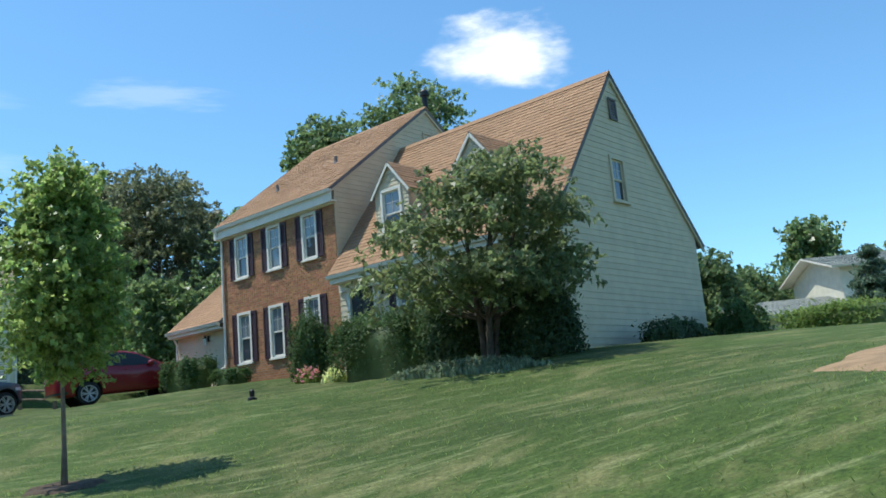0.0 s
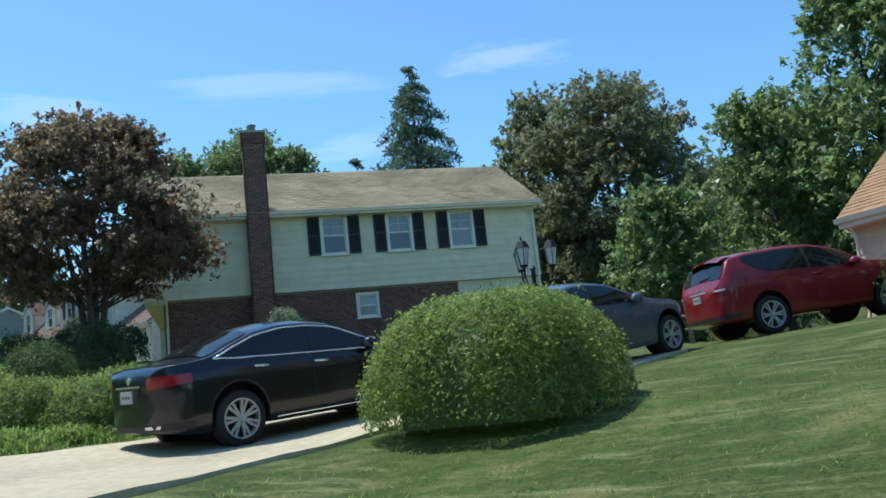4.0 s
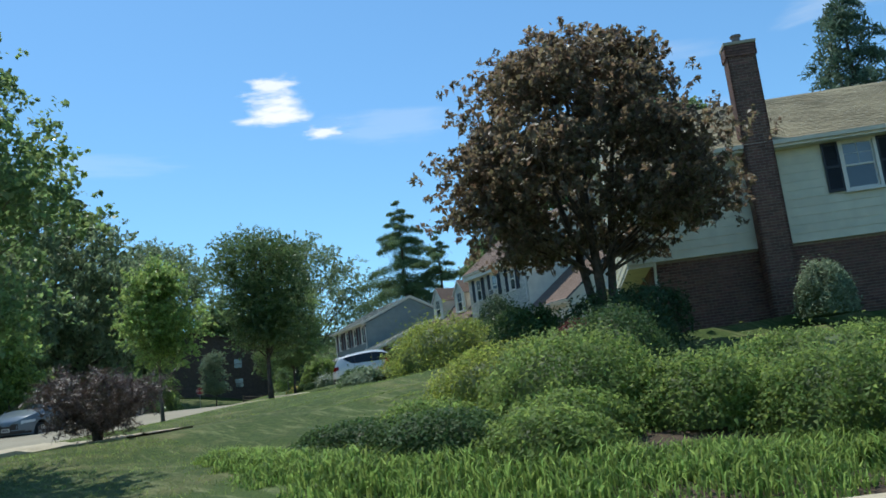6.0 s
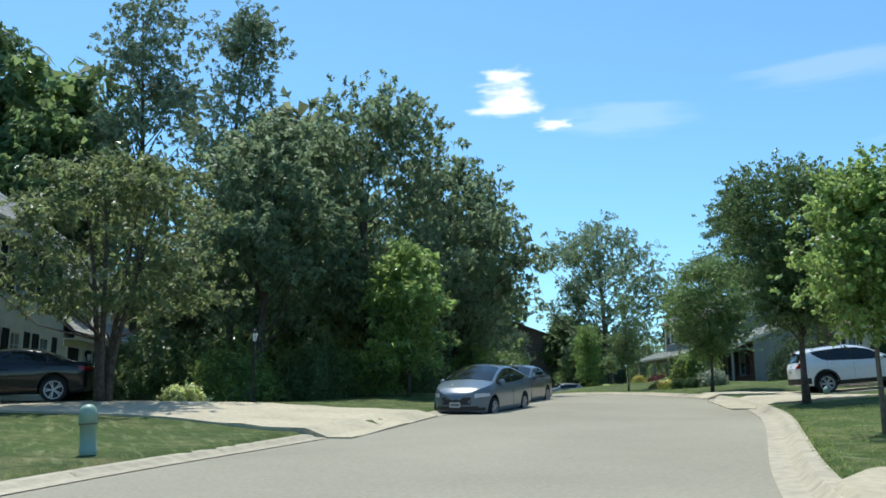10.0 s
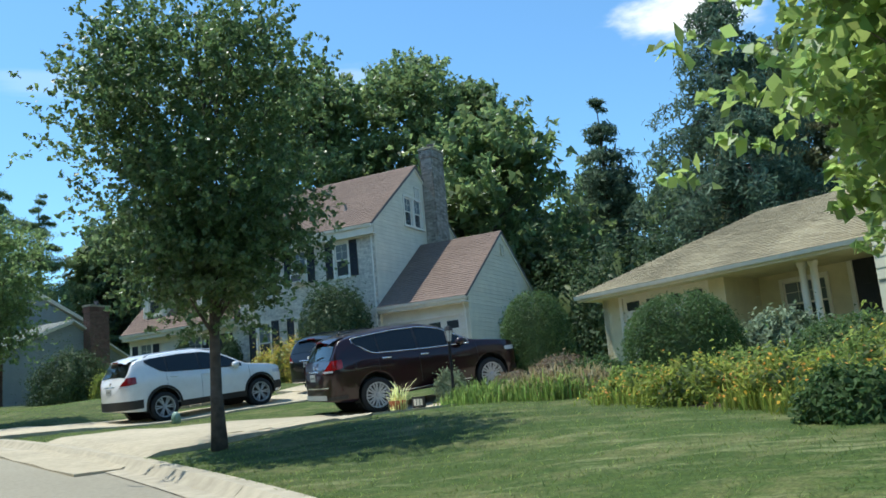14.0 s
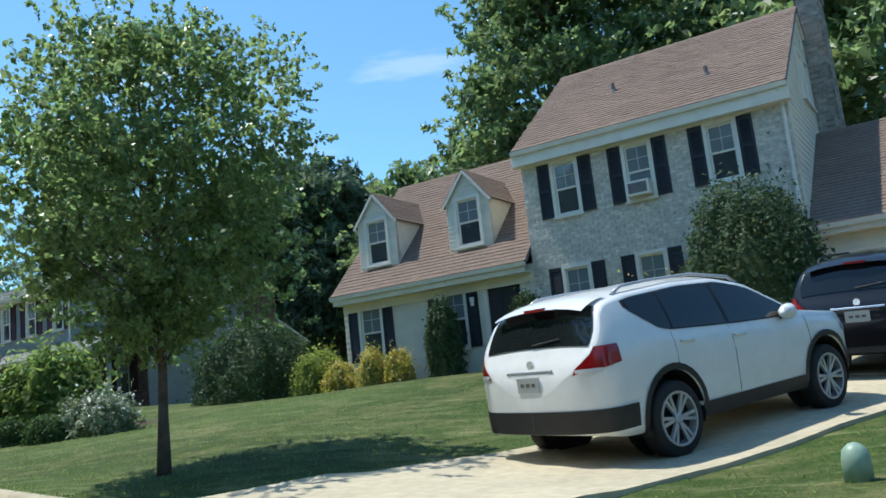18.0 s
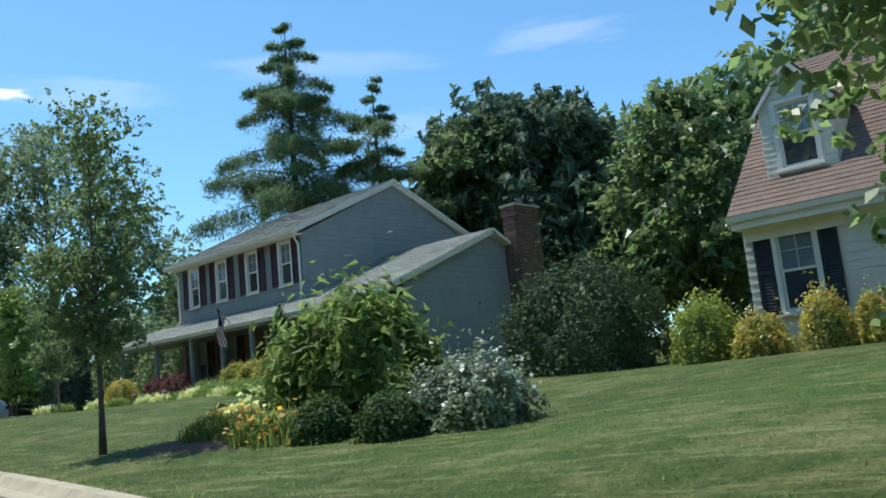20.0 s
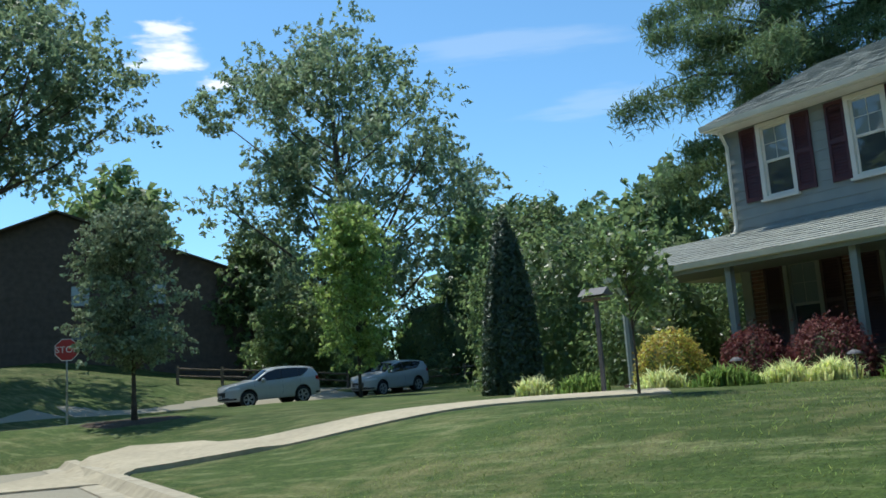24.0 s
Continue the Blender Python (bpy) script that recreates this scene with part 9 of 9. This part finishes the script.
patch("mulch_ring_2", -5.0, 11.1, 0.5, 0.45, M["soil"], "dry mulch round a young tree", "mulch", seed=8)

# ---- blades of grass on the lawns beside the street ----
def grass(n, i0, i1, lo, hi, seed):
    rng = np.random.default_rng(seed)
    i = rng.uniform(i0, i1, n)
    k = i.astype(int)
    d = RIGHT + lo + (hi - lo) * rng.uniform(0, 1, n) ** 1.5
    x = C[k, 0] + R2[k, 0] * d + D2[k, 0] * (i - k) * STEP
    y = C[k, 1] + R2[k, 1] * d + D2[k, 1] * (i - k) * STEP
    _, off, _ = street(x, y)
    keep = off > RIGHT + 0.1
    for ax, ay, bx, by, w in ((-18.9, 13.0, -14.3, 25.5, 2.1), (-49.4, 29.4, -40.0, 40.9, 2.5), (-54.55, 33.75, -47.5, 43.3, 1.4), (-90.8, 48.2, -81.9, 52.9, 1.3), (-35.2, 15.9, -27.6, 19.0, 1.2)):
        t = np.clip(((x - ax) * (bx - ax) + (y - ay) * (by - ay)) / ((bx - ax) ** 2 + (by - ay) ** 2), 0, 1)
        keep &= np.hypot(x - ax - t * (bx - ax), y - ay - t * (by - ay)) > w
    x, y = x[keep], y[keep]
    n = len(x)
    z = ground(x, y)
    a = rng.uniform(0, 6.28, n)
    h = rng.uniform(0.010, 0.035, n)
    w = rng.uniform(0.003, 0.007, n)
    b = rng.uniform(-1.6, 1.6, (n, 2)) * h[:, None]
    c, s = np.cos(a) * w, np.sin(a) * w
    v = np.empty((n, 4, 3))
    v[:, 0] = np.stack([x - c, y - s, z - 0.01], 1)
    v[:, 1] = np.stack([x + c, y + s, z - 0.01], 1)
    v[:, 2] = np.stack([x + b[:, 0] + c * 0.2, y + b[:, 1] + s * 0.2, z + h], 1)
    v[:, 3] = np.stack([x + b[:, 0] - c * 0.2, y + b[:, 1] - s * 0.2, z + h], 1)
    ob = new("grass", quad_mesh("grass", v.reshape(-1, 3), M["grass_blade"]))
    tagged(ob, "short mown grass blades on the verge and lawn", "grass", kind="stuff")


grass(170000, along(0, 0), along(-84, 44), 0.1, 9.0, 301)
